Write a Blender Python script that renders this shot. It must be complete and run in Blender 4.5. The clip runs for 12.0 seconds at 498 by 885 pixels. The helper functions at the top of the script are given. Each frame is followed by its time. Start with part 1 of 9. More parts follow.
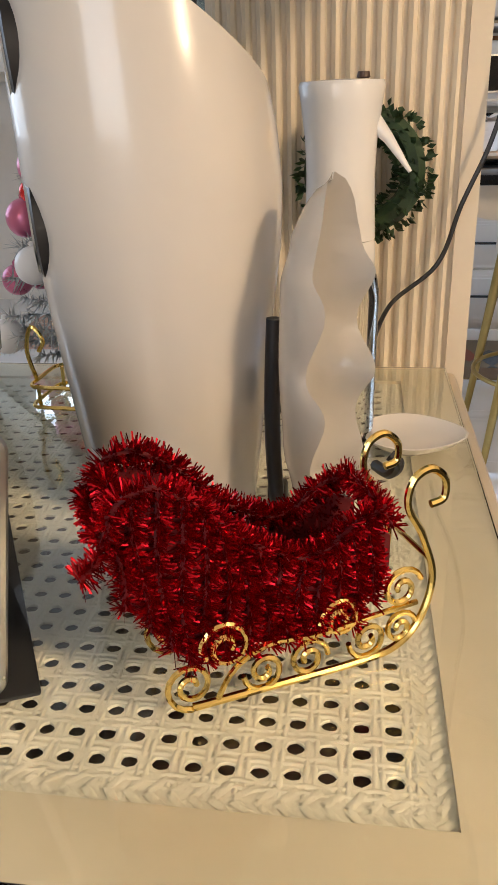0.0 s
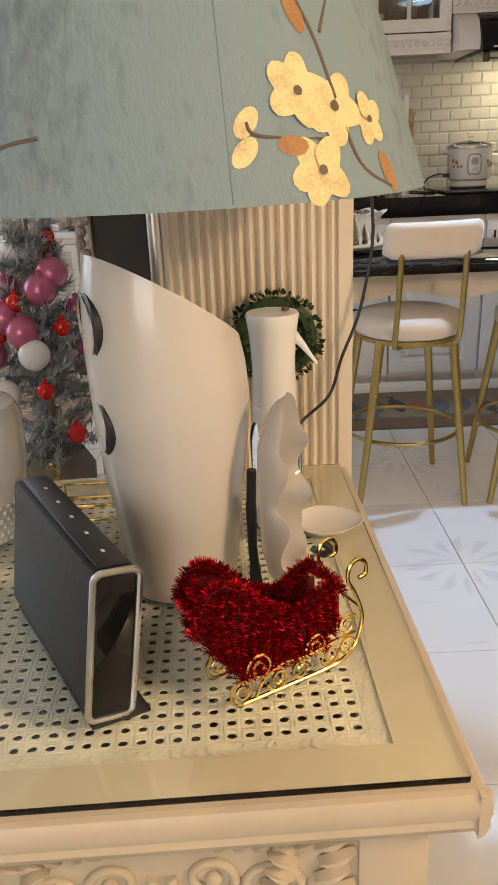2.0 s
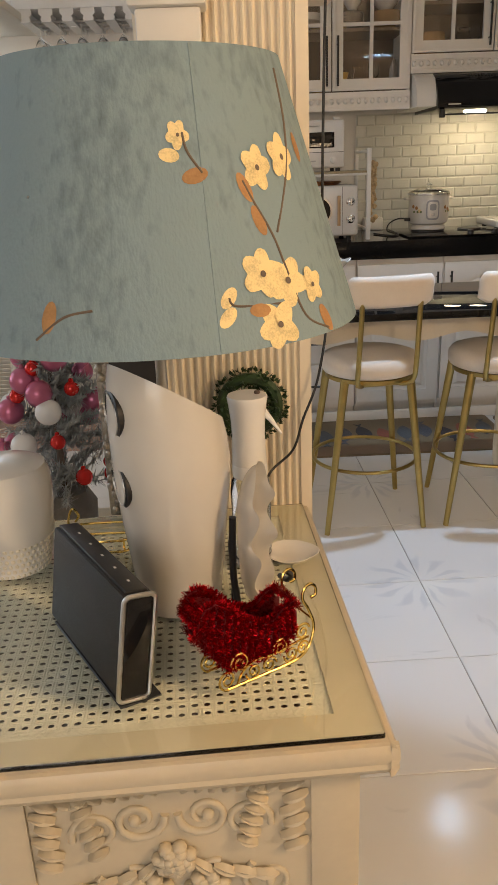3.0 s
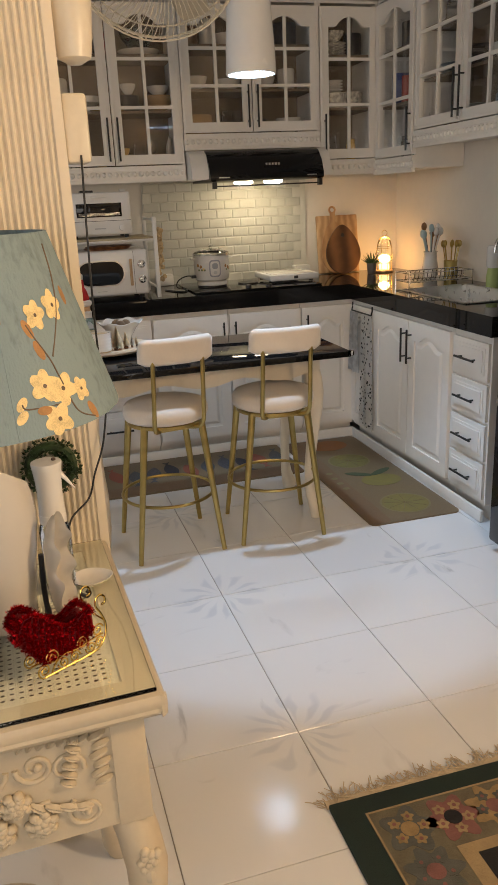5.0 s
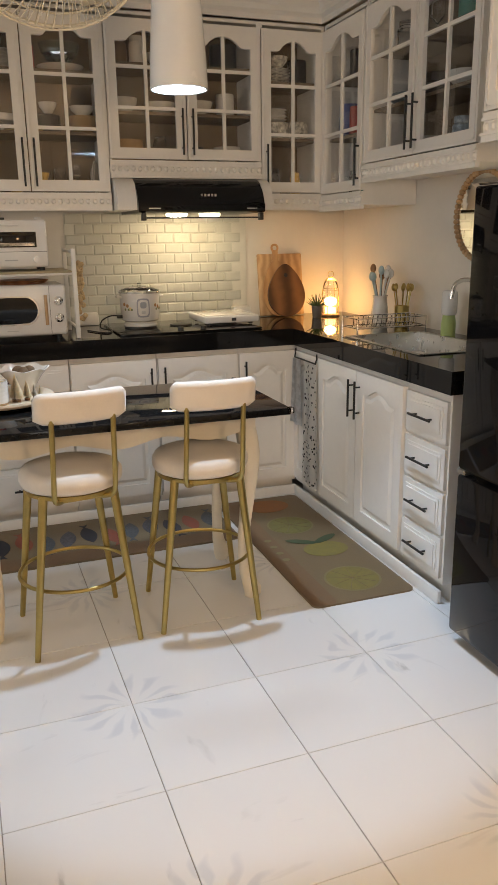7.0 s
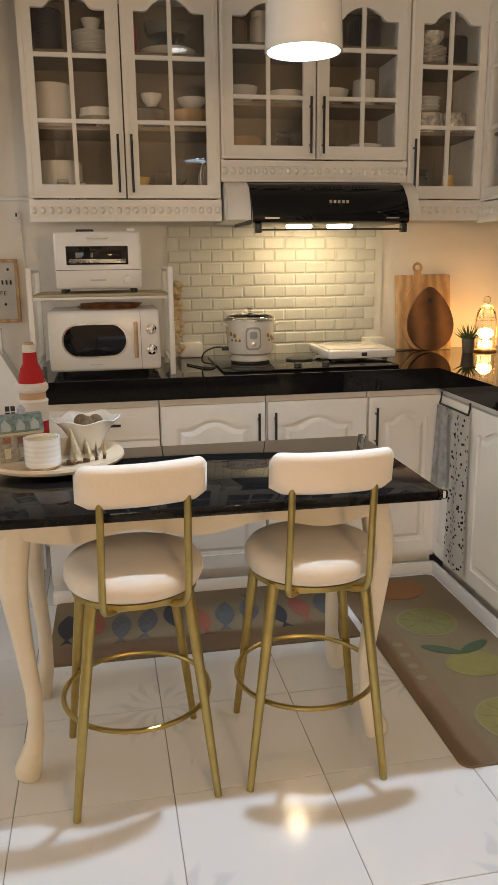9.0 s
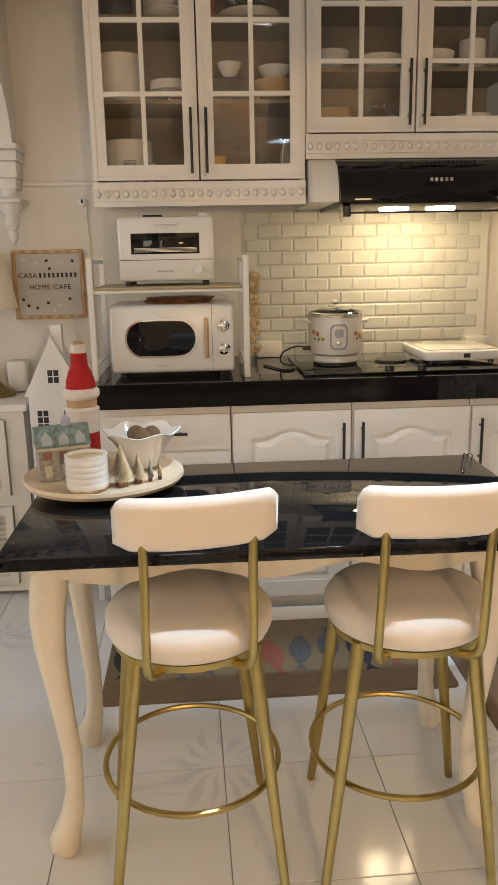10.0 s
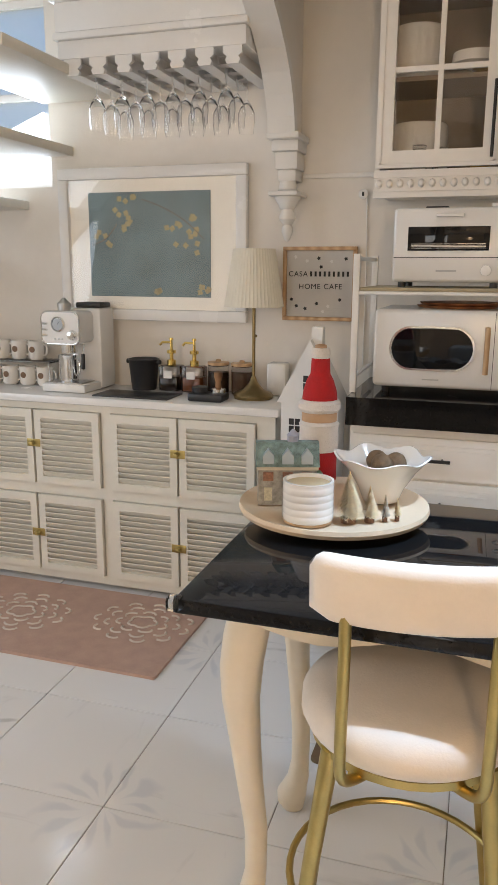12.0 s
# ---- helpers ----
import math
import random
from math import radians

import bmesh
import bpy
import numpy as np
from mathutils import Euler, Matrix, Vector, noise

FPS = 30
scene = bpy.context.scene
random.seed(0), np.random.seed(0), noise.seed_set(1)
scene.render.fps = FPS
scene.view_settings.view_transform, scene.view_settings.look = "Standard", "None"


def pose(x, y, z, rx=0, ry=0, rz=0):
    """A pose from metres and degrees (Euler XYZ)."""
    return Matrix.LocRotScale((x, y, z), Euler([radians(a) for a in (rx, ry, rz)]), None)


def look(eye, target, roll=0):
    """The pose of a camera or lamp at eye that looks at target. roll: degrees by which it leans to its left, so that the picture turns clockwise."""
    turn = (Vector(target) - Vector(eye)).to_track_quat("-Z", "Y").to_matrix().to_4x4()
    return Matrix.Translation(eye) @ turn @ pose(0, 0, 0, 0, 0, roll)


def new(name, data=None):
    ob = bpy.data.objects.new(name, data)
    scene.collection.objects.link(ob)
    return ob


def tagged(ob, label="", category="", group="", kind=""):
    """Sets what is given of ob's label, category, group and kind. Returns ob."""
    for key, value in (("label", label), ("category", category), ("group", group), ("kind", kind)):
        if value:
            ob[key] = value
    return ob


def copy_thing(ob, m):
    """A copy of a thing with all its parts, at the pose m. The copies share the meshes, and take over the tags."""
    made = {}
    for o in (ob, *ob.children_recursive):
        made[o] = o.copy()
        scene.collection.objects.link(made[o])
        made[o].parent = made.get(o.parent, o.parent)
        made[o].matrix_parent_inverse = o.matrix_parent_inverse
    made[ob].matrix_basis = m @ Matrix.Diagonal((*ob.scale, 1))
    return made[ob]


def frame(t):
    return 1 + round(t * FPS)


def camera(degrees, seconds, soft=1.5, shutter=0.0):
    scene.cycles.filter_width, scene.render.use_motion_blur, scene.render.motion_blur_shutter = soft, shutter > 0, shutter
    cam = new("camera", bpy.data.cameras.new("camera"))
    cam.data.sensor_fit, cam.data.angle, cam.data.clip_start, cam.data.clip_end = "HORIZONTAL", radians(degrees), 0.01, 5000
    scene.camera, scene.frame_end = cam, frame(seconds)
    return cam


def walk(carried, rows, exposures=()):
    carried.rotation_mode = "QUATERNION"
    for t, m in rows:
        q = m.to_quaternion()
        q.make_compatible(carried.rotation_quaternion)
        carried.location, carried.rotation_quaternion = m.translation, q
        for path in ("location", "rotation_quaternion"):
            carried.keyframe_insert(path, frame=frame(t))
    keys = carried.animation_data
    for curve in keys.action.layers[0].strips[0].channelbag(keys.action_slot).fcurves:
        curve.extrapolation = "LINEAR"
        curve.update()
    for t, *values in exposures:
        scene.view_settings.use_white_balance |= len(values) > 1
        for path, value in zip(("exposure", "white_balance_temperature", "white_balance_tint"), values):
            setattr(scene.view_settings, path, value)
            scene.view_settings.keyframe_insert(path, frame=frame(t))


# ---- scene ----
cam = camera(36.3, 12.0)
PATH = [
    (0, (0.3318, 0.108, 0.9805), (-0.0241, 1.8992, 0.1651), -2.07),
    (0.5, (0.3136, 0.081, 1.003), (0.0329, 1.8899, 0.1971), -1.8),
    (1, (0.2875, 0.0242, 1.0378), (0.1013, 1.8535, 0.251), -2.47),
    (1.5, (0.2714, -0.0467, 1.0882), (0.179, 1.8055, 0.3394), -2.49),
    (2, (0.2752, -0.1234, 1.1429), (0.2534, 1.7425, 0.4233), -2.56),
    (2.5, (0.2673, -0.2225, 1.2067), (0.2824, 1.6528, 0.5116), -2.3),
    (2.7, (0.266, -0.2668, 1.2326), (0.2904, 1.611, 0.5445), -2.18),
    (4.3, (0.34, -0.546, 1.385), (0.631, 1.322, 0.733), -2.7),
    (4.5, (0.325, -0.585, 1.392), (0.682, 1.275, 0.751), -2.5),
    (5, (0.305, -0.674, 1.414), (0.81, 1.161, 0.799), -2.6),
    (5.5, (0.314, -0.704, 1.417), (0.946, 1.101, 0.831), -2.8),
    (6, (0.404, -0.589, 1.405), (1.091, 1.196, 0.82), -2.3),
    (6.5, (0.503, -0.451, 1.406), (1.163, 1.349, 0.837), -1.3),
    (6.7, (0.503, -0.373, 1.387), (1.171, 1.432, 0.841), -0.8),
    (8.3, (0.706, 0.234, 1.381), (1.157, 2.124, 0.907), -0.9),
    (8.5, (0.708, 0.287, 1.372), (1.145, 2.183, 0.912), -0.5),
    (9, (0.755, 0.481, 1.354), (1.093, 2.396, 0.888), -0.7),
    (9.5, (0.788, 0.693, 1.341), (1.012, 2.625, 0.873), -0.7),
    (10, (0.815, 0.833, 1.327), (0.939, 2.772, 0.854), -1.1),
    (10.5, (0.872, 0.987, 1.32), (0.827, 2.931, 0.852), -0.6),
    (11, (0.923, 1.117, 1.3), (0.669, 3.046, 0.837), 0.2),
    (11.5, (0.927, 1.161, 1.292), (0.471, 3.052, 0.828), 0.1),
    (12, (0.865, 1.166, 1.288), (0.269, 3.023, 0.843), 0.3),
]
walk(cam, [(t, look(eye, target, roll)) for t, eye, target, roll in PATH], [(0.0, 0.0, 5500, 10), (1.0, 0.0, 5550, 10), (1.5, 0.0, 5750, 10), (2.5, -0.25, 6100, 10), (4.5, -0.4, 6450, 10), (5.5, -0.22, 5950, 10), (6.5, -0.07, 6300, 10), (8.5, -0.05, 6800, 10), (10.0, 0.2, 6700, 10), (11.0, 0.38, 6050, 10), (12.0, 0.33, 6000, 10)])

# ---- world and lights ----
world = bpy.data.worlds.new("world")
scene.world = world
world.use_nodes = True
_nt = world.node_tree
_sky = _nt.nodes.new("ShaderNodeTexSky")
_sky.sky_type, _sky.sun_disc = "NISHITA", False
_sky.sun_elevation, _sky.sun_rotation = radians(38), radians(250)
_nt.links.new(_sky.outputs[0], _nt.nodes["Background"].inputs[0])
_nt.nodes["Background"].inputs[1].default_value = 0.12


def lamp(name, kind, m, energy, color, soft=0.05, cone=90, blend=0.5, size=(0.05, 0.05)):
    data = bpy.data.lights.new(name, kind)
    data.energy, data.color = energy, color
    if kind == "AREA":
        data.shape, data.size, data.size_y = "RECTANGLE", size[0], size[1]
    else:
        data.shadow_soft_size = soft
    if kind == "SPOT":
        data.spot_size, data.spot_blend = radians(cone), blend
    ob = new(name, data)
    ob.matrix_world = m
    return tagged(ob, kind="structure")


PENDANT = (1.295, 2.63, 1.892)
LANTERN = (1.38, -0.28, 1.52)
lamp("pendant_light", "SPOT", pose(PENDANT[0], PENDANT[1], PENDANT[2] + 0.012, 0, 0, 0), 26, (0.62, 0.80, 1.0), 0.08, 92, 0.5)
DOWNLIGHT = (1.22, 2.13, 2.565)
lamp("downlight", "SPOT", pose(*DOWNLIGHT), 145, (0.56, 0.75, 1.0), 0.035, 51, 0.28)
lamp("hood_light", "AREA", pose(1.57, 3.90, 1.474, 20, 0, 0), 0.4, (1.0, 0.72, 0.34))
lamp("hood_light", "AREA", pose(1.75, 3.90, 1.474, 20, 0, 0), 0.4, (1.0, 0.72, 0.34))
lamp("candle_light", "POINT", pose(2.52, 3.90, 1.0), 1.05, (1.0, 0.50, 0.14), 0.03)
lamp("hanging_light", "POINT", pose(*LANTERN), 54, (1.0, 0.66, 0.35), 0.11)
# daylight through the openings
lamp("window_daylight", "AREA", look((-2.40, 1.9, 1.55), (0, 1.9, 1.1)), 17, (0.88, 0.94, 1.0), size=(1.7, 1.4))
lamp("window_daylight", "AREA", look((-0.5, -2.55, 1.55), (-0.1, 0.0, 1.0)), 24, (1.0, 0.91, 0.80), size=(1.5, 1.4))
lamp("stair_daylight", "AREA", look((-1.35, 4.06, 1.98), (-1.1, 3.0, 1.3)), 8, (0.88, 0.94, 1.0), size=(0.7, 0.65))

# ---- materials ----


def mat(name, color, rough=0.5, metal=0.0, var=0.08, scale=12.0, fine=0.0, bump=0.0, bump_scale=60.0, island=0.0, coat=0.0, sheen=0.0, stretch=(1, 1, 1), spec=0.5):
    """A surface with colour variation at two scales, roughness wear and fine relief."""
    m = bpy.data.materials.new(name)
    m.use_nodes = True
    t = m.node_tree
    b = t.nodes["Principled BSDF"]
    b.inputs["Roughness"].default_value, b.inputs["Metallic"].default_value = rough, metal
    b.inputs["Specular IOR Level"].default_value = spec
    b.inputs["Coat Weight"].default_value, b.inputs["Sheen Weight"].default_value = coat, sheen
    tc = t.nodes.new("ShaderNodeTexCoord")
    mp = t.nodes.new("ShaderNodeMapping")
    mp.inputs["Scale"].default_value = stretch
    t.links.new(tc.outputs["Object"], mp.inputs[0])
    n1 = t.nodes.new("ShaderNodeTexNoise")
    n1.inputs["Scale"].default_value, n1.inputs["Detail"].default_value = scale, 6
    n2 = t.nodes.new("ShaderNodeTexNoise")
    n2.inputs["Scale"].default_value, n2.inputs["Detail"].default_value = scale * 9, 3
    for n in (n1, n2):
        t.links.new(mp.outputs[0], n.inputs["Vector"])
    mix = t.nodes.new("ShaderNodeMath")
    mix.operation = "MULTIPLY_ADD"
    mix.inputs[1].default_value = 0.35 + fine
    t.links.new(n2.outputs[0], mix.inputs[0])
    t.links.new(n1.outputs[0], mix.inputs[2])
    ramp = t.nodes.new("ShaderNodeValToRGB")
    c = Vector(color)
    ramp.color_ramp.elements[0].position, ramp.color_ramp.elements[1].position = 0.4, 0.95
    ramp.color_ramp.elements[0].color = (*(c * (1 - var)), 1)
    ramp.color_ramp.elements[1].color = (*[min(v * (1 + var * 0.6), 1) for v in c], 1)
    t.links.new(mix.outputs[0], ramp.inputs[0])
    out = ramp.outputs[0]
    if island:
        inf = t.nodes.new("ShaderNodeObjectInfo")
        hsv = t.nodes.new("ShaderNodeHueSaturation")
        mr = t.nodes.new("ShaderNodeMapRange")
        mr.inputs[3].default_value, mr.inputs[4].default_value = 1 - island, 1 + island
        t.links.new(inf.outputs["Random"], mr.inputs[0])
        t.links.new(mr.outputs[0], hsv.inputs["Value"])
        t.links.new(out, hsv.inputs["Color"])
        out = hsv.outputs[0]
    t.links.new(out, b.inputs["Base Color"])
    rr = t.nodes.new("ShaderNodeMapRange")
    rr.inputs[3].default_value, rr.inputs[4].default_value = rough * 0.8, min(rough * 1.25, 1)
    t.links.new(n1.outputs[0], rr.inputs[0])
    t.links.new(rr.outputs[0], b.inputs["Roughness"])
    if bump:
        n3 = t.nodes.new("ShaderNodeTexNoise")
        n3.inputs["Scale"].default_value, n3.inputs["Detail"].default_value = bump_scale, 4
        t.links.new(mp.outputs[0], n3.inputs["Vector"])
        bp = t.nodes.new("ShaderNodeBump")
        bp.inputs["Strength"].default_value, bp.inputs["Distance"].default_value = bump, 0.004
        t.links.new(n3.outputs[0], bp.inputs["Height"])
        t.links.new(bp.outputs[0], b.inputs["Normal"])
    return m


def glow(name, color, strength):
    m = bpy.data.materials.new(name)
    m.use_nodes = True
    b = m.node_tree.nodes["Principled BSDF"]
    b.inputs["Base Color"].default_value = (*color, 1)
    b.inputs["Emission Color"].default_value, b.inputs["Emission Strength"].default_value = (*color, 1), strength
    return m


def glass(name, tint=(1, 1, 1), rough=0.0, ior=1.45):
    m = bpy.data.materials.new(name)
    m.use_nodes = True
    b = m.node_tree.nodes["Principled BSDF"]
    b.inputs["Base Color"].default_value, b.inputs["Roughness"].default_value = (*tint, 1), rough
    b.inputs["Transmission Weight"].default_value, b.inputs["IOR"].default_value = 1.0, ior
    return m


def marble(name):
    """Polished pale floor tile with short grey streaks, turned from tile to tile."""
    m = bpy.data.materials.new(name)
    m.use_nodes = True
    t = m.node_tree
    b = t.nodes["Principled BSDF"]
    tc, inf = t.nodes.new("ShaderNodeTexCoord"), t.nodes.new("ShaderNodeObjectInfo")
    add = t.nodes.new("ShaderNodeVectorMath")
    add.operation = "MULTIPLY_ADD"
    add.inputs[1].default_value = (9, 7, 5)
    t.links.new(inf.outputs["Random"], add.inputs[0])
    t.links.new(tc.outputs["Object"], add.inputs[2])
    warp = t.nodes.new("ShaderNodeTexNoise")
    warp.inputs["Scale"].default_value = 5
    t.links.new(add.outputs[0], warp.inputs["Vector"])
    mp = t.nodes.new("ShaderNodeMapping")
    mp.inputs["Rotation"].default_value, mp.inputs["Scale"].default_value = (0, 0, 0.7), (2.2, 8, 1)
    t.links.new(add.outputs[0], mp.inputs[0])
    n = t.nodes.new("ShaderNodeTexNoise")
    n.inputs["Scale"].default_value, n.inputs["Detail"].default_value, n.inputs["Distortion"].default_value = 1.6, 5, 0.9
    t.links.new(mp.outputs[0], n.inputs["Vector"])
    ramp = t.nodes.new("ShaderNodeValToRGB")
    e = ramp.color_ramp.elements
    e[0].position, e[0].color = 0.0, (0.74, 0.73, 0.71, 1)
    e[1].position, e[1].color = 1.0, (0.45, 0.45, 0.46, 1)
    for p, v in ((0.64, 0.735), (0.70, 0.67), (0.76, 0.53)):
        el = e.new(p)
        el.color = (v, v * 0.99, v * 0.98, 1)
    t.links.new(n.outputs[0], ramp.inputs[0])
    mix = t.nodes.new("ShaderNodeMix")
    mix.data_type, mix.blend_type = "RGBA", "MULTIPLY"
    mix.inputs["Factor"].default_value = 0.25
    t.links.new(ramp.outputs[0], mix.inputs[6])
    t.links.new(warp.outputs[1], mix.inputs[7])
    # leaf-shaped streaks that spread from one corner of the tile
    cor = t.nodes.new("ShaderNodeVectorMath")
    cor.inputs[1].default_value = (0.2, 0.2, 0)
    t.links.new(tc.outputs["Object"], cor.inputs[0])
    sep, ln = t.nodes.new("ShaderNodeSeparateXYZ"), t.nodes.new("ShaderNodeVectorMath")
    ln.operation = "LENGTH"
    t.links.new(cor.outputs[0], sep.inputs[0])
    t.links.new(cor.outputs[0], ln.inputs[0])

    def calc(op, a, b2=0.0, c=0.0):
        q = t.nodes.new("ShaderNodeMath")
        q.operation, q.use_clamp = op, False
        for k, v in enumerate((a, b2, c)):
            if isinstance(v, (int, float)):
                q.inputs[k].default_value = v
            else:
                t.links.new(v, q.inputs[k])
        return q.outputs[0]

    ang = calc("ARCTAN2", sep.outputs[1], sep.outputs[0])
    ang = calc("MULTIPLY_ADD", warp.outputs[0], 1.5, ang)
    pet = calc("COSINE", calc("MULTIPLY_ADD", ang, 12.0, -6.2))
    rad = calc("MULTIPLY_ADD", warp.outputs[0], 0.16, ln.outputs["Value"])
    hump = calc("SUBTRACT", 1.0, calc("ABSOLUTE", calc("MULTIPLY_ADD", rad, 11.0, -1.95)))
    leafy = calc("ADD", hump, calc("MULTIPLY", pet, 0.55))
    star = t.nodes.new("ShaderNodeMapRange")
    star.inputs[1].default_value, star.inputs[2].default_value = 0.72, 1.25
    t.links.new(leafy, star.inputs[0])
    mix2 = t.nodes.new("ShaderNodeMix")
    mix2.data_type = "RGBA"
    mix2.inputs[7].default_value = (0.63, 0.635, 0.65, 1)
    t.links.new(star.outputs[0], mix2.inputs["Factor"])
    t.links.new(ramp.outputs[0], mix2.inputs[6])
    t.links.new(mix2.outputs[2], b.inputs["Base Color"])
    rr = t.nodes.new("ShaderNodeMapRange")
    rr.inputs[3].default_value, rr.inputs[4].default_value = 0.07, 0.17
    t.links.new(warp.outputs[0], rr.inputs[0])
    t.links.new(rr.outputs[0], b.inputs["Roughness"])
    return m


def wood(name, a, b_, scale=6.0, rough=0.45):
    m = bpy.data.materials.new(name)
    m.use_nodes = True
    t = m.node_tree
    b = t.nodes["Principled BSDF"]
    b.inputs["Roughness"].default_value = rough
    tc = t.nodes.new("ShaderNodeTexCoord")
    w = t.nodes.new("ShaderNodeTexWave")
    w.inputs["Scale"].default_value, w.inputs["Distortion"].default_value, w.inputs["Detail"].default_value = scale, 6, 4
    t.links.new(tc.outputs["Object"], w.inputs["Vector"])
    ramp = t.nodes.new("ShaderNodeValToRGB")
    ramp.color_ramp.elements[0].color, ramp.color_ramp.elements[1].color = (*a, 1), (*b_, 1)
    t.links.new(w.outputs[0], ramp.inputs[0])
    t.links.new(ramp.outputs[0], b.inputs["Base Color"])
    return m


WALL = mat("warm_white_wall_paint", (0.76, 0.72, 0.66), 0.6, var=0.05, scale=3, bump=0.12, bump_scale=90)
CEIL = mat("ceiling_paint", (0.78, 0.76, 0.72), 0.7, var=0.04, scale=3)
CREAM = mat("cream_paint", (0.79, 0.71, 0.57), 0.38, var=0.07, scale=9, bump=0.08)
CAB = mat("white_cabinet_paint", (0.83, 0.80, 0.75), 0.32, var=0.05, scale=5, bump=0.05, bump_scale=40)
# far darker than CAB: the shade inside the cabinets is put into this colour
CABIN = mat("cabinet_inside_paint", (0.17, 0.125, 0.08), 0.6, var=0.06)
WHITE = mat("white_enamel", (0.80, 0.79, 0.77), 0.25, var=0.03, scale=6)
CERAMIC = mat("white_glazed_ceramic", (0.80, 0.77, 0.72), 0.12, var=0.03, scale=7, coat=0.3)
GRANITE = mat("black_polished_granite", (0.008, 0.0075, 0.0075), 0.03, var=0.4, scale=160, fine=0.3, spec=0.26)
BLACK = mat("black_satin_metal", (0.015, 0.014, 0.014), 0.35, var=0.2)
BLACKGLASS = mat("black_glass", (0.006, 0.006, 0.007), 0.03, var=0.1, spec=0.35)
DARK = mat("black_plastic", (0.02, 0.02, 0.022), 0.4, var=0.2, bump=0.1)
FRIDGE = mat("black_refrigerator_gloss", (0.006, 0.006, 0.007), 0.04, var=0.2, scale=3, spec=0.18)
GOLD = mat("brushed_gold_metal", (0.47, 0.36, 0.13), 0.34, 1.0, var=0.12, scale=30)
PGOLD = mat("polished_gold_wire", (0.85, 0.64, 0.20), 0.14, 1.0, var=0.1, scale=40)
CHROME = mat("chrome", (0.75, 0.75, 0.74), 0.14, 1.0, var=0.04)
STEEL = mat("brushed_steel", (0.55, 0.55, 0.54), 0.28, 1.0, var=0.08, scale=30)
CUSHION = mat("cream_velvet", (0.74, 0.66, 0.56), 0.85, var=0.06, scale=14, bump=0.15, bump_scale=260, sheen=0.4)
TILEWHITE = mat("glazed_subway_tile", (0.54, 0.54, 0.49), 0.36, var=0.04, scale=4, island=0.05, spec=0.35)
GROUT = mat("grout", (0.66, 0.65, 0.59), 0.8, var=0.08)
MARBLE = marble("polished_marble_tile")
JOINT = mat("floor_joint", (0.33, 0.29, 0.25), 0.8, var=0.15)
PANE = glass("cabinet_pane_glass")
TOPGLASS = glass("table_glass", (0.93, 0.98, 0.95))
CLEAR = glass("clear_glass", (0.98, 0.99, 0.99))
WOODM = wood("oiled_acacia_wood", (0.10, 0.042, 0.016), (0.33, 0.17, 0.07), 5)
WOODL = wood("light_beech_wood", (0.42, 0.25, 0.12), (0.60, 0.40, 0.22), 7)

# ---- mesh helpers ----
BASE = {}


def thing(name, at, label, category, group="", turn=0.0):
    """A top-level thing: an Empty at its base."""
    ob = new(name)
    ob.empty_display_size = 0.05
    ob.matrix_basis = pose(at[0], at[1], at[2], 0, 0, turn)
    BASE[ob.name] = ob.matrix_basis.copy()
    return tagged(ob, label, category, group)


def part(name, bm, material, parent=None, label="", local=False, smooth=True, crease=38):
    """Links a bmesh as one mesh object under a thing or a part. Coordinates are the world's, or the thing's own with local."""
    me = bpy.data.meshes.new(name)
    bmesh.ops.recalc_face_normals(bm, faces=bm.faces)
    bm.to_mesh(me)
    bm.free()
    for m in material if isinstance(material, (list, tuple)) else (material,):
        me.materials.append(m)
    if smooth:
        me.polygons.foreach_set("use_smooth", [True] * len(me.polygons))
        me.set_sharp_from_angle(angle=radians(crease))
    ob = new(name, me)
    if parent is not None:
        ob.parent = parent
        base = BASE[parent.name]
        BASE[ob.name] = base
        if not local:
            me.transform(base.inverted())
    else:
        BASE[ob.name] = Matrix.Identity(4)
    if label:
        tagged(ob, label)
    return ob


def solo(name, bm, material, label, category, group="", kind="", smooth=True):
    """A thing that is one mesh."""
    return tagged(part(name, bm, material, None, "", smooth=smooth), label, category, group, kind)


def B():
    return bmesh.new()


def box(bm, x0, x1, y0, y1, z0, z1, bev=0.0, mi=0, segs=2):
    vs = [bm.verts.new((x, y, z)) for x in (x0, x1) for y in (y0, y1) for z in (z0, z1)]
    fs = [bm.faces.new([vs[i] for i in q]) for q in ((0, 1, 3, 2), (4, 6, 7, 5), (0, 4, 5, 1), (2, 3, 7, 6), (0, 2, 6, 4), (1, 5, 7, 3))]
    if bev:
        es = list({e for f in fs for e in f.edges})
        r = bmesh.ops.bevel(bm, geom=es, offset=bev, segments=segs, affect="EDGES", profile=0.5)
        fs = [f for f in fs if f.is_valid] + r["faces"]
    if mi:
        for f in fs:
            if f.is_valid:
                f.material_index = mi
    return bm


def lathe(bm, profile, at=(0, 0, 0), segs=32, mi=0, wob=None, cap=True):
    """Turns (radius, height) round the vertical through at. wob(angle, k) scales the radius."""
    rings = []
    for k, (r, z) in enumerate(profile):
        ring = []
        for s in range(segs):
            a = 2 * math.pi * s / segs
            q = r * (wob(a, k) if wob else 1)
            ring.append(bm.verts.new((at[0] + q * math.cos(a), at[1] + q * math.sin(a), at[2] + z)))
        rings.append(ring)
    for a, b in zip(rings, rings[1:]):
        for s in range(segs):
            f = bm.faces.new((a[s], a[(s + 1) % segs], b[(s + 1) % segs], b[s]))
            f.material_index = mi
    if cap:
        for ring, flip in ((rings[0], True), (rings[-1], False)):
            f = bm.faces.new(ring[::-1] if flip else ring)
            f.material_index = mi
    return bm


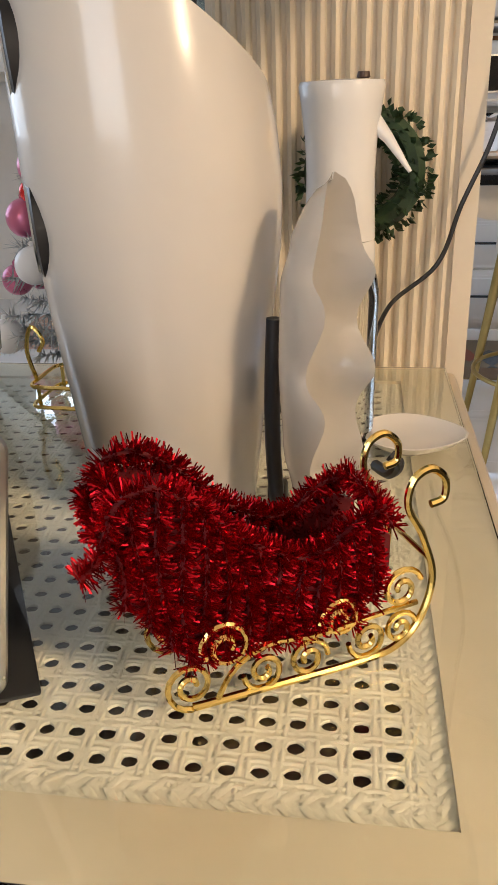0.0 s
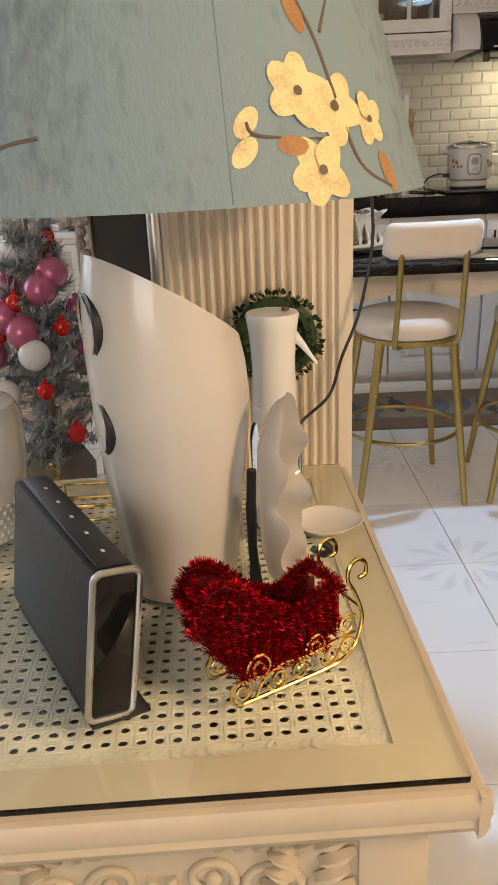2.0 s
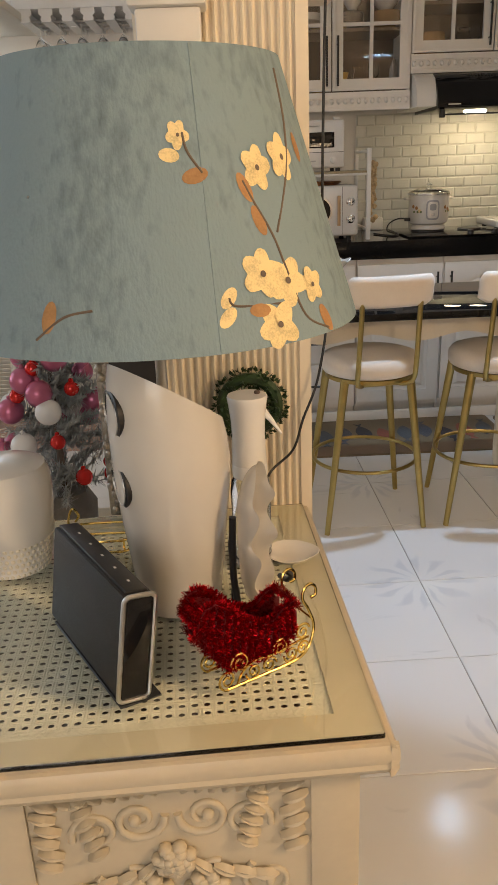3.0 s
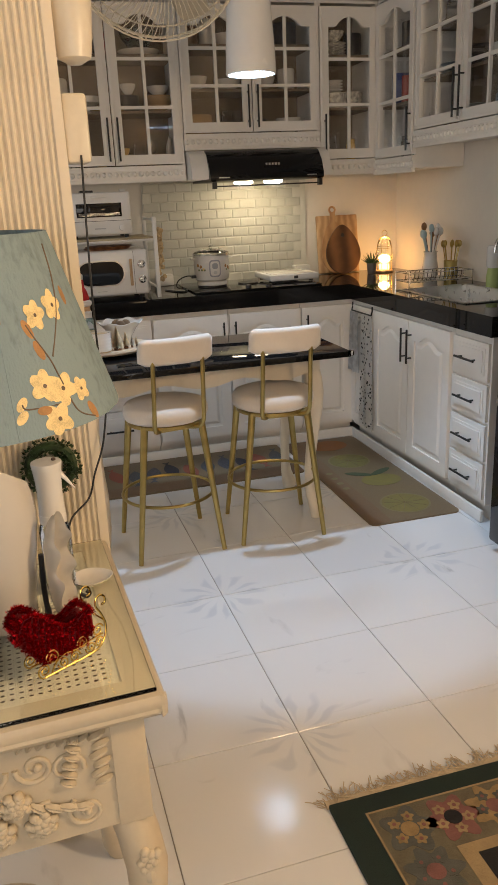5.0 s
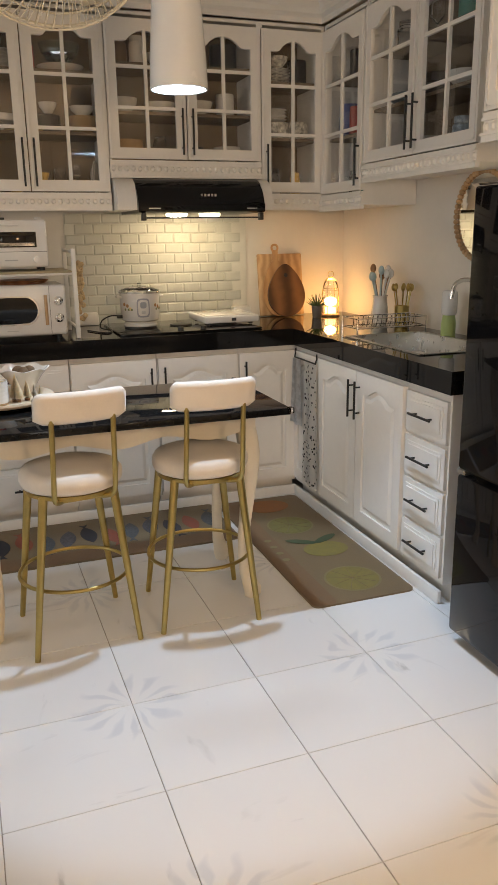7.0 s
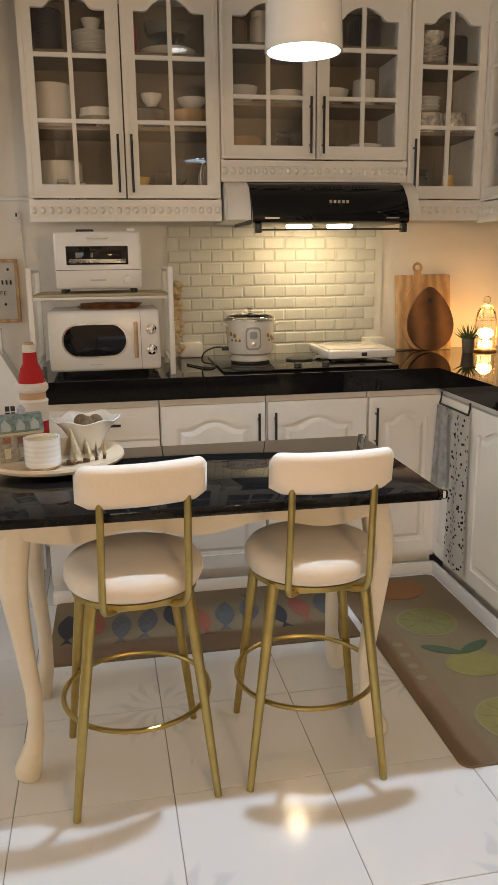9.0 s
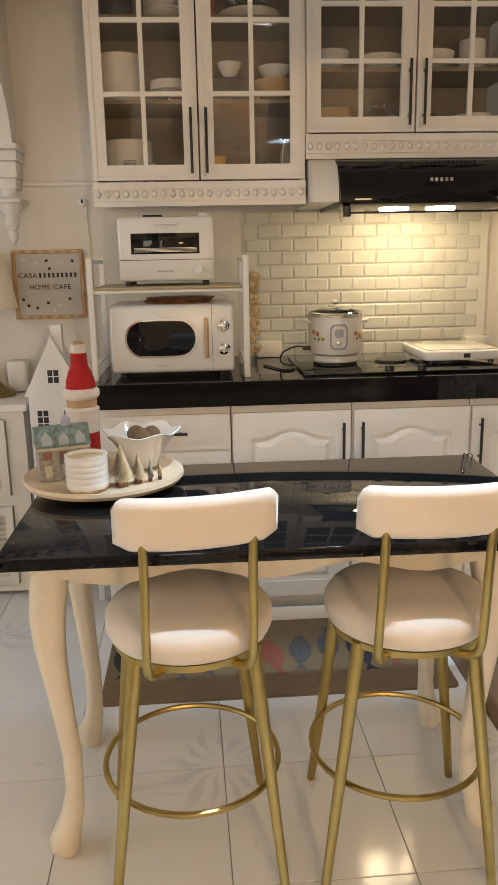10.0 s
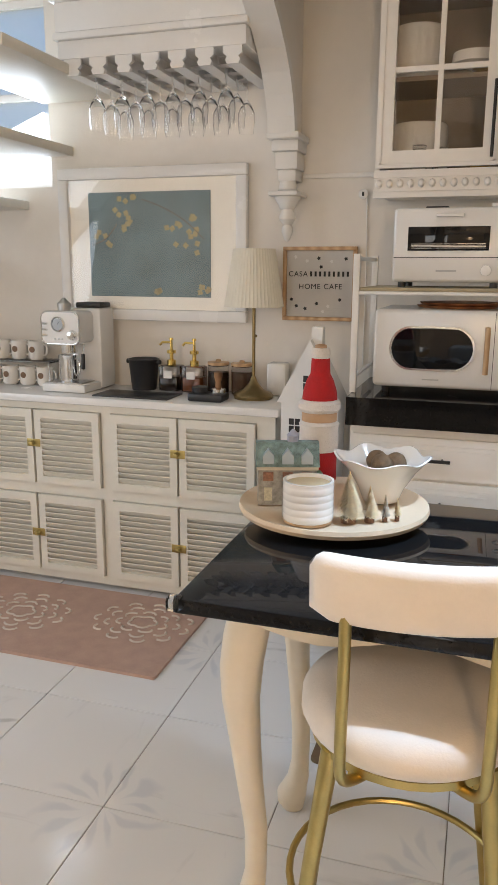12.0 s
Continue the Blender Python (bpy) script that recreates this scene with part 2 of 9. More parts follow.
def tube(bm, pts, r, segs=8, closed=False, mi=0, taper=None):
    """A round bar along points."""
    pts = [Vector(p) for p in pts]
    n = len(pts)
    rings, up = [], Vector((0.13, 0.27, 0.95))
    for i, p in enumerate(pts):
        d = (pts[(i + 1) % n] - pts[i - 1]) if closed else (pts[min(i + 1, n - 1)] - pts[max(i - 1, 0)])
        d.normalize()
        side = d.cross(up)
        if side.length < 1e-3:
            side = d.cross(Vector((1, 0, 0)))
        side.normalize()
        up = side.cross(d).normalized()
        q = r * (taper(i / max(n - 1, 1)) if taper else 1)
        rings.append([bm.verts.new(p + q * (math.cos(2 * math.pi * s / segs) * side + math.sin(2 * math.pi * s / segs) * up)) for s in range(segs)])
    pairs = list(zip(rings, rings[1:])) + ([(rings[-1], rings[0])] if closed else [])
    for a, b in pairs:
        for s in range(segs):
            f = bm.faces.new((a[s], a[(s + 1) % segs], b[(s + 1) % segs], b[s]))
            f.material_index = mi
    if not closed:
        for ring in (rings[0][::-1], rings[-1]):
            bm.faces.new(ring).material_index = mi
    return bm


def prism(bm, outline, place, depth, mi=0):
    """Extrudes a flat outline of (u, v); place(u, v, w) gives the point, w runs from 0 to depth."""
    a = [bm.verts.new(place(u, v, 0)) for u, v in outline]
    b = [bm.verts.new(place(u, v, depth)) for u, v in outline]
    fs = [bm.faces.new(a), bm.faces.new(b[::-1])]
    n = len(a)
    fs += [bm.faces.new((a[i], b[i], b[(i + 1) % n], a[(i + 1) % n])) for i in range(n)]
    for f in fs:
        f.material_index = mi
    return bm


def smooth_path(pts, steps=6):
    """Catmull-Rom through points."""
    pts = [Vector(p) for p in pts]
    out = []
    for i in range(len(pts) - 1):
        p0, p1, p2, p3 = pts[max(i - 1, 0)], pts[i], pts[i + 1], pts[min(i + 2, len(pts) - 1)]
        for s in range(steps):
            t = s / steps
            out.append(0.5 * ((2 * p1) + (p2 - p0) * t + (2 * p0 - 5 * p1 + 4 * p2 - p3) * t * t + (3 * p1 - p0 - 3 * p2 + p3) * t ** 3))
    return out + [pts[-1]]


def ball(bm, at, r, u=12, v=8, mi=0, squash=1.0):
    prof = [(r * math.sin(math.pi * k / v) if 0 < k < v else r * 0.02, -r * squash * math.cos(math.pi * k / v)) for k in range(v + 1)]
    return lathe(bm, prof, at, u, mi)

# ---- structure ----
H_CEIL = 2.58


def wall(name, boxes, material=WALL):
    bm = B()
    for b in boxes:
        box(bm, *b)
    return solo(name, bm, material, "warm white painted plaster wall", "wall", kind="structure", smooth=False)


# north wall with a high stair window, x -1.75..-0.95
wall("wall_north", [(-0.95, 2.80, 4.10, 4.24, 0, H_CEIL + 0.1), (-2.6, -1.75, 4.10, 4.24, 0, H_CEIL + 0.1), (-1.75, -0.95, 4.10, 4.24, 0, 1.62), (-1.75, -0.95, 4.10, 4.24, 2.36, H_CEIL + 0.1)])
wall("wall_east", [(2.70, 2.84, -2.6, 4.10, 0, H_CEIL + 0.1)])
# south wall with a window opening x -1.3..0.3
wall("wall_south", [(-2.6, -1.3, -2.74, -2.6, 0, H_CEIL + 0.1), (0.3, 2.70, -2.74, -2.6, 0, H_CEIL + 0.1), (-1.3, 0.3, -2.74, -2.6, 0, 0.8), (-1.3, 0.3, -2.74, -2.6, 2.3, H_CEIL + 0.1)])
# west wall with the big window opening y 1.0..2.8, z 0.8..2.3
wall("wall_west", [(-2.6, -2.46, -2.6, 1.0, 0, H_CEIL + 0.1), (-2.6, -2.46, 2.8, 4.10, 0, H_CEIL + 0.1), (-2.6, -2.46, 1.0, 2.8, 0, 0.8), (-2.6, -2.46, 1.0, 2.8, 2.3, H_CEIL + 0.1)])
bm = box(B(), -2.6, 2.84, -2.74, 4.24, H_CEIL, H_CEIL + 0.06)
solo("ceiling", bm, CEIL, "plain off-white painted ceiling", "ceiling", kind="structure", smooth=False)

win = tagged(new("window_1"), "white framed living room window in daylight", "window", kind="structure")
BASE[win.name] = Matrix.Identity(4)
bm = B()
for y in (1.02, 1.9, 2.78):
    box(bm, -2.55, -2.50, y - 0.025, y + 0.025, 0.8, 2.3, 0.004)
for z in (0.825, 1.55, 2.275):
    box(bm, -2.553, -2.503, 1.0, 2.8, z - 0.025, z + 0.025, 0.004)
part("window_frame", bm, WHITE, win)
for y0, y1 in ((1.045, 1.875), (1.925, 2.755)):
    p = part("pane", box(B(), -2.53, -2.524, y0, y1, 0.85, 2.25), CLEAR, win)
    p.visible_shadow = False

win = tagged(new("window_2"), "white framed window in the room behind", "window", kind="structure")
BASE[win.name] = Matrix.Identity(4)
bm = B()
for x in (-1.275, -0.5, 0.275):
    box(bm, x - 0.025, x + 0.025, -2.70, -2.65, 0.8, 2.3, 0.004)
for z in (0.825, 1.55, 2.275):
    box(bm, -1.3, 0.3, -2.703, -2.653, z - 0.025, z + 0.025, 0.004)
part("window_frame", bm, WHITE, win)
p = part("pane", box(B(), -1.25, 0.25, -2.68, -2.675, 0.85, 2.25), CLEAR, win)
p.visible_shadow = False

win = tagged(new("window_3"), "white framed stair window in daylight", "window", kind="structure")
BASE[win.name] = Matrix.Identity(4)
bm = B()
for x in (-1.735, -1.35, -0.965):
    box(bm, x - 0.015, x + 0.015, 4.15, 4.19, 1.62, 2.36, 0.003)
for z in (1.635, 1.99, 2.345):
    box(bm, -1.75, -0.95, 4.153, 4.193, z - 0.015, z + 0.015, 0.003)
part("window_frame", bm, WHITE, win)
p = part("pane", box(B(), -1.74, -0.96, 4.17, 4.174, 1.63, 2.35), glass("frosted_stair_glass", (1, 1, 1), 0.75), win)
p.visible_shadow = False


def cornice(name, path, drop=0.0):
    """Stepped plaster moulding under the ceiling along straight runs (x0, y0, x1, y1, outward normal)."""
    prof = [(0.0, -0.14), (0.012, -0.14), (0.012, -0.115), (0.03, -0.10), (0.03, -0.075), (0.055, -0.045), (0.075, -0.04), (0.075, -0.015), (0.095, -0.012), (0.095, 0.0), (0.0, 0.0)]
    bm = B()
    for x0, y0, x1, y1, nx, ny in path:
        d = Vector((x1 - x0, y1 - y0, 0))
        prism(bm, prof, lambda u, v, w: Vector((x0 + nx * u, y0 + ny * u, H_CEIL - drop + v)) + d * w, 1.0)
    return solo(name, bm, CEIL, "stepped white plaster cornice", "cornice", kind="structure", smooth=False)


cornice("trim", [(0.10, 3.755, 2.385, 3.755, 0, -1), (2.385, 3.755, 2.385, 2.06, -1, 0)])

# floor: joints under separate tiles are at the end of the file
bm = box(B(), -2.6, 2.84, -2.74, 4.24, -0.06, -0.004)
FLOOR = solo("floor", bm, JOINT, "glossy white marble tiled floor with grey veins", "floor", kind="structure", smooth=False)

# the wide arch that parts the kitchen from the coffee bar, in the plane x = 0.06
ARCH_X0, ARCH_X1 = 0.045, 0.135


def arch_curve(n=28):
    """From the springing on the north wall up and over to the pilaster."""
    y0, y1, z0, rise = 3.97, 1.05, 1.75, 0.62
    c, a = (y0 + y1) / 2, (y0 - y1) / 2
    return [(c + a * math.cos(math.pi * k / n), z0 + rise * math.sin(math.pi * k / n)) for k in range(n + 1)]


bm = B()
curve = arch_curve()
outline = curve + [(1.0, 1.75), (1.0, H_CEIL - 0.002), (4.098, H_CEIL - 0.002), (4.098, 1.75)]
prism(bm, outline, lambda u, v, w: (ARCH_X0 + 0.012 + w, u, v), ARCH_X1 - ARCH_X0 - 0.024)
solo("wall_arch", bm, WALL, "cream plaster wall over a wide arch", "arch", kind="structure", smooth=False)
bm = B()
band = [(u, v) for u, v in curve]
inner = [(u + (0.035 if u < 2.56 else -0.035) * abs(math.cos(math.pi * k / 28)), v - 0.035 * math.sin(math.pi * k / 28) - 0.002) for k, (u, v) in enumerate(curve)]
for k in range(28):
    q = [band[k], band[k + 1], inner[k + 1], inner[k]]
    prism(bm, q, lambda u, v, w: (ARCH_X0 - 0.005 + w, u, v), ARCH_X1 - ARCH_X0 + 0.01)
solo("trim", bm, CEIL, "white moulded band along the arch", "trim", kind="structure", smooth=False)


def corbel(at, out, label, reach=1.0):
    """A stepped bracket with a turned drop below; out: which way it stands off the wall."""
    t = thing("corbel", at, label, "corbel")
    x, y, z = at
    bm = B()
    for w, d, z0, z1 in ((0.060, 0.075, -0.012, 0.010), (0.050, 0.060, -0.05, -0.012), (0.042, 0.05, -0.11, -0.05), (0.034, 0.044, -0.15, -0.11)):
        box(bm, x - w, x + w, y - (d * reach if out < 0 else 0), y + (d * reach if out > 0 else 0), z + z0, z + z1, 0.004)
    part("bracket", bm, CEIL, t)
    yc = y + out * 0.035 * reach
    bm = box(B(), x - 0.055, x + 0.055, y - (0.07 * reach if out < 0 else 0), y + (0.07 * reach if out > 0 else 0), z - 0.205, z - 0.19, 0.003)
    lathe(bm, [(0.03, -0.15), (0.034, -0.18), (0.05, -0.19), (0.048, -0.21), (0.034, -0.235), (0.03, -0.245), (0.022, -0.25), (0.03, -0.27), (0.031, -0.285), (0.016, -0.305), (0.02, -0.312), (0.022, -0.33), (0.012, -0.355), (0.004, -0.365)][::-1], (x, yc, z), 20)
    part("turned_drop", bm, CEIL, t)
    return t


corbel((0.095, 4.098, 1.755), -1, "white plaster corbel with turned drop under the arch", 2.2)

# picture rail and dado on the sign's wall
bm = box(B(), 0.135, 0.452, 4.086, 4.098, 1.620, 1.637, 0.003)
solo("trim", bm, CEIL, "thin white picture rail", "trim", kind="structure")

# fluted pilaster behind the console; its own frame is the console's
CON = pose(0.41, 0.27, 0, 0, 0, 2.7)


def con(u, v, z=0.0):
    return CON @ Vector((u, v, z))


bm = B()
n_flute, pitch = 17, 0.0125
pts = [(-0.236, 0.0)]
for k in range(n_flute):
    u0 = -0.02 - (n_flute - k) * pitch
    for s in range(5):
        a = math.pi * s / 4
        pts.append((u0 + pitch * (0.14 + 0.72 * (1 - math.cos(a)) / 2), -0.0065 * math.sin(a)))
pts += [(-0.018, 0.0), (-0.018, -0.006), (0.0, -0.006), (0.0, 0.20), (-0.236, 0.20)]
prism(bm, pts, lambda u, v, w: con(u + 0.018, 0.562 + v, w), H_CEIL)
solo("wall_pilaster", bm, CREAM, "cream fluted wall pilaster", "pilaster", kind="structure")

# ---- kitchen cabinets ----


def bar_handle(parent, a, b, out, r=0.0052):
    """A black bar pull from a to b standing off by out."""
    a, b, o = Vector(a), Vector(b), Vector(out)
    d = (b - a)
    bm = B()
    tube(bm, [a + o, b + o], r, 8)
    for k in (0.16, 0.84):
        tube(bm, [a + d * k, a + d * k + o], r * 0.8, 6)
    return part("handle", bm, BLACK, parent, "black bar handle")


def face_place(face, origin):
    """Maps (along, up, outward) to the world for doors that face south ('s') or west ('w')."""
    ox, oy = origin
    if face == "s":
        return lambda u, v, w: Vector((ox + u, oy - w, v))
    return lambda u, v, w: Vector((ox - w, oy - u, v))


def rail(u0, u1, v0, v1, rise, n=12):
    """The outline of a panel with the waved (cathedral) top edge."""
    pts = [(u0, v0), (u1, v0), (u1, v1)]
    for k in range(1, n):
        s = k / n
        x = u1 + (u0 - u1) * s
        e = 0.14
        q = 0 if s < e or s > 1 - e else math.sin(math.pi * (s - e) / (1 - 2 * e)) ** 1.4
        pts.append((x, v1 + rise * q))
    return pts + [(u0, v1)]


def panel_door(parent, face, origin, u0, u1, z0, z1, wave=0.03, handle=None, name="door"):
    """A painted door: frame, sunk field and raised panel with a waved top."""
    P = face_place(face, origin)
    bm = B()
    m = 0.058
    W, Hh = u1 - u0, z1 - z0
    # four frame members; the top rail follows the wave
    inner = rail(u0 + m, u1 - m, z0 + m, z1 - m - wave, wave)
    back = [(u0, z0), (u1, z0), (u1, z1), (u0, z1)]
    prism(bm, back, P, 0.012)
    prism(bm, [(u0, z0), (u1, z0), (u1, z0 + m), (u0, z0 + m)], lambda u, v, w: P(u, v, 0.0122 + w), 0.009)
    prism(bm, [(u0, z0 + m), (u0 + m, z0 + m), (u0 + m, z1), (u0, z1)], lambda u, v, w: P(u, v, 0.0122 + w), 0.009)
    prism(bm, [(u1 - m, z0 + m), (u1, z0 + m), (u1, z1), (u1 - m, z1)], lambda u, v, w: P(u, v, 0.0122 + w), 0.009)
    top = inner[2:]
    for (a, b) in zip(top, top[1:]):
        prism(bm, [a, b, (b[0], z1), (a[0], z1)], lambda u, v, w: P(u, v, 0.0122 + w), 0.009)
    g = 0.016
    raised = rail(u0 + m + g, u1 - m - g, z0 + m + g, z1 - m - wave - g, wave)
    # chamfered raised field
    a = [bm.verts.new(P(u, v, 0.0122)) for u, v in raised]
    cu, cv = (u0 + u1) / 2, (z0 + z1) / 2
    b = [bm.verts.new(P(u + (0.016 if u < cu else -0.016) * min(1, abs(u - cu) / (W * 0.2)), v + (0.016 if v < cv else -0.016), 0.0205)) for u, v in raised]
    n = len(a)
    for i in range(n):
        bm.faces.new((a[i], a[(i + 1) % n], b[(i + 1) % n], b[i]))
    bm.faces.new(b)
    d = part(name, bm, CAB, parent, smooth=False)
    if handle == "r":
        bar_handle(d, P(u1 - 0.028, z1 - 0.21, 0.021), P(u1 - 0.028, z1 - 0.04, 0.021), P(0, 0, 0.026) - P(0, 0, 0))
    elif handle == "l":
        bar_handle(d, P(u0 + 0.028, z1 - 0.21, 0.021), P(u0 + 0.028, z1 - 0.04, 0.021), P(0, 0, 0.026) - P(0, 0, 0))
    return d


def drawer(parent, face, origin, u0, u1, z0, z1):
    P = face_place(face, origin)
    bm = B()
    prism(bm, [(u0, z0), (u1, z0), (u1, z1), (u0, z1)], P, 0.014)
    for k, (i, w0) in enumerate(((0.022, 0.0142), (0.034, 0.0182))):
        prism(bm, [(u0 + i, z0 + i), (u1 - i, z0 + i), (u1 - i, z1 - i), (u0 + i, z1 - i)], lambda u, v, w: P(u, v, w0 + w), 0.004)
    d = part("drawer", bm, CAB, parent, smooth=False)
    c, z = (u0 + u1) / 2, (z0 + z1) / 2
    bar_handle(d, P(c - 0.075, z, 0.022), P(c + 0.075, z, 0.022), P(0, 0, 0.024) - P(0, 0, 0))
    return d


CT = 0.915  # worktop height
FY, FX = 3.445, 2.105  # planes of the base fronts
Z0, Z1 = 0.085, 0.80


def base_unit(name, x0, x1, y0, y1, label):
    t = thing(name, ((x0 + x1) / 2, (y0 + y1) / 2, 0), label, "base cabinet", "fitted base cabinets")
    bm = box(B(), x0, x1, y0, y1, 0.08, 0.828)
    part("body", bm, CAB, t, smooth=False)
    return t


S, Wf = (0, FY), (FX, 0)
u = base_unit("base_cabinet", 0.462, 0.918, FY, 4.09, "white base cabinet with a stack of drawers and black pulls")
for z0, z1 in ((0.675, 0.80), (0.54, 0.665), (0.32, 0.53), (0.10, 0.31)):
    drawer(u, "s", S, 0.472, 0.912, z0, z1)
part("plinth", box(B(), 0.462, 0.918, FY + 0.04, 4.0, 0, 0.079), CAB, u)
for x0, x1, hs in ((0.922, 1.346, "r"), (1.350, 1.772, "l"), (1.776, 2.100, "l")):
    u = base_unit("base_cabinet", x0, x1, FY, 4.09, "white base cabinet with a waved raised-panel door")
    panel_door(u, "s", S, x0 + 0.004, x1 - 0.004, Z0 + 0.02, Z1, 0.035, hs)
    part("plinth", box(B(), x0, x1, FY + 0.04, 4.0, 0, 0.079), CAB, u)
u = base_unit("base_cabinet", FX, 2.69, 3.135, 4.09 - 0.65, "narrow white corner cabinet with towels on its rail")
panel_door(u, "w", Wf, -3.435, -3.14, Z0 + 0.02, Z1, 0.02)
part("plinth", box(B(), FX + 0.04, 2.69, 3.135, 3.44, 0, 0.079), CAB, u)
u = base_unit("base_cabinet", FX, 2.69, 2.318, 3.131, "white double-door sink cabinet with long black pulls")
panel_door(u, "w", Wf, -3.125, -2.722, Z0 + 0.02, Z1, 0.035, "r")
panel_door(u, "w", Wf, -2.716, -2.324, Z0 + 0.02, Z1, 0.035, "l")
part("plinth", box(B(), FX + 0.04, 2.69, 2.318, 3.131, 0, 0.079), CAB, u)
u = base_unit("base_cabinet", FX, 2.69, 2.02, 2.314, "white cabinet of four drawers with black pulls")
for k in range(4):
    drawer(u, "w", Wf, -2.308, -2.03, 0.105 + 0.176 * k, 0.105 + 0.176 * k + 0.160)
part("plinth", box(B(), FX + 0.04, 2.69, 2.02, 2.314, 0, 0.079), CAB, u)

# white skirting strip along the plinths
bm = box(B(), 0.46, 2.10, FY - 0.018, FY - 0.002, 0.001, 0.055, 0.004)
box(bm, FX - 0.018, FX - 0.002, 2.02, 3.425, 0.001, 0.055, 0.004)
solo("baseboard", bm, CAB, "white skirting along the base cabinets", "baseboard", kind="structure")

# worktop, an L with the sink cut out
bm = B()
SX0, SX1, SY0, SY1 = 2.18, 2.56, 2.36, 2.98
wt = thing("worktop", (1.6, 3.75, 0.83), "thick polished black granite worktop", "worktop")
part("slab", box(bm, 0.452, 2.07, 3.405, 4.097, 0.83, CT), GRANITE, wt, smooth=False)
bm = B()
for b in ((2.0702, 2.697, 2.985, 4.097), (2.0702, 2.697, 1.985, 2.355), (2.0702, SX0, 2.3552, 2.9848), (SX1, 2.697, 2.3552, 2.9848)):
    box(bm, b[0], b[1], b[2], b[3], 0.83, CT)
bmesh.ops.remove_doubles(bm, verts=bm.verts, dist=0.0003)
part("slab", bm, GRANITE, wt, smooth=False)
st = thing("sink", (2.37, 2.67, CT), "inset stainless steel sink with a raised rim", "sink")
bm = B()
for r0, r1, z in ((0, 0.02, CT + 0.004),):
    for b in ((SX0 - 0.02, SX1 + 0.02, SY0 - 0.02, SY0), (SX0 - 0.02, SX1 + 0.02, SY1, SY1 + 0.02), (SX0 - 0.02, SX0, SY0, SY1), (SX1, SX1 + 0.02, SY0, SY1)):
        box(bm, *b, CT + 0.001, CT + 0.005, 0.001)
part("rim", bm, STEEL, st)
bm = B()
vs = [[bm.verts.new((x, y, z)) for x, y in ((SX0 + i, SY0 + i), (SX1 - i, SY0 + i), (SX1 - i, SY1 - i), (SX0 + i, SY1 - i))] for z, i in ((CT + 0.003, 0.001), (CT - 0.15, 0.02))]
for k in range(4):
    bm.faces.new((vs[0][k], vs[0][(k + 1) % 4], vs[1][(k + 1) % 4], vs[1][k]))
bm.faces.new(vs[1])
part("bowl", bm, STEEL, st, smooth=False)

# ---- wall cabinets ----


def arched_top(u0, u1, v, rise, n=20):
    """The shouldered arch over a glazed opening, from right to left."""
    out = []
    for k in range(n + 1):
        s = k / n
        e = 0.20
        if s < e or s > 1 - e:
            q = 0.0
        else:
            q = 0.10 + 0.90 * max(0.0, math.sin(math.pi * (s - e) / (1 - 2 * e))) ** 0.75
        out.append((u1 + (u0 - u1) * s, v + rise * q))
    return out


def glass_door(parent, face, origin, u0, u1, z0, z1, rise=0.05, handle=None, rows=3, m=0.052):
    P = face_place(face, origin)
    bm = B()
    t, gl = 0.02, z1 - m - rise
    prism(bm, [(u0, z0), (u1, z0), (u1, z0 + m), (u0, z0 + m)], P, t)
    prism(bm, [(u0, z0 + m), (u0 + m, z0 + m), (u0 + m, z1), (u0, z1)], P, t)
    prism(bm, [(u1 - m, z0 + m), (u1, z0 + m), (u1, z1), (u1 - m, z1)], P, t)
    top = arched_top(u0 + m, u1 - m, gl, rise)
    for a, b in zip(top, top[1:]):
        prism(bm, [a, b, (b[0], z1), (a[0], z1)], P, t)
    c = (u0 + u1) / 2
    prism(bm, [(c - 0.008, z0 + m), (c + 0.008, z0 + m), (c + 0.008, gl + rise), (c - 0.008, gl + rise)], lambda u, v, w: P(u, v, 0.003 + w), 0.015)
    for k in range(1, rows):
        z = z0 + m + (gl + rise * 1.5 - z0 - m) * k / rows
        prism(bm, [(u0 + m, z - 0.008), (u1 - m, z - 0.008), (u1 - m, z + 0.008), (u0 + m, z + 0.008)], lambda u, v, w: P(u, v, 0.004 + w), 0.013)
    # a thin bead round the frame
    i = 0.012
    for q in ([(u0 + i, z0 + i), (u1 - i, z0 + i), (u1 - i, z0 + i + 0.006), (u0 + i, z0 + i + 0.006)], [(u0 + i, z0 + i), (u0 + i + 0.006, z0 + i), (u0 + i + 0.006, z1 - i), (u0 + i, z1 - i)], [(u1 - i - 0.006, z0 + i), (u1 - i, z0 + i), (u1 - i, z1 - i), (u1 - i - 0.006, z1 - i)]):
        prism(bm, q, lambda u, v, w: P(u, v, t - 0.001 + w), 0.004)
    d = part("door", bm, CAB, parent, smooth=False)
    zs = [z0 + m] + [z0 + m + (gl + rise * 1.5 - z0 - m) * k / rows for k in range(1, rows)] + [gl + rise]
    for k in range(rows):
        for a, b in ((u0 + m - 0.004, c), (c, u1 - m + 0.004)):
            q = prism(B(), [(a, zs[k]), (b, zs[k]), (b, zs[k + 1]), (a, zs[k + 1])], lambda u, v, w: P(u, v, 0.006 + w), 0.003)
            g = part("pane", q, PANE, d, smooth=False)
            g.visible_shadow = False
    if handle:
        hu = u1 - 0.024 if handle == "r" else u0 + 0.024
        bar_handle(d, P(hu, z0 + 0.02, t), P(hu, z0 + 0.24, t), P(0, 0, 0.026) - P(0, 0, 0))
    return d


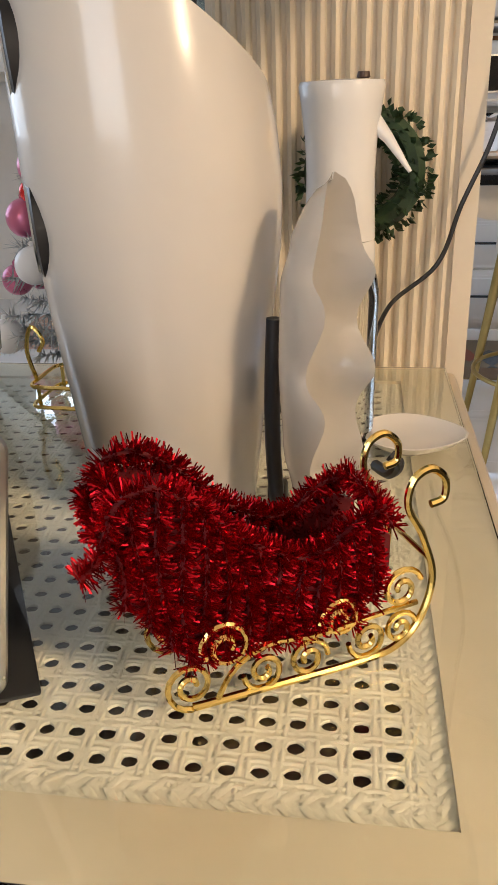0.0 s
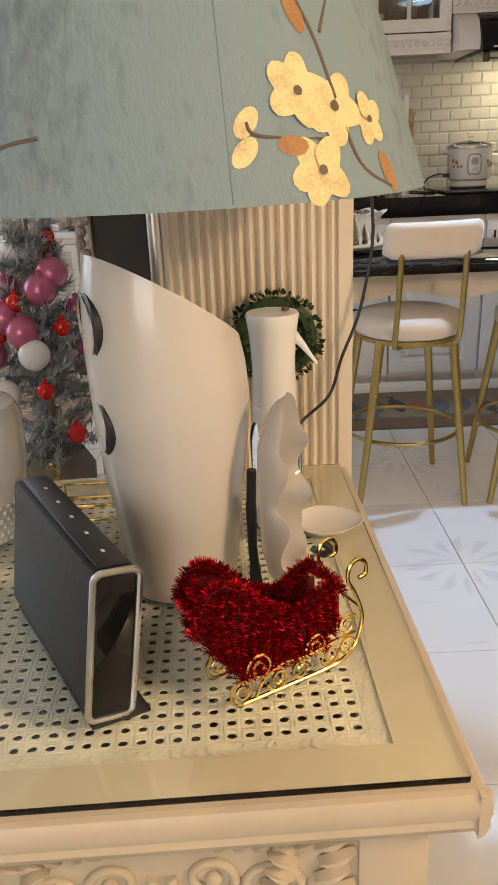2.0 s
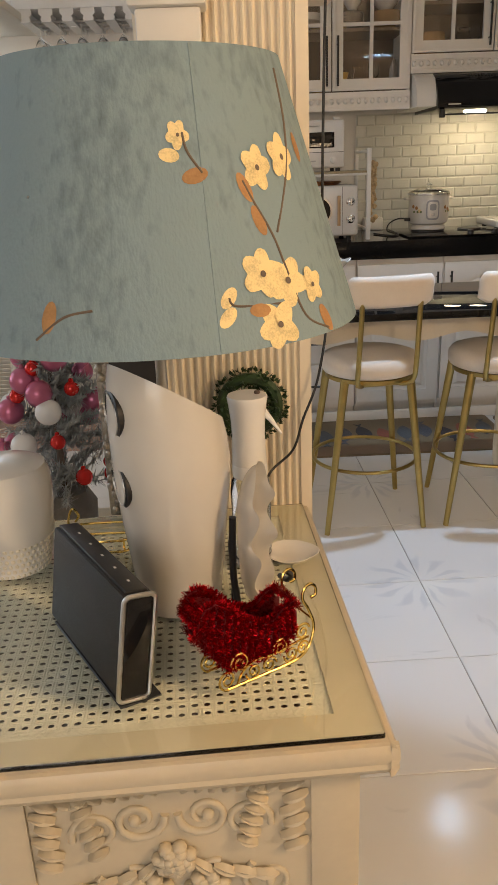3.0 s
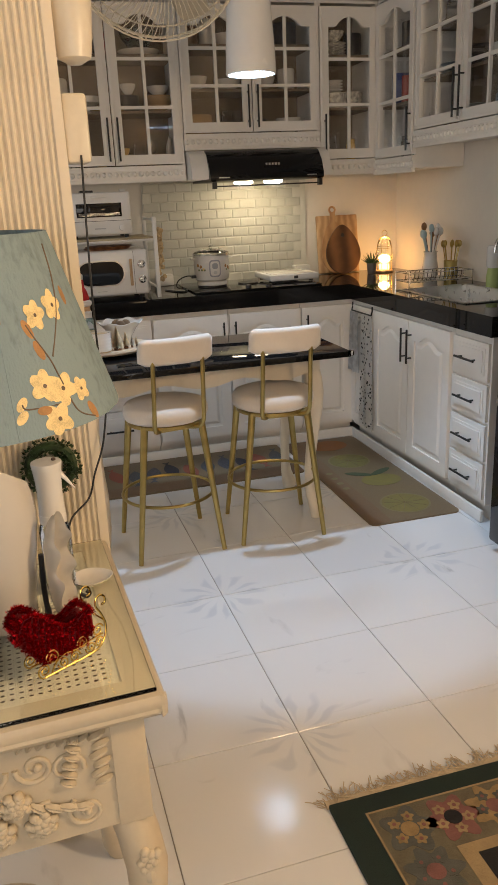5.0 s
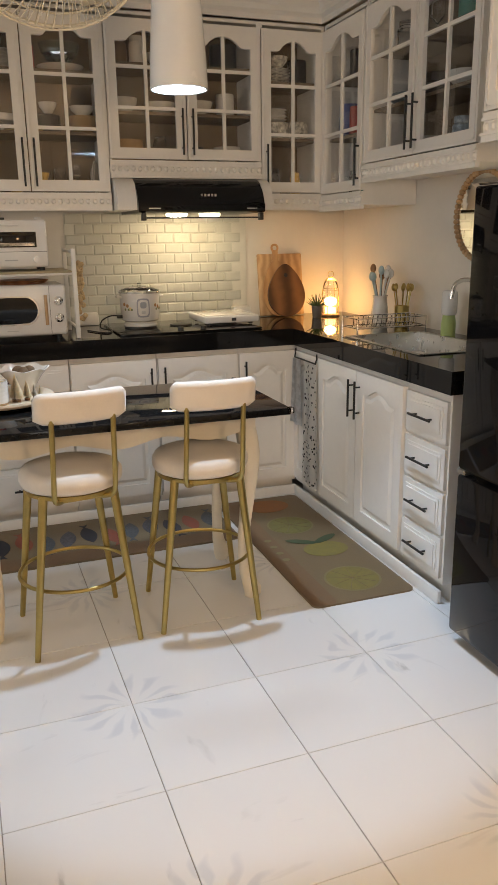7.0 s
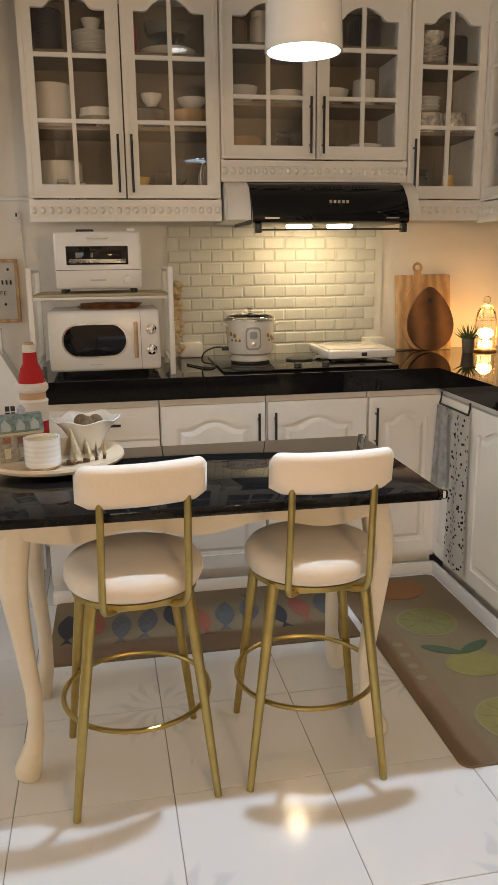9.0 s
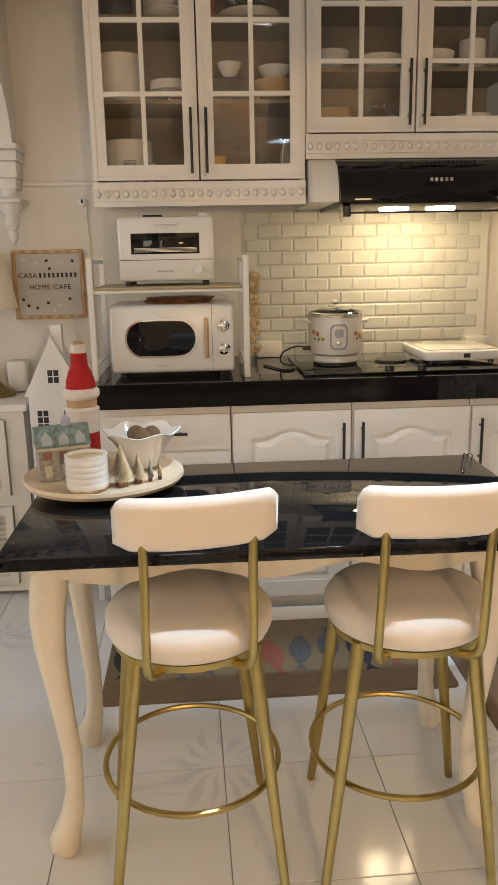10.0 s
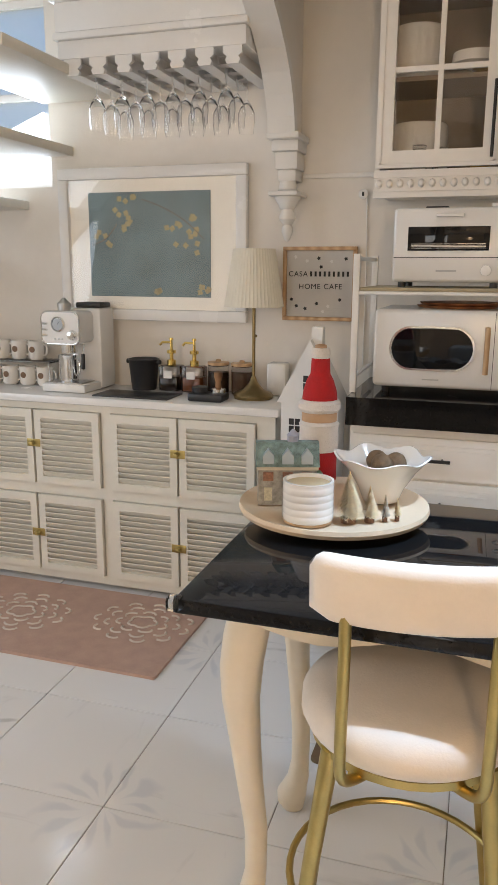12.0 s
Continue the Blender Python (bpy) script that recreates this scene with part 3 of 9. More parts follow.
def bead_rail(parent, face, origin, u0, u1, z0, z1):
    """The moulding below the doors, with its row of carved beads."""
    P = face_place(face, origin)
    h = z1 - z0
    bm = B()
    for a, b, w in ((0.0, 0.22, 0.022), (0.22, 0.30, 0.030), (0.30, 0.72, 0.016), (0.72, 0.82, 0.026), (0.82, 1.0, 0.020)):
        prism(bm, [(u0, z0 + a * h), (u1, z0 + a * h), (u1, z0 + b * h), (u0, z0 + b * h)], P, w)
    n = max(2, round((u1 - u0) / 0.034))
    for k in range(n):
        c = u0 + (k + 0.5) * (u1 - u0) / n
        p = P(c, z0 + 0.51 * h, 0.016)
        s = P(c + 0.012, 0, 0) - P(c, 0, 0)
        o = P(0, 0, 0.012) - P(0, 0, 0)
        ring = [p + s * math.cos(a) + Vector((0, 0, h * 0.17 * math.sin(a))) for a in [2 * math.pi * j / 8 for j in range(8)]]
        tip = bm.verts.new(p + o)
        rv = [bm.verts.new(q) for q in ring]
        mv = [bm.verts.new(p + (q - p) * 0.62 + o * 0.8) for q in ring]
        for j in range(8):
            bm.faces.new((rv[j], rv[(j + 1) % 8], mv[(j + 1) % 8], mv[j]))
            bm.faces.new((mv[j], mv[(j + 1) % 8], tip))
    return part("moulding", bm, CAB, parent, "white moulding with carved beads")


def wall_unit(label, face, origin, u0, u1, z0, z1, depth, doors, shelves=2, rail_h=0.085):
    """A glazed wall cabinet: open carcass, shelves, doors, moulding below."""
    P = face_place(face, origin)
    c = P((u0 + u1) / 2, z0, -depth / 2)
    t = thing("wall_cabinet", c, label, "wall cabinet", "glazed wall cabinets")
    zb = z0 + rail_h
    bm = B()
    th = 0.016

    def slab(a, b, c0, d, w0, w1, target=None):
        prism(bm if target is None else target, [(a, c0), (b, c0), (b, d), (a, d)], lambda u, v, w: P(u, v, w0 + w), w1 - w0)

    slab(u0, u0 + th, zb, z1, -depth, 0)
    slab(u1 - th, u1, zb, z1, -depth, 0)
    slab(u0, u1, z0 + 0.02, zb, -depth, 0)
    slab(u0 + th, u1 - th, z1 - th, z1, -depth, 0)
    part("body", bm, CAB, t, smooth=False)
    # back and shelves take the darkened colour that holds the inside shade
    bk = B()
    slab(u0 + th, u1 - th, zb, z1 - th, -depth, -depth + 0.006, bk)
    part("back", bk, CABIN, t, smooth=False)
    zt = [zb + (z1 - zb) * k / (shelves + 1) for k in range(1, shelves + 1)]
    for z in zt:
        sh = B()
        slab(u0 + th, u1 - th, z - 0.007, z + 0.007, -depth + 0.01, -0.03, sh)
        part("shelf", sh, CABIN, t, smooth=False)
    bead_rail(t, face, origin, u0, u1, z0, zb)
    n = len(doors)
    w = (u1 - u0) / n
    for k, hs in enumerate(doors):
        glass_door(t, face, origin, u0 + k * w + 0.003, u0 + (k + 1) * w - 0.003, zb + 0.006, z1 - 0.035, handle=hs)
    return t, P, [zb] + [z + 0.007 for z in zt]


UY, UX, UT = 3.77, 2.40, 2.435
SU, WU = (0, UY), (UX, 0)
U1 = wall_unit("tall white glazed wall cabinet full of crockery", "s", SU, 0.455, 1.2285, 1.515, UT, 0.325, ("r", "l"))
U2 = wall_unit("white glazed wall cabinet above the range hood", "s", SU, 1.2295, 2.0335, 1.672, UT, 0.325, ("r", "l"))
U3 = wall_unit("narrow white glazed corner cabinet with storage jars", "s", SU, 2.0345, 2.398, 1.515, UT, 0.325, ("l",))
U4 = wall_unit("narrow white glazed cabinet beside the corner", "w", WU, -3.765, -3.285, 1.505, UT, 0.295, ("r",))
U5 = wall_unit("white glazed double wall cabinet over the sink", "w", WU, -3.275, -2.36, 1.625, UT, 0.295, ("r", "l"))
U6 = wall_unit("deep white glazed cabinet above the refrigerator", "w", (2.09, 0), -1.90, -1.10, 1.655, UT, 0.60, ("r", "l"))

# ---- refrigerator ----
fr = thing("refrigerator", (2.30, 1.46, 0), "tall glossy black two-door refrigerator on the tiles", "refrigerator")
part("body", box(B(), 2.035, 2.66, 1.135, 1.785, 0.03, 1.52, 0.006), FRIDGE, fr)
part("lower_door", box(B(), 1.972, 2.030, 1.135, 1.785, 0.045, 0.615, 0.012), FRIDGE, fr)
part("upper_door", box(B(), 1.972, 2.030, 1.135, 1.785, 0.632, 1.52, 0.012), FRIDGE, fr)
part("hinge", box(B(), 1.975, 2.02, 1.745, 1.788, 0.616, 0.631, 0.002), STEEL, fr)
for x in (2.08, 2.6):
    for y in (1.2, 1.72):
        part("foot", lathe(B(), [(0.02, 0.0), (0.02, 0.03)], (x, y, 0.0), 12), DARK, fr)

# ---- range hood ----
hd = thing("range_hood", (1.665, 3.8, 1.50), "black slim range hood with lit lamps", "range hood")
bm = B()
prof = [(4.08, 1.50), (4.08, 1.668), (3.74, 1.668), (3.70, 1.655), (3.645, 1.60), (3.615, 1.535), (3.615, 1.508), (3.63, 1.50)]
prism(bm, prof, lambda u_, v, w: (1.335 + w, u_, v), 0.665)
part("body", bm, BLACKGLASS, hd)
for x in (1.57, 1.75):
    lathe_b = lathe(B(), [(0.034, 1.482), (0.052, 1.487), (0.056, 1.499)], (x, 3.79, 0), 24)
    part("lamp_lens", lathe_b, glow("hood_lamp_glow", (1.0, 0.82, 0.55), 45), hd, "glowing warm hood lamp")
bm = B()
tube(bm, [(1.36, 3.64, 1.50), (1.36, 3.62, 1.475), (1.98, 3.62, 1.475), (1.98, 3.64, 1.50)], 0.004, 6)
part("front_rail", bm, BLACK, hd)
for x in (1.36, 1.98):
    part("rail_end", box(B(), x - 0.012, x + 0.012, 3.615, 3.645, 1.462, 1.499, 0.003), BLACK, hd)
for k in range(5):
    part("button", box(B(), 1.655 + k * 0.018, 1.665 + k * 0.018, 3.616, 3.62, 1.582 - 0.004, 1.590), STEEL, hd)
for x0, x1 in ((1.385, 1.445), (1.90, 1.955)):
    part("maker_bar", box(B(), x0, x1, 3.6135, 3.6148, 1.517, 1.523), STEEL, hd)
bm = B()
for k in range(22):
    box(bm, 1.50 + k * 0.016, 1.508 + k * 0.016, 3.694, 3.70, 1.648, 1.656)
part("vent_slots", bm, DARK, hd)
for x0, x1, d in ((1.238, 1.333, 1), (2.002, 2.055, -1)):
    bm = B()
    prism(bm, [(4.08, 1.515), (4.08, 1.668), (3.735, 1.668), (3.68, 1.64), (3.64, 1.56), (3.64, 1.515)], lambda u_, v, w: (x0 + w, u_, v), x1 - x0)
    part("side_cheek", bm, CAB, hd, "white painted hood cheek")

# ---- breakfast table ----
tb = thing("breakfast_table", (0.955, 2.46, 0), "cream table with cabriole legs and black stone top", "table")
part("tabletop", box(B(), 0.428, 1.532, 2.152, 2.775, 0.775, 0.80, 0.004), GRANITE, tb)
bm = B()
AX0, AX1, AY0, AY1 = 0.448, 1.46, 2.325, 2.762


def apron_edge(u0, u1, n=24):
    out = []
    for k in range(n + 1):
        s = k / n
        out.append((u1 + (u0 - u1) * s, 0.688 - 0.014 * abs(math.sin(3 * math.pi * s)) ** 1.5 + 0.008 * math.cos(6 * math.pi * s)))
    return out


prism(bm, [(AX0, 0.774), (AX1, 0.774)] + apron_edge(AX0, AX1), lambda u_, v, w: (u_, AY0 + w, v), 0.022)
prism(bm, [(AX0, 0.774), (AX1, 0.774)] + apron_edge(AX0, AX1), lambda u_, v, w: (u_, AY1 - w, v), 0.022)
prism(bm, [(AY0 + 0.022, 0.774), (AY1 - 0.022, 0.774)] + apron_edge(AY0 + 0.022, AY1 - 0.022), lambda u_, v, w: (AX0 + w, u_, v), 0.022)
prism(bm, [(AY0 + 0.022, 0.774), (AY1 - 0.022, 0.774)] + apron_edge(AY0 + 0.022, AY1 - 0.022), lambda u_, v, w: (AX1 - w, u_, v), 0.022)
part("apron", bm, CREAM, tb, smooth=False)


def cabriole(x, y, sx, sy):
    """A curved leg: full knee, slim ankle and scrolled foot, leaning out to (sx, sy)."""
    bm = B()
    prof = [(0.774, 0.0, 0.044), (0.70, 0.004, 0.046), (0.655, 0.018, 0.048), (0.60, 0.032, 0.046), (0.53, 0.034, 0.040), (0.44, 0.020, 0.033), (0.34, 0.002, 0.028), (0.24, -0.010, 0.025), (0.15, -0.010, 0.024), (0.10, -0.002, 0.026), (0.065, 0.012, 0.031), (0.04, 0.022, 0.036), (0.018, 0.024, 0.034), (0.001, 0.018, 0.026)]
    prev = None
    for z, o, h in prof:
        h *= 0.88 if z > 0.1 else 1.0
        q = 0.45 if z > 0.3 else 0.8
        cx, cy = x + sx * o * q, y + sy * o * q
        ring = []
        for k in range(20):
            a = 2 * math.pi * k / 20
            s = 0.88 + 0.16 * abs(math.cos(2 * a + math.pi / 2)) if z > 0.3 else 1.0
            ring.append(bm.verts.new((cx + h * s * math.cos(a), cy + h * s * math.sin(a), z)))
        if prev:
            for k in range(20):
                bm.faces.new((prev[k], prev[(k + 1) % 20], ring[(k + 1) % 20], ring[k]))
        else:
            bm.faces.new(ring)
        prev = ring
    bm.faces.new(prev[::-1])
    return bm


for x, y, sx, sy in ((0.489, 2.362, -1, -1), (1.432, 2.372, 1, -1), (0.489, 2.735, -1, 1), (1.432, 2.735, 1, 1)):
    leg = part("leg", cabriole(x, y, sx, sy), CREAM, tb)
    bm = B()
    for k in range(3):
        ball(bm, (x + sx * (0.026 + 0.004 * k), y + sy * (0.03 - 0.012 * k), 0.022), 0.017, 8, 6)
    part("carved_toe", bm, CREAM, leg)
for x, y in ((0.430, 2.154), (1.530, 2.154), (1.530, 2.773)):
    bm = box(B(), x - 0.012, x + 0.012, y - 0.012, y + 0.012, 0.780, 0.8035, 0.006)
    part("corner_guard", bm, CLEAR, tb, "clear soft plastic corner guard")

# ---- bar stools ----


def bar_stool(at, turn):
    """Built round its own foot: back towards -y."""
    t = thing("bar_stool", (*at, 0), "gold metal bar stool with cream padded seat and back", "bar stool", "stools at the table", turn)
    prof = [(0.02, 0.574), (0.150, 0.574), (0.166, 0.581), (0.174, 0.598), (0.173, 0.622), (0.162, 0.638), (0.14, 0.645), (0.09, 0.648), (0.02, 0.649)]
    part("seat", lathe(B(), prof, (0, -0.048, 0), 40), CUSHION, t, local=True, crease=80)
    bm = B()
    lathe(bm, [(0.13, 0.560), (0.158, 0.560), (0.158, 0.5735), (0.13, 0.5735)], (0, -0.048, 0), 32)
    part("seat_ring", bm, GOLD, t, local=True)
    top, foot = 0.118, 0.180
    for sx in (-1, 1):
        for sy in (-1, 1):
            bm = B()
            a = math.atan2(sy, sx) - radians(3.2)
            fx, fy = 1.414 * foot * math.cos(a), 1.414 * foot * math.sin(a)
            tube(bm, [(sx * top, sy * top - 0.02, 0.568), (fx, fy, 0.001)], 0.0155, 14, taper=lambda s: 1.0 - 0.36 * s)
            part("leg", bm, GOLD, t, local=True)
    rz = 0.235
    k = (top + (foot - top) * (0.585 - rz) / 0.585) * 1.25
    bm = B()
    tube(bm, [(k * math.cos(a), k * math.sin(a), rz) for a in [2 * math.pi * i / 40 for i in range(40)]], 0.0068, 8, True)
    part("foot_ring", bm, GOLD, t, local=True)
    # back posts run down and curl under the seat
    for sx in (-1, 1):
        pts = smooth_path([(sx * 0.098, -0.262, 0.875), (sx * 0.098, -0.252, 0.78), (sx * 0.100, -0.235, 0.64), (sx * 0.098, -0.220, 0.58), (sx * 0.080, -0.19, 0.557), (sx * 0.045, -0.14, 0.553), (sx * 0.02, -0.06, 0.556)], 6)
        part("back_post", tube(B(), pts, 0.0088, 10), GOLD, t, local=True)
    part("under_bar", tube(B(), [(-0.09, -0.175, 0.554), (0.09, -0.175, 0.554)], 0.006, 8), GOLD, t, local=True)
    # padded back, waisted at its lower corners and gently curved
    bm = B()
    W, n = 0.148, 32
    grid = {}
    for side in (0, 1):
        for i in range(n + 1):
            s = -1 + 2 * i / n
            for j in range(13):
                q = j / 12
                lo = -0.052 + (0.016 * max(0, (abs(s) - 0.80) / 0.2) ** 1.0)
                hi = 0.052 - 0.020 * max(0, (abs(s) - 0.84) / 0.16) ** 2
                v = lo + (hi - lo) * q
                edge = min(1.0, abs(s) ** 10 + abs(2 * q - 1) ** 5)
                th = 0.019 * math.sqrt(max(0, 1 - edge))
                bend = 0.028 * s * s
                y = -0.268 + bend - v * 0.16 + (th if side else -th)
                grid[side, i, j] = bm.verts.new((s * W, y, 0.882 + v))
    for side in (0, 1):
        for i in range(n):
            for j in range(12):
                bm.faces.new((grid[side, i, j], grid[side, i + 1, j], grid[side, i + 1, j + 1], grid[side, i, j + 1]))
    bmesh.ops.remove_doubles(bm, verts=bm.verts, dist=0.0008)
    part("backrest", bm, CUSHION, t, local=True, crease=80)
    return t


stool = bar_stool((0.770, 2.346), 7.4)
copy_thing(stool, pose(1.238, 2.352, 0, 0, 0, -0.4))

# ---- pendant lamp ----
pd = thing("pendant_lamp", (PENDANT[0], PENDANT[1], PENDANT[2]), "white cylinder pendant lamp, lit, over the table", "pendant lamp")
bm = B()
lathe(bm, [(0.098, 0.0), (0.104, 0.0), (0.100, 0.10), (0.090, 0.24), (0.083, 0.36), (0.078, 0.372), (0.010, 0.376)], PENDANT, 40, cap=False)
lathe(bm, [(0.098, 0.0), (0.096, 0.03), (0.088, 0.20)], PENDANT, 40, cap=False)
part("shade", bm, WHITE, pd)
part("diffuser", lathe(B(), [(0.094, 0.020), (0.094, 0.023)], PENDANT, 40), glow("pendant_led", (0.58, 0.79, 1.0), 20), pd, "glowing cool white diffuser")
part("stem", tube(B(), [(PENDANT[0], PENDANT[1], PENDANT[2] + 0.37), (PENDANT[0], PENDANT[1], H_CEIL)], 0.006, 8), WHITE, pd)
part("ceiling_cup", lathe(B(), [(0.05, -0.03), (0.055, -0.002)], (PENDANT[0], PENDANT[1], H_CEIL), 24), WHITE, pd)

dl = thing("downlight", (*DOWNLIGHT[:2], H_CEIL), "round white recessed ceiling downlight, lit", "downlight")
part("rim", lathe(B(), [(0.075, -0.004), (0.078, -0.012), (0.062, -0.012), (0.058, -0.004)], (*DOWNLIGHT[:2], H_CEIL), 32, cap=False), WHITE, dl)
part("led_lens", lathe(B(), [(0.060, -0.003), (0.060, -0.0015)], (*DOWNLIGHT[:2], H_CEIL), 28), glow("downlight_led", (0.88, 0.94, 1.0), 10), dl)

BROWNP = mat("rust_petal", (0.42, 0.23, 0.095), 0.8, var=0.4, scale=40)
CREAMP = mat("pale_yellow_petal", (0.68, 0.55, 0.28), 0.8, var=0.45, scale=60, fine=0.4)
LEAFP = mat("painted_leaf_green", (0.18, 0.22, 0.10), 0.6)
REDT = mat("red_tin", (0.45, 0.03, 0.02), 0.35)

# ---- rack with ovens on the worktop ----
rk = thing("worktop_rack", (0.72, 3.70, CT), "white metal two-tier worktop rack", "rack")
RX0, RX1, RY0, RY1 = 0.455, 0.985, 3.50, 3.86
WM = mat("white_powder_coat", (0.76, 0.74, 0.70), 0.35, var=0.04)
for x in (RX0, RX1):
    for y in (RY0, RY1):
        part("post", box(B(), x - 0.010, x + 0.010, y - 0.010, y + 0.010, CT + 0.001, 1.335, 0.002), WM, rk)
    part("side_rail", box(B(), x - 0.006, x + 0.006, RY0, RY1, 1.315, 1.328, 0.002), WM, rk)
    part("side_rail", box(B(), x - 0.006, x + 0.006, RY0, RY1, CT + 0.045, CT + 0.055, 0.002), WM, rk)
part("shelf", box(B(), RX0 - 0.008, RX1 + 0.008, RY0 - 0.008, RY1 + 0.008, 1.215, 1.2262, 0.003), WM, rk)
part("shelf_board", box(B(), RX0 + 0.011, RX1 - 0.011, RY0 - 0.010, RY1 + 0.006, 1.2264, 1.236, 0.002), mat("pale_oak_board", (0.40, 0.33, 0.20), 0.5, var=0.15, scale=20, stretch=(1, 8, 8)), rk, "pale oak shelf board")

mw = thing("microwave_oven", (0.725, 3.72, CT), "white retro microwave with oval window and wooden handle", "microwave")
MX0, MX1, MY0, MZ0, MZ1 = 0.507, 0.942, 3.54, CT + 0.018, 1.172
part("body", box(B(), MX0, MX1, MY0, 3.85, MZ0, MZ1, 0.014, segs=3), WHITE, mw)
for x in (MX0 + 0.04, MX1 - 0.04):
    for y in (3.57, 3.82):
        part("foot", lathe(B(), [(0.012, 0.001), (0.014, 0.02)], (x, y, CT), 12), DARK, mw)


def stadium(cx, cz, hw, hh, n=24):
    out = []
    for k in range(n):
        a = 2 * math.pi * k / n
        out.append((cx + math.copysign(hw - hh, math.cos(a)) * (1 if abs(math.cos(a)) > 1e-6 else 0) + hh * math.cos(a), cz + hh * math.sin(a)))
    return out


bm = prism(B(), stadium(0.685, 1.055, 0.128, 0.068), lambda u_, v, w: (u_, MY0 - 0.0005 - w, v), 0.006)
part("window_rim", bm, CHROME, mw)
bm = prism(B(), stadium(0.685, 1.055, 0.121, 0.062), lambda u_, v, w: (u_, MY0 - 0.0005 - w, v), 0.008)
part("window", bm, BLACKGLASS, mw, "dark oval window")
part("door_gap", box(B(), 0.864, 0.8655, MY0 - 0.0008, MY0 + 0.002, MZ0 + 0.006, MZ1 - 0.006), DARK, mw)
h = part("door_handle", tube(B(), [(0.845, MY0 - 0.022, 0.985), (0.845, MY0 - 0.022, 1.125)], 0.008, 12), WOODL, mw, "light wooden bar handle")
for z in (0.988, 1.122):
    part("handle_mount", tube(B(), [(0.845, MY0 - 0.022, z), (0.845, MY0 + 0.001, z)], 0.005, 8), CHROME, h)
for z in (1.095, 1.015):
    bm = lathe(B(), [(0.022, 0.0), (0.022, 0.004), (0.016, 0.006), (0.015, 0.018), (0.012, 0.020), (0.001, 0.020)], (0, 0, 0), 20)
    box(bm, -0.003, 0.003, -0.014, 0.014, 0.018, 0.024)
    bm.transform(Matrix.Translation((0.905, MY0 - 0.001, z)) @ Matrix.Rotation(radians(90), 4, "X"))
    part("knob", bm, CHROME, mw, "chrome control knob")
part("maker_plate", box(B(), 0.66, 0.71, MY0 - 0.001, MY0, 0.958, 0.962), STEEL, mw)

ov = thing("toaster_oven", (0.72, 3.72, 1.236), "white compact toaster oven with dark glass front", "toaster oven")
OX0, OX1, OY0, OZ0, OZ1 = 0.548, 0.880, 3.58, 1.252, 1.47
part("body", box(B(), OX0, OX1, OY0, 3.84, OZ0, OZ1, 0.012, segs=3), WHITE, ov)
part("door_glass", box(B(), OX0 + 0.045, OX1 - 0.05, OY0 - 0.004, OY0 - 0.0005, 1.345, 1.415, 0.001), BLACKGLASS, ov)
for k in range(4):
    part("shelf_wire", box(B(), OX0 + 0.055, OX1 - 0.06, OY0 - 0.0047, OY0 - 0.0041, 1.352 + 0.004 * k, 1.3532 + 0.004 * k), STEEL, ov)
part("pull", box(B(), 0.675, 0.755, OY0 - 0.024, OY0 - 0.0005, 1.442, 1.452, 0.003), WHITE, ov)
part("panel_gap", box(B(), OX0 + 0.004, OX1 - 0.004, OY0 - 0.0008, OY0 + 0.001, 1.324, 1.326), DARK, ov)
bm = lathe(B(), [(0.016, 0.0), (0.015, 0.014), (0.001, 0.016)], (0, 0, 0), 20)
bm.transform(Matrix.Translation((0.825, OY0 - 0.0005, 1.287)) @ Matrix.Rotation(radians(90), 4, "X"))
part("knob", bm, WHITE, ov)
part("label_bar", box(B(), 0.68, 0.74, OY0 - 0.001, OY0 - 0.0002, 1.283, 1.289), mat("pale_grey_print", (0.5, 0.5, 0.5), 0.6), ov)
for x in (OX0 + 0.03, OX1 - 0.03):
    for y in (3.6, 3.8):
        part("foot", lathe(B(), [(0.012, 0.0005), (0.012, 0.017)], (x, y, 1.236), 10), DARK, ov)
part("top_vent", box(B(), 0.63, 0.70, 3.70, 3.78, 1.4702, 1.483, 0.003), DARK, ov)
part("top_vent", box(B(), 0.83, 0.86, 3.60, 3.63, 1.4702, 1.482, 0.003), WHITE, ov)
PLATEW = wood("orange_brown_wood", (0.26, 0.095, 0.03), (0.44, 0.19, 0.07), 6)
for k, z in enumerate((1.1725, 1.1815)):
    bm = lathe(B(), [(0.05, 0.0), (0.118, 0.0005), (0.128, 0.008), (0.120, 0.0085), (0.05, 0.003)], (0.745 + 0.01 * k, 3.70, z), 32)
    solo("wooden_plate", bm, PLATEW, "dark wooden plate on the microwave", "plate", "stacked wooden plates")

# dried flowers hanging on the rack's end
bm = B()
rnd = random.Random(21)
for k in range(60):
    ball(bm, (1.016 + rnd.uniform(-0.012, 0.016), 3.56 + rnd.uniform(-0.03, 0.03), rnd.uniform(1.00, 1.27)), rnd.uniform(0.008, 0.014), 7, 5)
solo("dried_flowers", bm, mat("dried_straw_flowers", (0.55, 0.40, 0.22), 0.85, var=0.4, scale=60), "bunch of dried straw flowers hanging on the rack", "dried flowers", kind="stuff")

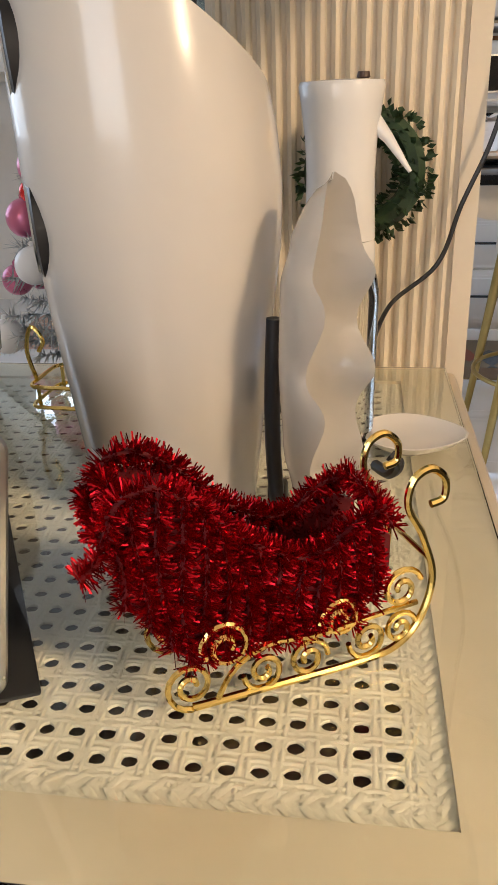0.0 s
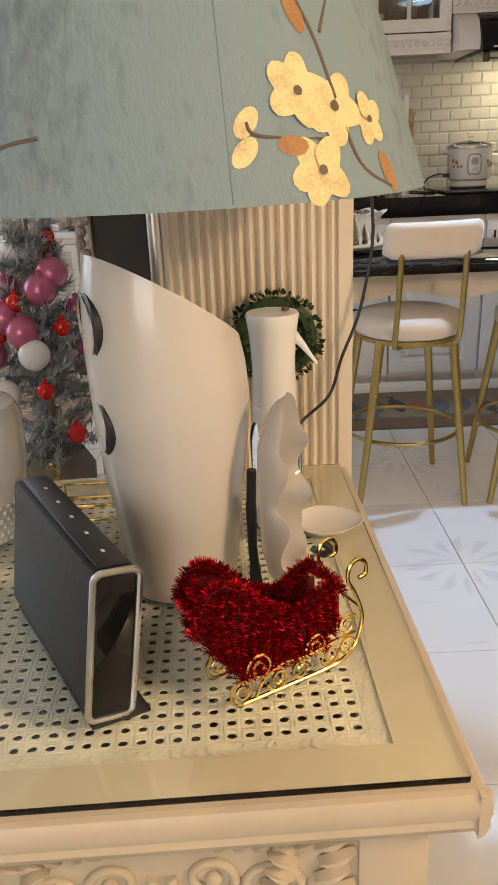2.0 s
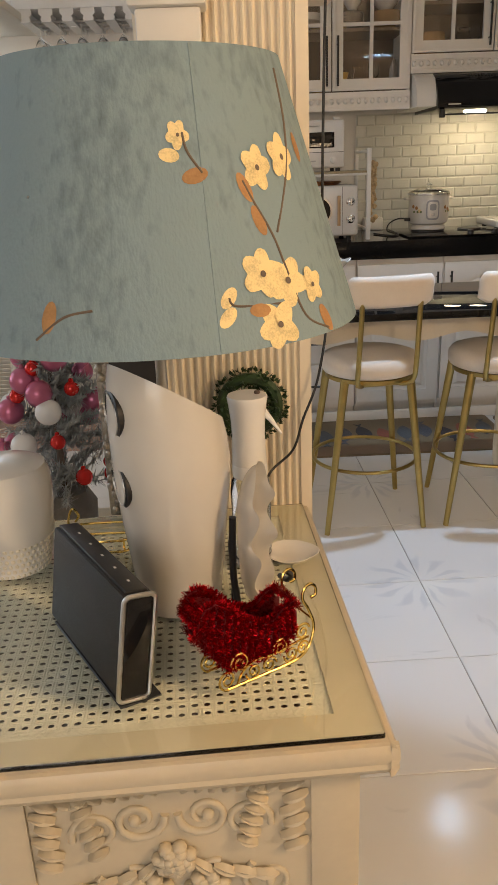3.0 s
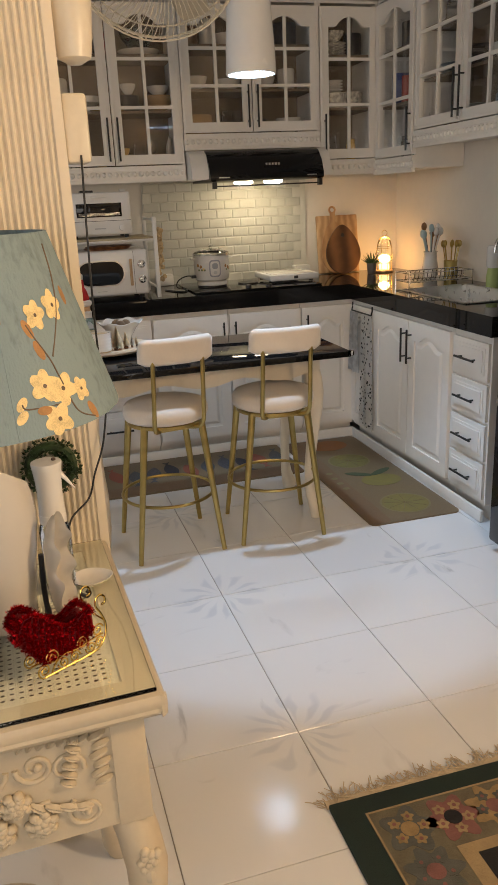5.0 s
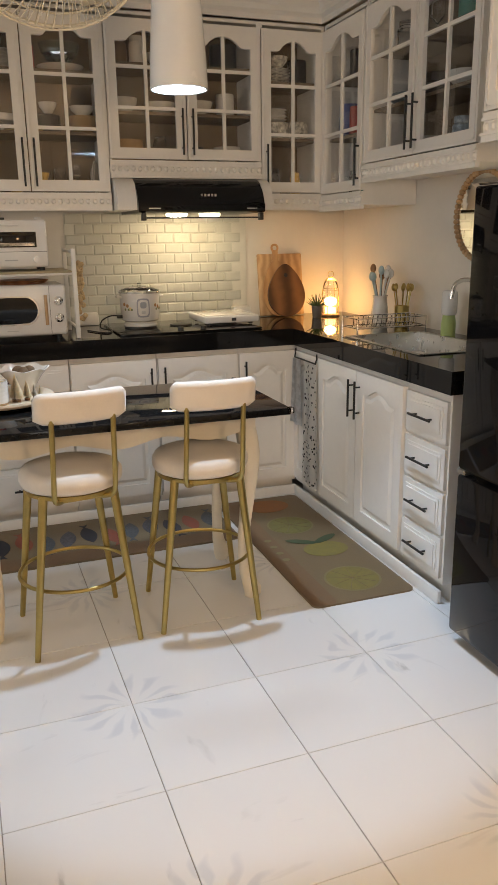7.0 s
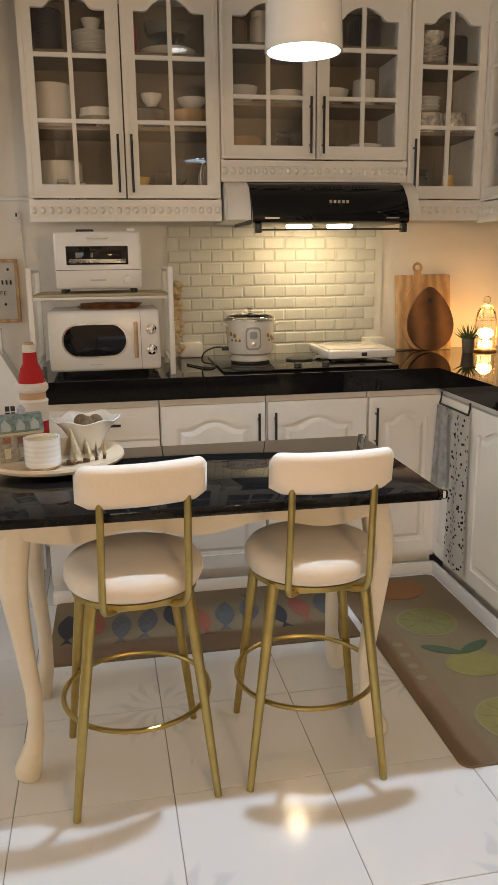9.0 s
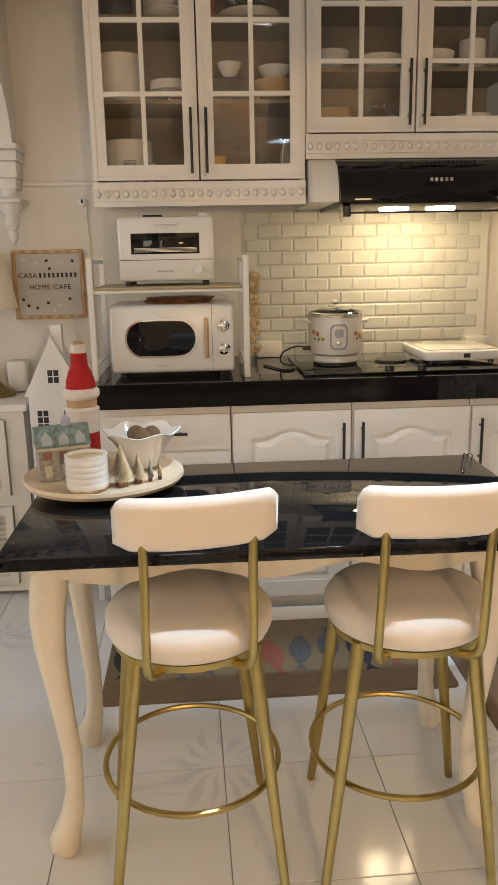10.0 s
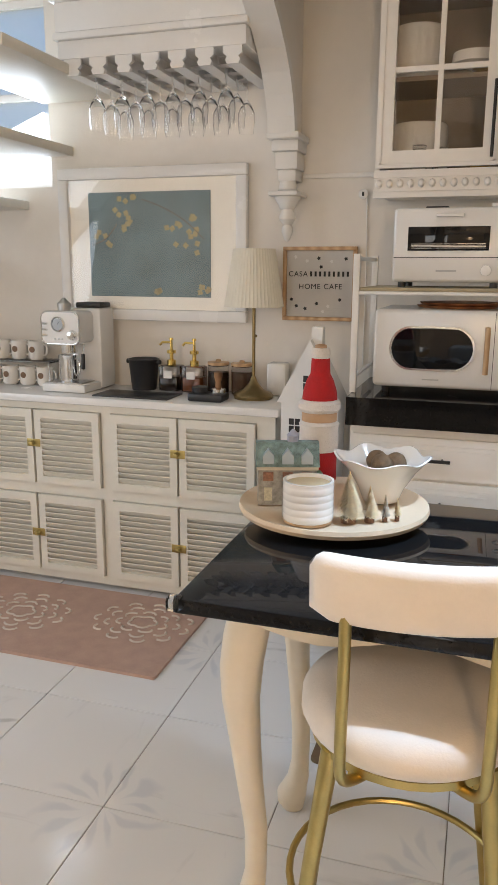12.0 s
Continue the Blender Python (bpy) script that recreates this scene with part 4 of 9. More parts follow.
# ---- cooktop, rice cooker, induction plate ----
ck = thing("cooktop", (1.56, 3.70, CT), "black glass cooktop set on the worktop", "cooktop")
part("glass", box(B(), 1.185, 1.925, 3.475, 3.99, CT + 0.001, CT + 0.009, 0.002), BLACKGLASS, ck)
for x in (1.34, 1.56, 1.78):
    r_ = 0.085 if x != 1.56 else 0.06
    part("burner", lathe(B(), [(r_, 0.0), (r_, 0.008), (r_ * 0.7, 0.012), (r_ * 0.2, 0.012)], (x, 3.74, CT + 0.0095), 28), BLACK, ck)
for x in (1.50, 1.62):
    part("knob", lathe(B(), [(0.016, 0.0), (0.015, 0.016), (0.002, 0.017)], (x, 3.52, CT + 0.0095), 16), DARK, ck)
rc_ = thing("rice_cooker", (1.337, 3.72, CT), "white rice cooker with floral band and glass lid", "rice cooker")
RCX, RCY, RCZ = 1.337, 3.72, CT + 0.022
CK = mat("white_cooker_shell", (0.74, 0.72, 0.68), 0.25, var=0.04)
part("base", lathe(B(), [(0.086, 0.0), (0.088, 0.006), (0.082, 0.022), (0.079, 0.024)], (RCX, RCY, RCZ), 32), CK, rc_)
part("pot_body", lathe(B(), [(0.080, 0.025), (0.096, 0.033), (0.100, 0.06), (0.102, 0.16), (0.100, 0.168)], (RCX, RCY, RCZ), 40), CK, rc_)
part("rim", lathe(B(), [(0.098, 0.168), (0.108, 0.170), (0.108, 0.178), (0.097, 0.180)], (RCX, RCY, RCZ), 40, cap=False), STEEL, rc_)
part("lid", lathe(B(), [(0.104, 0.180), (0.098, 0.186), (0.06, 0.198), (0.012, 0.203)], (RCX, RCY, RCZ), 32), CLEAR, rc_, "clear glass lid")
part("inner_pot", lathe(B(), [(0.090, 0.166), (0.04, 0.168)], (RCX, RCY, RCZ), 32), STEEL, rc_)
part("lid_knob", lathe(B(), [(0.008, 0.203), (0.006, 0.212), (0.016, 0.218), (0.016, 0.226), (0.003, 0.229)], (RCX, RCY, RCZ), 16), CLEAR, rc_)
for sx in (-1, 1):
    part("side_handle", tube(B(), [(RCX + sx * 0.098, RCY - 0.025, RCZ + 0.15), (RCX + sx * 0.118, RCY - 0.018, RCZ + 0.152), (RCX + sx * 0.118, RCY + 0.018, RCZ + 0.152), (RCX + sx * 0.098, RCY + 0.025, RCZ + 0.15)], 0.006, 8), CK, rc_)
GREYP = mat("grey_switch_panel", (0.34, 0.35, 0.37), 0.35)


def on_pot(deg, z, off=0.001):
    a = radians(deg - 90)
    return Vector((RCX + (0.1015 + off) * math.cos(a), RCY + (0.1015 + off) * math.sin(a), RCZ + z))


def pot_patch(d, z, rd, rz, m_, name="switch_panel", parent=rc_, power=1.0, off=0.001):
    bm = B()
    c = bm.verts.new(on_pot(d, z, off + 0.002))
    ring = []
    for k in range(20):
        a = 2 * math.pi * k / 20
        ca, sa = math.cos(a), math.sin(a)
        ring.append(bm.verts.new(on_pot(d + rd * math.copysign(abs(ca) ** power, ca), z + rz * math.copysign(abs(sa) ** power, sa), off)))
    for k in range(20):
        bm.faces.new((c, ring[k], ring[(k + 1) % 20]))
    return part(name, bm, m_, parent)


sw = pot_patch(-2, 0.098, 19, 0.048, GREYP, power=0.45)
pot_patch(-2, 0.098, 15, 0.040, CK, "panel_face", sw, 0.45, 0.0022)
pot_patch(-2, 0.112, 9, 0.016, GREYP, "dial", sw, 0.6, 0.0042)
pot_patch(-2, 0.076, 6, 0.008, STEEL, "switch", sw, 0.8, 0.0042)
for d in (-62, -50, -40, 38, 50, 62):
    pot_patch(d, 0.105 + 0.014 * math.sin(d), 5, 0.009, BROWNP if d % 4 else CREAMP, "painted_flower")
    pot_patch(d + 4, 0.090, 3.5, 0.006, LEAFP, "painted_leaf")
bm = B()
tube(bm, smooth_path([(RCX - 0.095, RCY - 0.01, RCZ + 0.05), (RCX - 0.15, RCY - 0.01, RCZ + 0.058), (RCX - 0.20, RCY, RCZ + 0.035), (RCX - 0.205, RCY + 0.02, RCZ - 0.005), (RCX - 0.16, RCY - 0.03, RCZ - 0.016), (RCX - 0.20, RCY - 0.10, RCZ - 0.018), (RCX - 0.27, RCY + 0.05, RCZ - 0.018)], 6), 0.0035, 8)
solo("cooker_cable", bm, DARK, "black power cable of the rice cooker", "cable")
part("plug", box(B(), RCX - 0.125, RCX - 0.096, RCY - 0.02, RCY, RCZ + 0.043, RCZ + 0.06, 0.003), DARK, rc_)

ih = thing("induction_hob", (1.79, 3.74, CT), "white portable induction hob lying on the cooktop", "induction hob")
part("body", box(B(), 1.655, 1.955, 3.60, 3.93, CT + 0.024, CT + 0.060, 0.008, segs=3), WHITE, ih)
part("glass", box(B(), 1.668, 1.942, 3.63, 3.92, CT + 0.0602, CT + 0.064, 0.002), mat("white_ceramic_glass", (0.78, 0.74, 0.68), 0.08), ih)
part("display", box(B(), 1.80, 1.825, 3.5985, 3.5995, CT + 0.034, CT + 0.050), DARK, ih)
for x in (1.69, 1.92):
    for y in (3.64, 3.89):
        part("foot", lathe(B(), [(0.012, 0.0005), (0.012, 0.013)], (x, y, CT + 0.0105), 10), DARK, ih)
for x0, x1 in ((1.06, 1.165), (1.955, 2.06)):
    bm = box(B(), x0, x1, 4.02, 4.085, CT + 0.001, CT + 0.068, 0.006)
    solo("socket_box", bm, WM, "white surface-mounted socket box behind the cooktop", "socket box")

# ---- cutting boards ----


def lean(bm, x, y, z, deg):
    bm.transform(Matrix.Translation((x, y, z)) @ Matrix.Rotation(radians(deg), 4, "X"))
    return bm


def egg(w_top, w_low, h, n=36):
    """An egg outline standing on its broad end."""
    out = []
    for k in range(n):
        a = 2 * math.pi * k / n
        q = (1 + math.sin(a)) / 2
        out.append(((w_low + (w_top - w_low) * q * q) * math.cos(a), h * q))
    return out


bm = B()
box(bm, -0.142, 0.142, -0.010, 0.010, 0.0, 0.362, 0.008)
lean(bm, 2.265, 4.035, CT + 0.003, -8)
solo("cutting_board", bm, WOODL, "large rectangular light wooden cutting board against the wall", "cutting board", "cutting boards")
bm = B()
paddle = egg(0.06, 0.095, 0.33)
prism(bm, paddle, lambda u_, v, w: (u_, -w, v), 0.012)
box(bm, -0.018, 0.018, -0.013, 0.001, 0.315, 0.385, 0.006)
tube(bm, [(0.019 * math.cos(a), -0.006, 0.397 + 0.019 * math.sin(a)) for a in [2 * math.pi * k / 20 for k in range(20)]], 0.0065, 8, True)
lean(bm, 2.222, 3.990, CT + 0.003, -9)
solo("cutting_board", bm, wood("pale_rubberwood", (0.46, 0.25, 0.11), (0.60, 0.36, 0.17), 5), "pale paddle board with a ringed handle", "cutting board", "cutting boards")
bm = B()
prism(bm, egg(0.070, 0.128, 0.305), lambda u_, v, w: (u_, -w, v), 0.016)
eye = lathe(B(), [(0.012, 0.0), (0.012, 0.0012)], (0, 0, 0), 16)
eye.transform(Matrix.Translation((0.0, -0.0162, 0.24)) @ Matrix.Rotation(radians(90), 4, "X"))
DARKBOARD = thing("cutting_board", (2.262, 3.945, CT + 0.003), "dark egg-shaped acacia cutting board in front", "cutting board", "cutting boards")
part("board", lean(bm, 2.262, 3.945, CT + 0.003, -10), wood("dark_acacia_wood", (0.075, 0.028, 0.010), (0.24, 0.105, 0.038), 2.5), DARKBOARD)
part("hanging_hole", lean(eye, 2.262, 3.945, CT + 0.003, -10), DARK, DARKBOARD)

# ---- corner things ----
pp = thing("potted_plant", (2.415, 3.86, CT), "small spiky succulent in a grey pot", "potted plant")
part("pot", lathe(B(), [(0.026, 0.001), (0.032, 0.06), (0.030, 0.066), (0.026, 0.066), (0.024, 0.055), (0.002, 0.054)], (2.415, 3.86, CT), 20), mat("dark_grey_pot", (0.10, 0.09, 0.085), 0.5), pp)
GREENP = mat("succulent_green", (0.05, 0.10, 0.035), 0.5, var=0.4, scale=50)
for k in range(22):
    a, e = 2.4 * k, 0.3 + 1.1 * (k / 22)
    d = Vector((math.cos(a) * math.cos(e), math.sin(a) * math.cos(e), math.sin(e)))
    p = Vector((2.415, 3.86, CT + 0.058))
    part("spike_leaf", tube(B(), [p, p + d * 0.045, p + d * 0.075 + Vector((0, 0, 0.006))], 0.006, 5, taper=lambda s: 1.0 - 0.9 * s), GREENP, pp)
ln = thing("candle_lantern", (2.52, 3.90, CT), "glass dome lantern with glowing candle light", "lantern")
part("base", lathe(B(), [(0.055, 0.001), (0.058, 0.008), (0.050, 0.014), (0.01, 0.015)], (2.52, 3.90, CT), 28), WOODL, ln)
dome = part("dome", lathe(B(), [(0.044, 0.016), (0.047, 0.03), (0.047, 0.14), (0.040, 0.19), (0.022, 0.215), (0.004, 0.22)], (2.52, 3.90, CT), 28), CLEAR, ln, "clear glass dome")
dome.visible_shadow = False
bm = B()
for k in range(8):
    a = 2 * math.pi * k / 8
    tube(bm, smooth_path([(2.52 + 0.05 * math.cos(a), 3.90 + 0.05 * math.sin(a), CT + 0.016), (2.52 + 0.052 * math.cos(a), 3.90 + 0.052 * math.sin(a), CT + 0.13), (2.52 + 0.035 * math.cos(a), 3.90 + 0.035 * math.sin(a), CT + 0.205), (2.52, 3.90, CT + 0.225)], 4), 0.0012, 5)
for z in (0.02, 0.09, 0.15):
    tube(bm, [(2.52 + 0.051 * math.cos(a), 3.90 + 0.051 * math.sin(a), CT + z) for a in [2 * math.pi * k / 24 for k in range(24)]], 0.001, 5, True)
tube(bm, [(2.52 + 0.018 * math.cos(a), 3.90, CT + 0.242 + 0.018 * math.sin(a)) for a in [2 * math.pi * k / 20 for k in range(20)]], 0.0016, 6, True)
part("wire_cage", bm, PGOLD, ln)
part("candle", lathe(B(), [(0.022, 0.0155), (0.022, 0.05), (0.018, 0.054), (0.002, 0.05)], (2.52, 3.90, CT), 20), glow("candle_wax_glow", (1.0, 0.62, 0.22), 5), ln, "glowing wax candle")
part("flame", lathe(B(), [(0.002, 0.055), (0.006, 0.066), (0.004, 0.08), (0.0005, 0.092)], (2.52, 3.90, CT), 12), glow("flame_glow", (1.0, 0.60, 0.18), 30), ln)

uj = thing("utensil_jug", (2.55, 3.36, CT), "white jug full of kitchen utensils", "utensil jug")
part("jug", lathe(B(), [(0.030, 0.001), (0.040, 0.01), (0.046, 0.05), (0.038, 0.11), (0.034, 0.14), (0.040, 0.155), (0.036, 0.155), (0.030, 0.135), (0.002, 0.13)], (2.55, 3.36, CT), 24), CERAMIC, uj)
rnd = random.Random(4)
for k in range(9):
    a = 2.4 * k
    p0 = Vector((2.55 + 0.018 * math.cos(a), 3.36 + 0.018 * math.sin(a), CT + 0.131))
    d = Vector((0.25 * math.cos(a), 0.25 * math.sin(a), 1)).normalized()
    L = rnd.uniform(0.12, 0.17)
    m_ = (WOODM, mat("pale_blue_silicone", (0.40, 0.52, 0.55), 0.5), WHITE)[k % 3]
    bm = tube(B(), [p0, p0 + d * L], 0.005, 7)
    e = p0 + d * L
    ball(bm, e, 0.016, 10, 6, squash=1.5)
    part("utensil", bm, m_, uj)
gj = thing("cutlery_pot", (2.60, 3.22, CT), "gold cutlery standing in a brass pot", "cutlery pot")
part("pot", lathe(B(), [(0.034, 0.001), (0.038, 0.11), (0.035, 0.11), (0.030, 0.02), (0.002, 0.018)], (2.60, 3.22, CT), 24), GOLD, gj)
for k in range(10):
    a = 2.4 * k
    p0 = Vector((2.60 + 0.016 * math.cos(a), 3.22 + 0.016 * math.sin(a), CT + 0.03))
    d = Vector((0.18 * math.cos(a), 0.18 * math.sin(a), 1)).normalized()
    bm = tube(B(), [p0, p0 + d * 0.16], 0.0028, 6)
    ball(bm, p0 + d * 0.175, 0.011, 8, 6, squash=1.7)
    part("spoon", bm, GOLD, gj)
dr_ = thing("dish_rack", (2.42, 3.10, CT), "low chrome wire dish rack by the sink", "dish rack")
bm = B()
for z in (0.03, 0.075):
    tube(bm, [(2.24, 3.02, CT + z), (2.62, 3.02, CT + z), (2.62, 3.18, CT + z), (2.24, 3.18, CT + z)], 0.003, 6, True)
for x, y in ((2.24, 3.02), (2.62, 3.02), (2.62, 3.18), (2.24, 3.18)):
    tube(bm, [(x, y, CT + 0.001), (x, y, CT + 0.078)], 0.003, 6)
part("rim", bm, CHROME, dr_)
for k in range(14):
    x = 2.26 + 0.026 * k
    part("wire", tube(B(), smooth_path([(x, 3.02, CT + 0.03), (x, 3.07, CT + 0.026), (x, 3.09, CT + 0.085), (x, 3.11, CT + 0.026), (x, 3.18, CT + 0.03)], 3), 0.0018, 5), CHROME, dr_)
fa = thing("faucet", (2.62, 2.62, CT), "chrome gooseneck kitchen faucet", "faucet")
part("base", lathe(B(), [(0.024, 0.001), (0.022, 0.02), (0.014, 0.03), (0.012, 0.10)], (2.62, 2.62, CT), 20), CHROME, fa)
part("spout", tube(B(), smooth_path([(2.62, 2.62, CT + 0.09), (2.62, 2.62, CT + 0.20), (2.60, 2.62, CT + 0.255), (2.55, 2.62, CT + 0.27), (2.50, 2.62, CT + 0.25), (2.485, 2.62, CT + 0.19)], 6), 0.010, 12), CHROME, fa)
part("lever", tube(B(), [(2.62, 2.60, CT + 0.06), (2.62, 2.55, CT + 0.09)], 0.006, 8), CHROME, fa)
sf = thing("water_filter", (2.55, 2.78, CT), "white tap water filter with a green base", "water filter")
part("cartridge", lathe(B(), [(0.030, 0.10), (0.036, 0.11), (0.036, 0.20), (0.030, 0.21)], (2.60, 2.80, CT), 24), WHITE, sf)
part("base", lathe(B(), [(0.034, 0.001), (0.034, 0.06), (0.028, 0.099)], (2.60, 2.80, CT), 24), mat("lime_plastic", (0.45, 0.55, 0.20), 0.4), sf)
mr_ = thing("round_mirror", (2.69, 2.72, 1.27), "round wall mirror with a wooden bead frame", "mirror")
bm = lathe(B(), [(0.185, 0.0), (0.185, 0.006)], (0, 0, 0), 48)
bm.transform(Matrix.Translation((2.697, 2.72, 1.455)) @ Matrix.Rotation(radians(-90), 4, "Y"))
part("glass", bm, mat("mirror_silver", (0.85, 0.85, 0.84), 0.02, 1.0, var=0.01), mr_)
bm = B()
for k in range(52):
    a = 2 * math.pi * k / 52
    ball(bm, (2.686, 2.72 + 0.192 * math.cos(a), 1.455 + 0.192 * math.sin(a)), 0.0125, 8, 6)
part("bead_ring", bm, WOODL, mr_)

# towels on the narrow door
hb = thing("towel_rail", (2.08, 3.29, 0.78), "black over-door towel hooks", "towel rail")
part("bar", tube(B(), [(2.077, 3.14, 0.768), (2.077, 3.40, 0.768)], 0.004, 8), BLACK, hb)
for y in (3.14, 3.40):
    part("hook", tube(B(), [(2.077, y, 0.768), (2.0835, y, 0.792), (2.0835, y, 0.815)], 0.004, 6), BLACK, hb)
SPOT = bpy.data.materials.new("spotted_cotton")
SPOT.use_nodes = True
_t = SPOT.node_tree
_v = _t.nodes.new("ShaderNodeTexVoronoi")
_v.inputs["Scale"].default_value = 48
_c = _t.nodes.new("ShaderNodeTexCoord")
_r = _t.nodes.new("ShaderNodeValToRGB")
_r.color_ramp.interpolation = "CONSTANT"
_r.color_ramp.elements[0].color = (0.03, 0.03, 0.035, 1)
_r.color_ramp.elements[1].position, _r.color_ramp.elements[1].color = 0.30, (0.76, 0.74, 0.70, 1)
_t.links.new(_c.outputs["Object"], _v.inputs["Vector"])
_t.links.new(_v.outputs["Distance"], _r.inputs[0])
_t.links.new(_r.outputs[0], _t.nodes["Principled BSDF"].inputs["Base Color"])
_t.nodes["Principled BSDF"].inputs["Roughness"].default_value = 0.9


def towel(y0, y1, z0, z1, m_, label):
    bm = B()
    n, k_ = 18, 10
    g = {}
    for i in range(n + 1):
        s = i / n
        for j in range(k_ + 1):
            q = j / k_
            w = 0.75 + 0.25 * q
            y = (y0 + y1) / 2 + (s - 0.5) * (y1 - y0) * w
            x = 2.066 + 0.007 * math.sin(9 * s + 0.8 * q) * (0.3 + 0.7 * q) - 0.004 * q
            g[i, j] = bm.verts.new((x, y, z1 - (z1 - z0) * q))
    for i in range(n):
        for j in range(k_):
            bm.faces.new((g[i, j], g[i + 1, j], g[i + 1, j + 1], g[i, j + 1]))
    bmesh.ops.solidify(bm, geom=bm.faces[:], thickness=0.003)
    return solo("tea_towel", bm, m_, label, "tea towel", "towels on the rail")


towel(3.275, 3.420, 0.42, 0.765, mat("printed_cotton", (0.66, 0.66, 0.66), 0.9, var=0.35, scale=34), "white printed tea towel hanging on the rail")
towel(3.085, 3.262, 0.13, 0.765, SPOT, "long white tea towel with black dots")

# ---- crockery in the wall cabinets ----


def crock(kind, p, r, h, m_, label, cat):
    x, y, z = p
    if kind == "bowl":
        prof = [(r * 0.45, 0.0), (r * 0.5, h * 0.08), (r * 0.9, h * 0.6), (r, h), (r * 0.95, h), (r * 0.8, h * 0.55), (r * 0.02, h * 0.15)]
    elif kind == "stack":
        prof = []
        n_ = max(3, int(h / 0.014))
        for k in range(n_):
            z_ = h * k / n_
            prof += [(r * 0.6, z_), (r, z_ + h / n_ * 0.75), (r, z_ + h / n_ * 0.9)]
        prof.append((r * 0.5, h))
    elif kind == "jar":
        prof = [(r * 0.9, 0.0), (r, h * 0.05), (r, h * 0.72), (r * 0.8, h * 0.80), (r * 0.86, h * 0.82), (r * 0.86, h * 0.97), (r * 0.1, h)]
    elif kind == "glass":
        prof = [(r * 0.6, 0.0), (r * 0.6, h * 0.02), (r * 0.1, h * 0.06), (r * 0.1, h * 0.4), (r * 0.9, h * 0.62), (r * 0.85, h), (r * 0.8, h), (r * 0.82, h * 0.63), (r * 0.02, h * 0.45)]
    elif kind == "upright":
        bm = lathe(B(), [(r * 0.55, 0.0), (r * 0.62, h * 0.2), (r, h * 0.8), (r, h), (r * 0.6, h * 0.4), (r * 0.02, h * 0.35)], (0, 0, 0), 28)
        bm.transform(Matrix.Translation((x, y, z + r + 0.001)) @ Matrix.Rotation(radians(72), 4, "Z") @ Matrix.Rotation(radians(90), 4, "X"))
        return solo("plate", bm, m_, label, cat, "things in the glazed cabinets")
    else:
        prof = [(r, 0.0), (r * 1.02, h * 0.1), (r * 1.02, h * 0.95), (r * 0.97, h), (r * 0.1, h * 1.0)]
    return solo(kind_name[kind], lathe(B(), prof, (x, y, z + 0.001), 20), m_, label, cat, "things in the glazed cabinets")


kind_name = {"bowl": "bowl", "stack": "plate_stack", "jar": "storage_jar", "glass": "stemmed_glass", "pot": "lidded_pot"}
PORC = mat("porcelain", (0.68, 0.66, 0.62), 0.25, var=0.05)
AMBER = mat("brown_glaze", (0.28, 0.16, 0.08), 0.3, var=0.3)
BLUEG = mat("patterned_blue_glaze", (0.30, 0.36, 0.40), 0.3, var=0.5, scale=60)
TEAL = mat("teal_plastic", (0.04, 0.28, 0.22), 0.4)
CHOICES = [("bowl", 0.075, 0.075, PORC, "white porcelain serving bowl", "bowl"), ("stack", 0.095, 0.09, PORC, "stack of white porcelain plates", "plates"), ("pot", 0.085, 0.15, PORC, "white ceramic canister on a shelf", "canister"), ("jar", 0.055, 0.13, CLEAR, "clear glass storage jar", "jar"), ("pot", 0.09, 0.10, DARK, "dark lidded cooking pot", "pot"), ("bowl", 0.085, 0.06, AMBER, "brown glazed bowl on a shelf", "bowl"), ("glass", 0.035, 0.15, CLEAR, "clear stemmed glass in the cabinet", "glass"), ("jar", 0.05, 0.15, BLUEG, "patterned blue storage jar", "jar"), ("stack", 0.08, 0.06, BLUEG, "stack of patterned bowls", "bowls"), ("pot", 0.05, 0.14, REDT, "red tin canister on a shelf", "canister"), ("pot", 0.045, 0.16, TEAL, "teal plastic tumbler on a shelf", "tumbler")]
LATTICE = mat("lattice_painted_enamel", (0.55, 0.52, 0.46), 0.35, var=0.85, scale=55)
STRIPE = mat("striped_brown_basket", (0.20, 0.11, 0.06), 0.8, var=0.7, scale=40, stretch=(0.2, 0.2, 4))
YELLOW = mat("honey_yellow_glaze", (0.72, 0.47, 0.12), 0.3, var=0.15)
STRAW = mat("straw_basketware", (0.40, 0.27, 0.13), 0.8, var=0.3, scale=70)
BLUEB = mat("blue_cloth_cover", (0.05, 0.08, 0.24), 0.7, var=0.2)
BRASSY = mat("worn_brass_ware", (0.52, 0.38, 0.15), 0.28, 0.9, var=0.2)
SMOKE = glass("smoked_green_glass", (0.72, 0.84, 0.74))
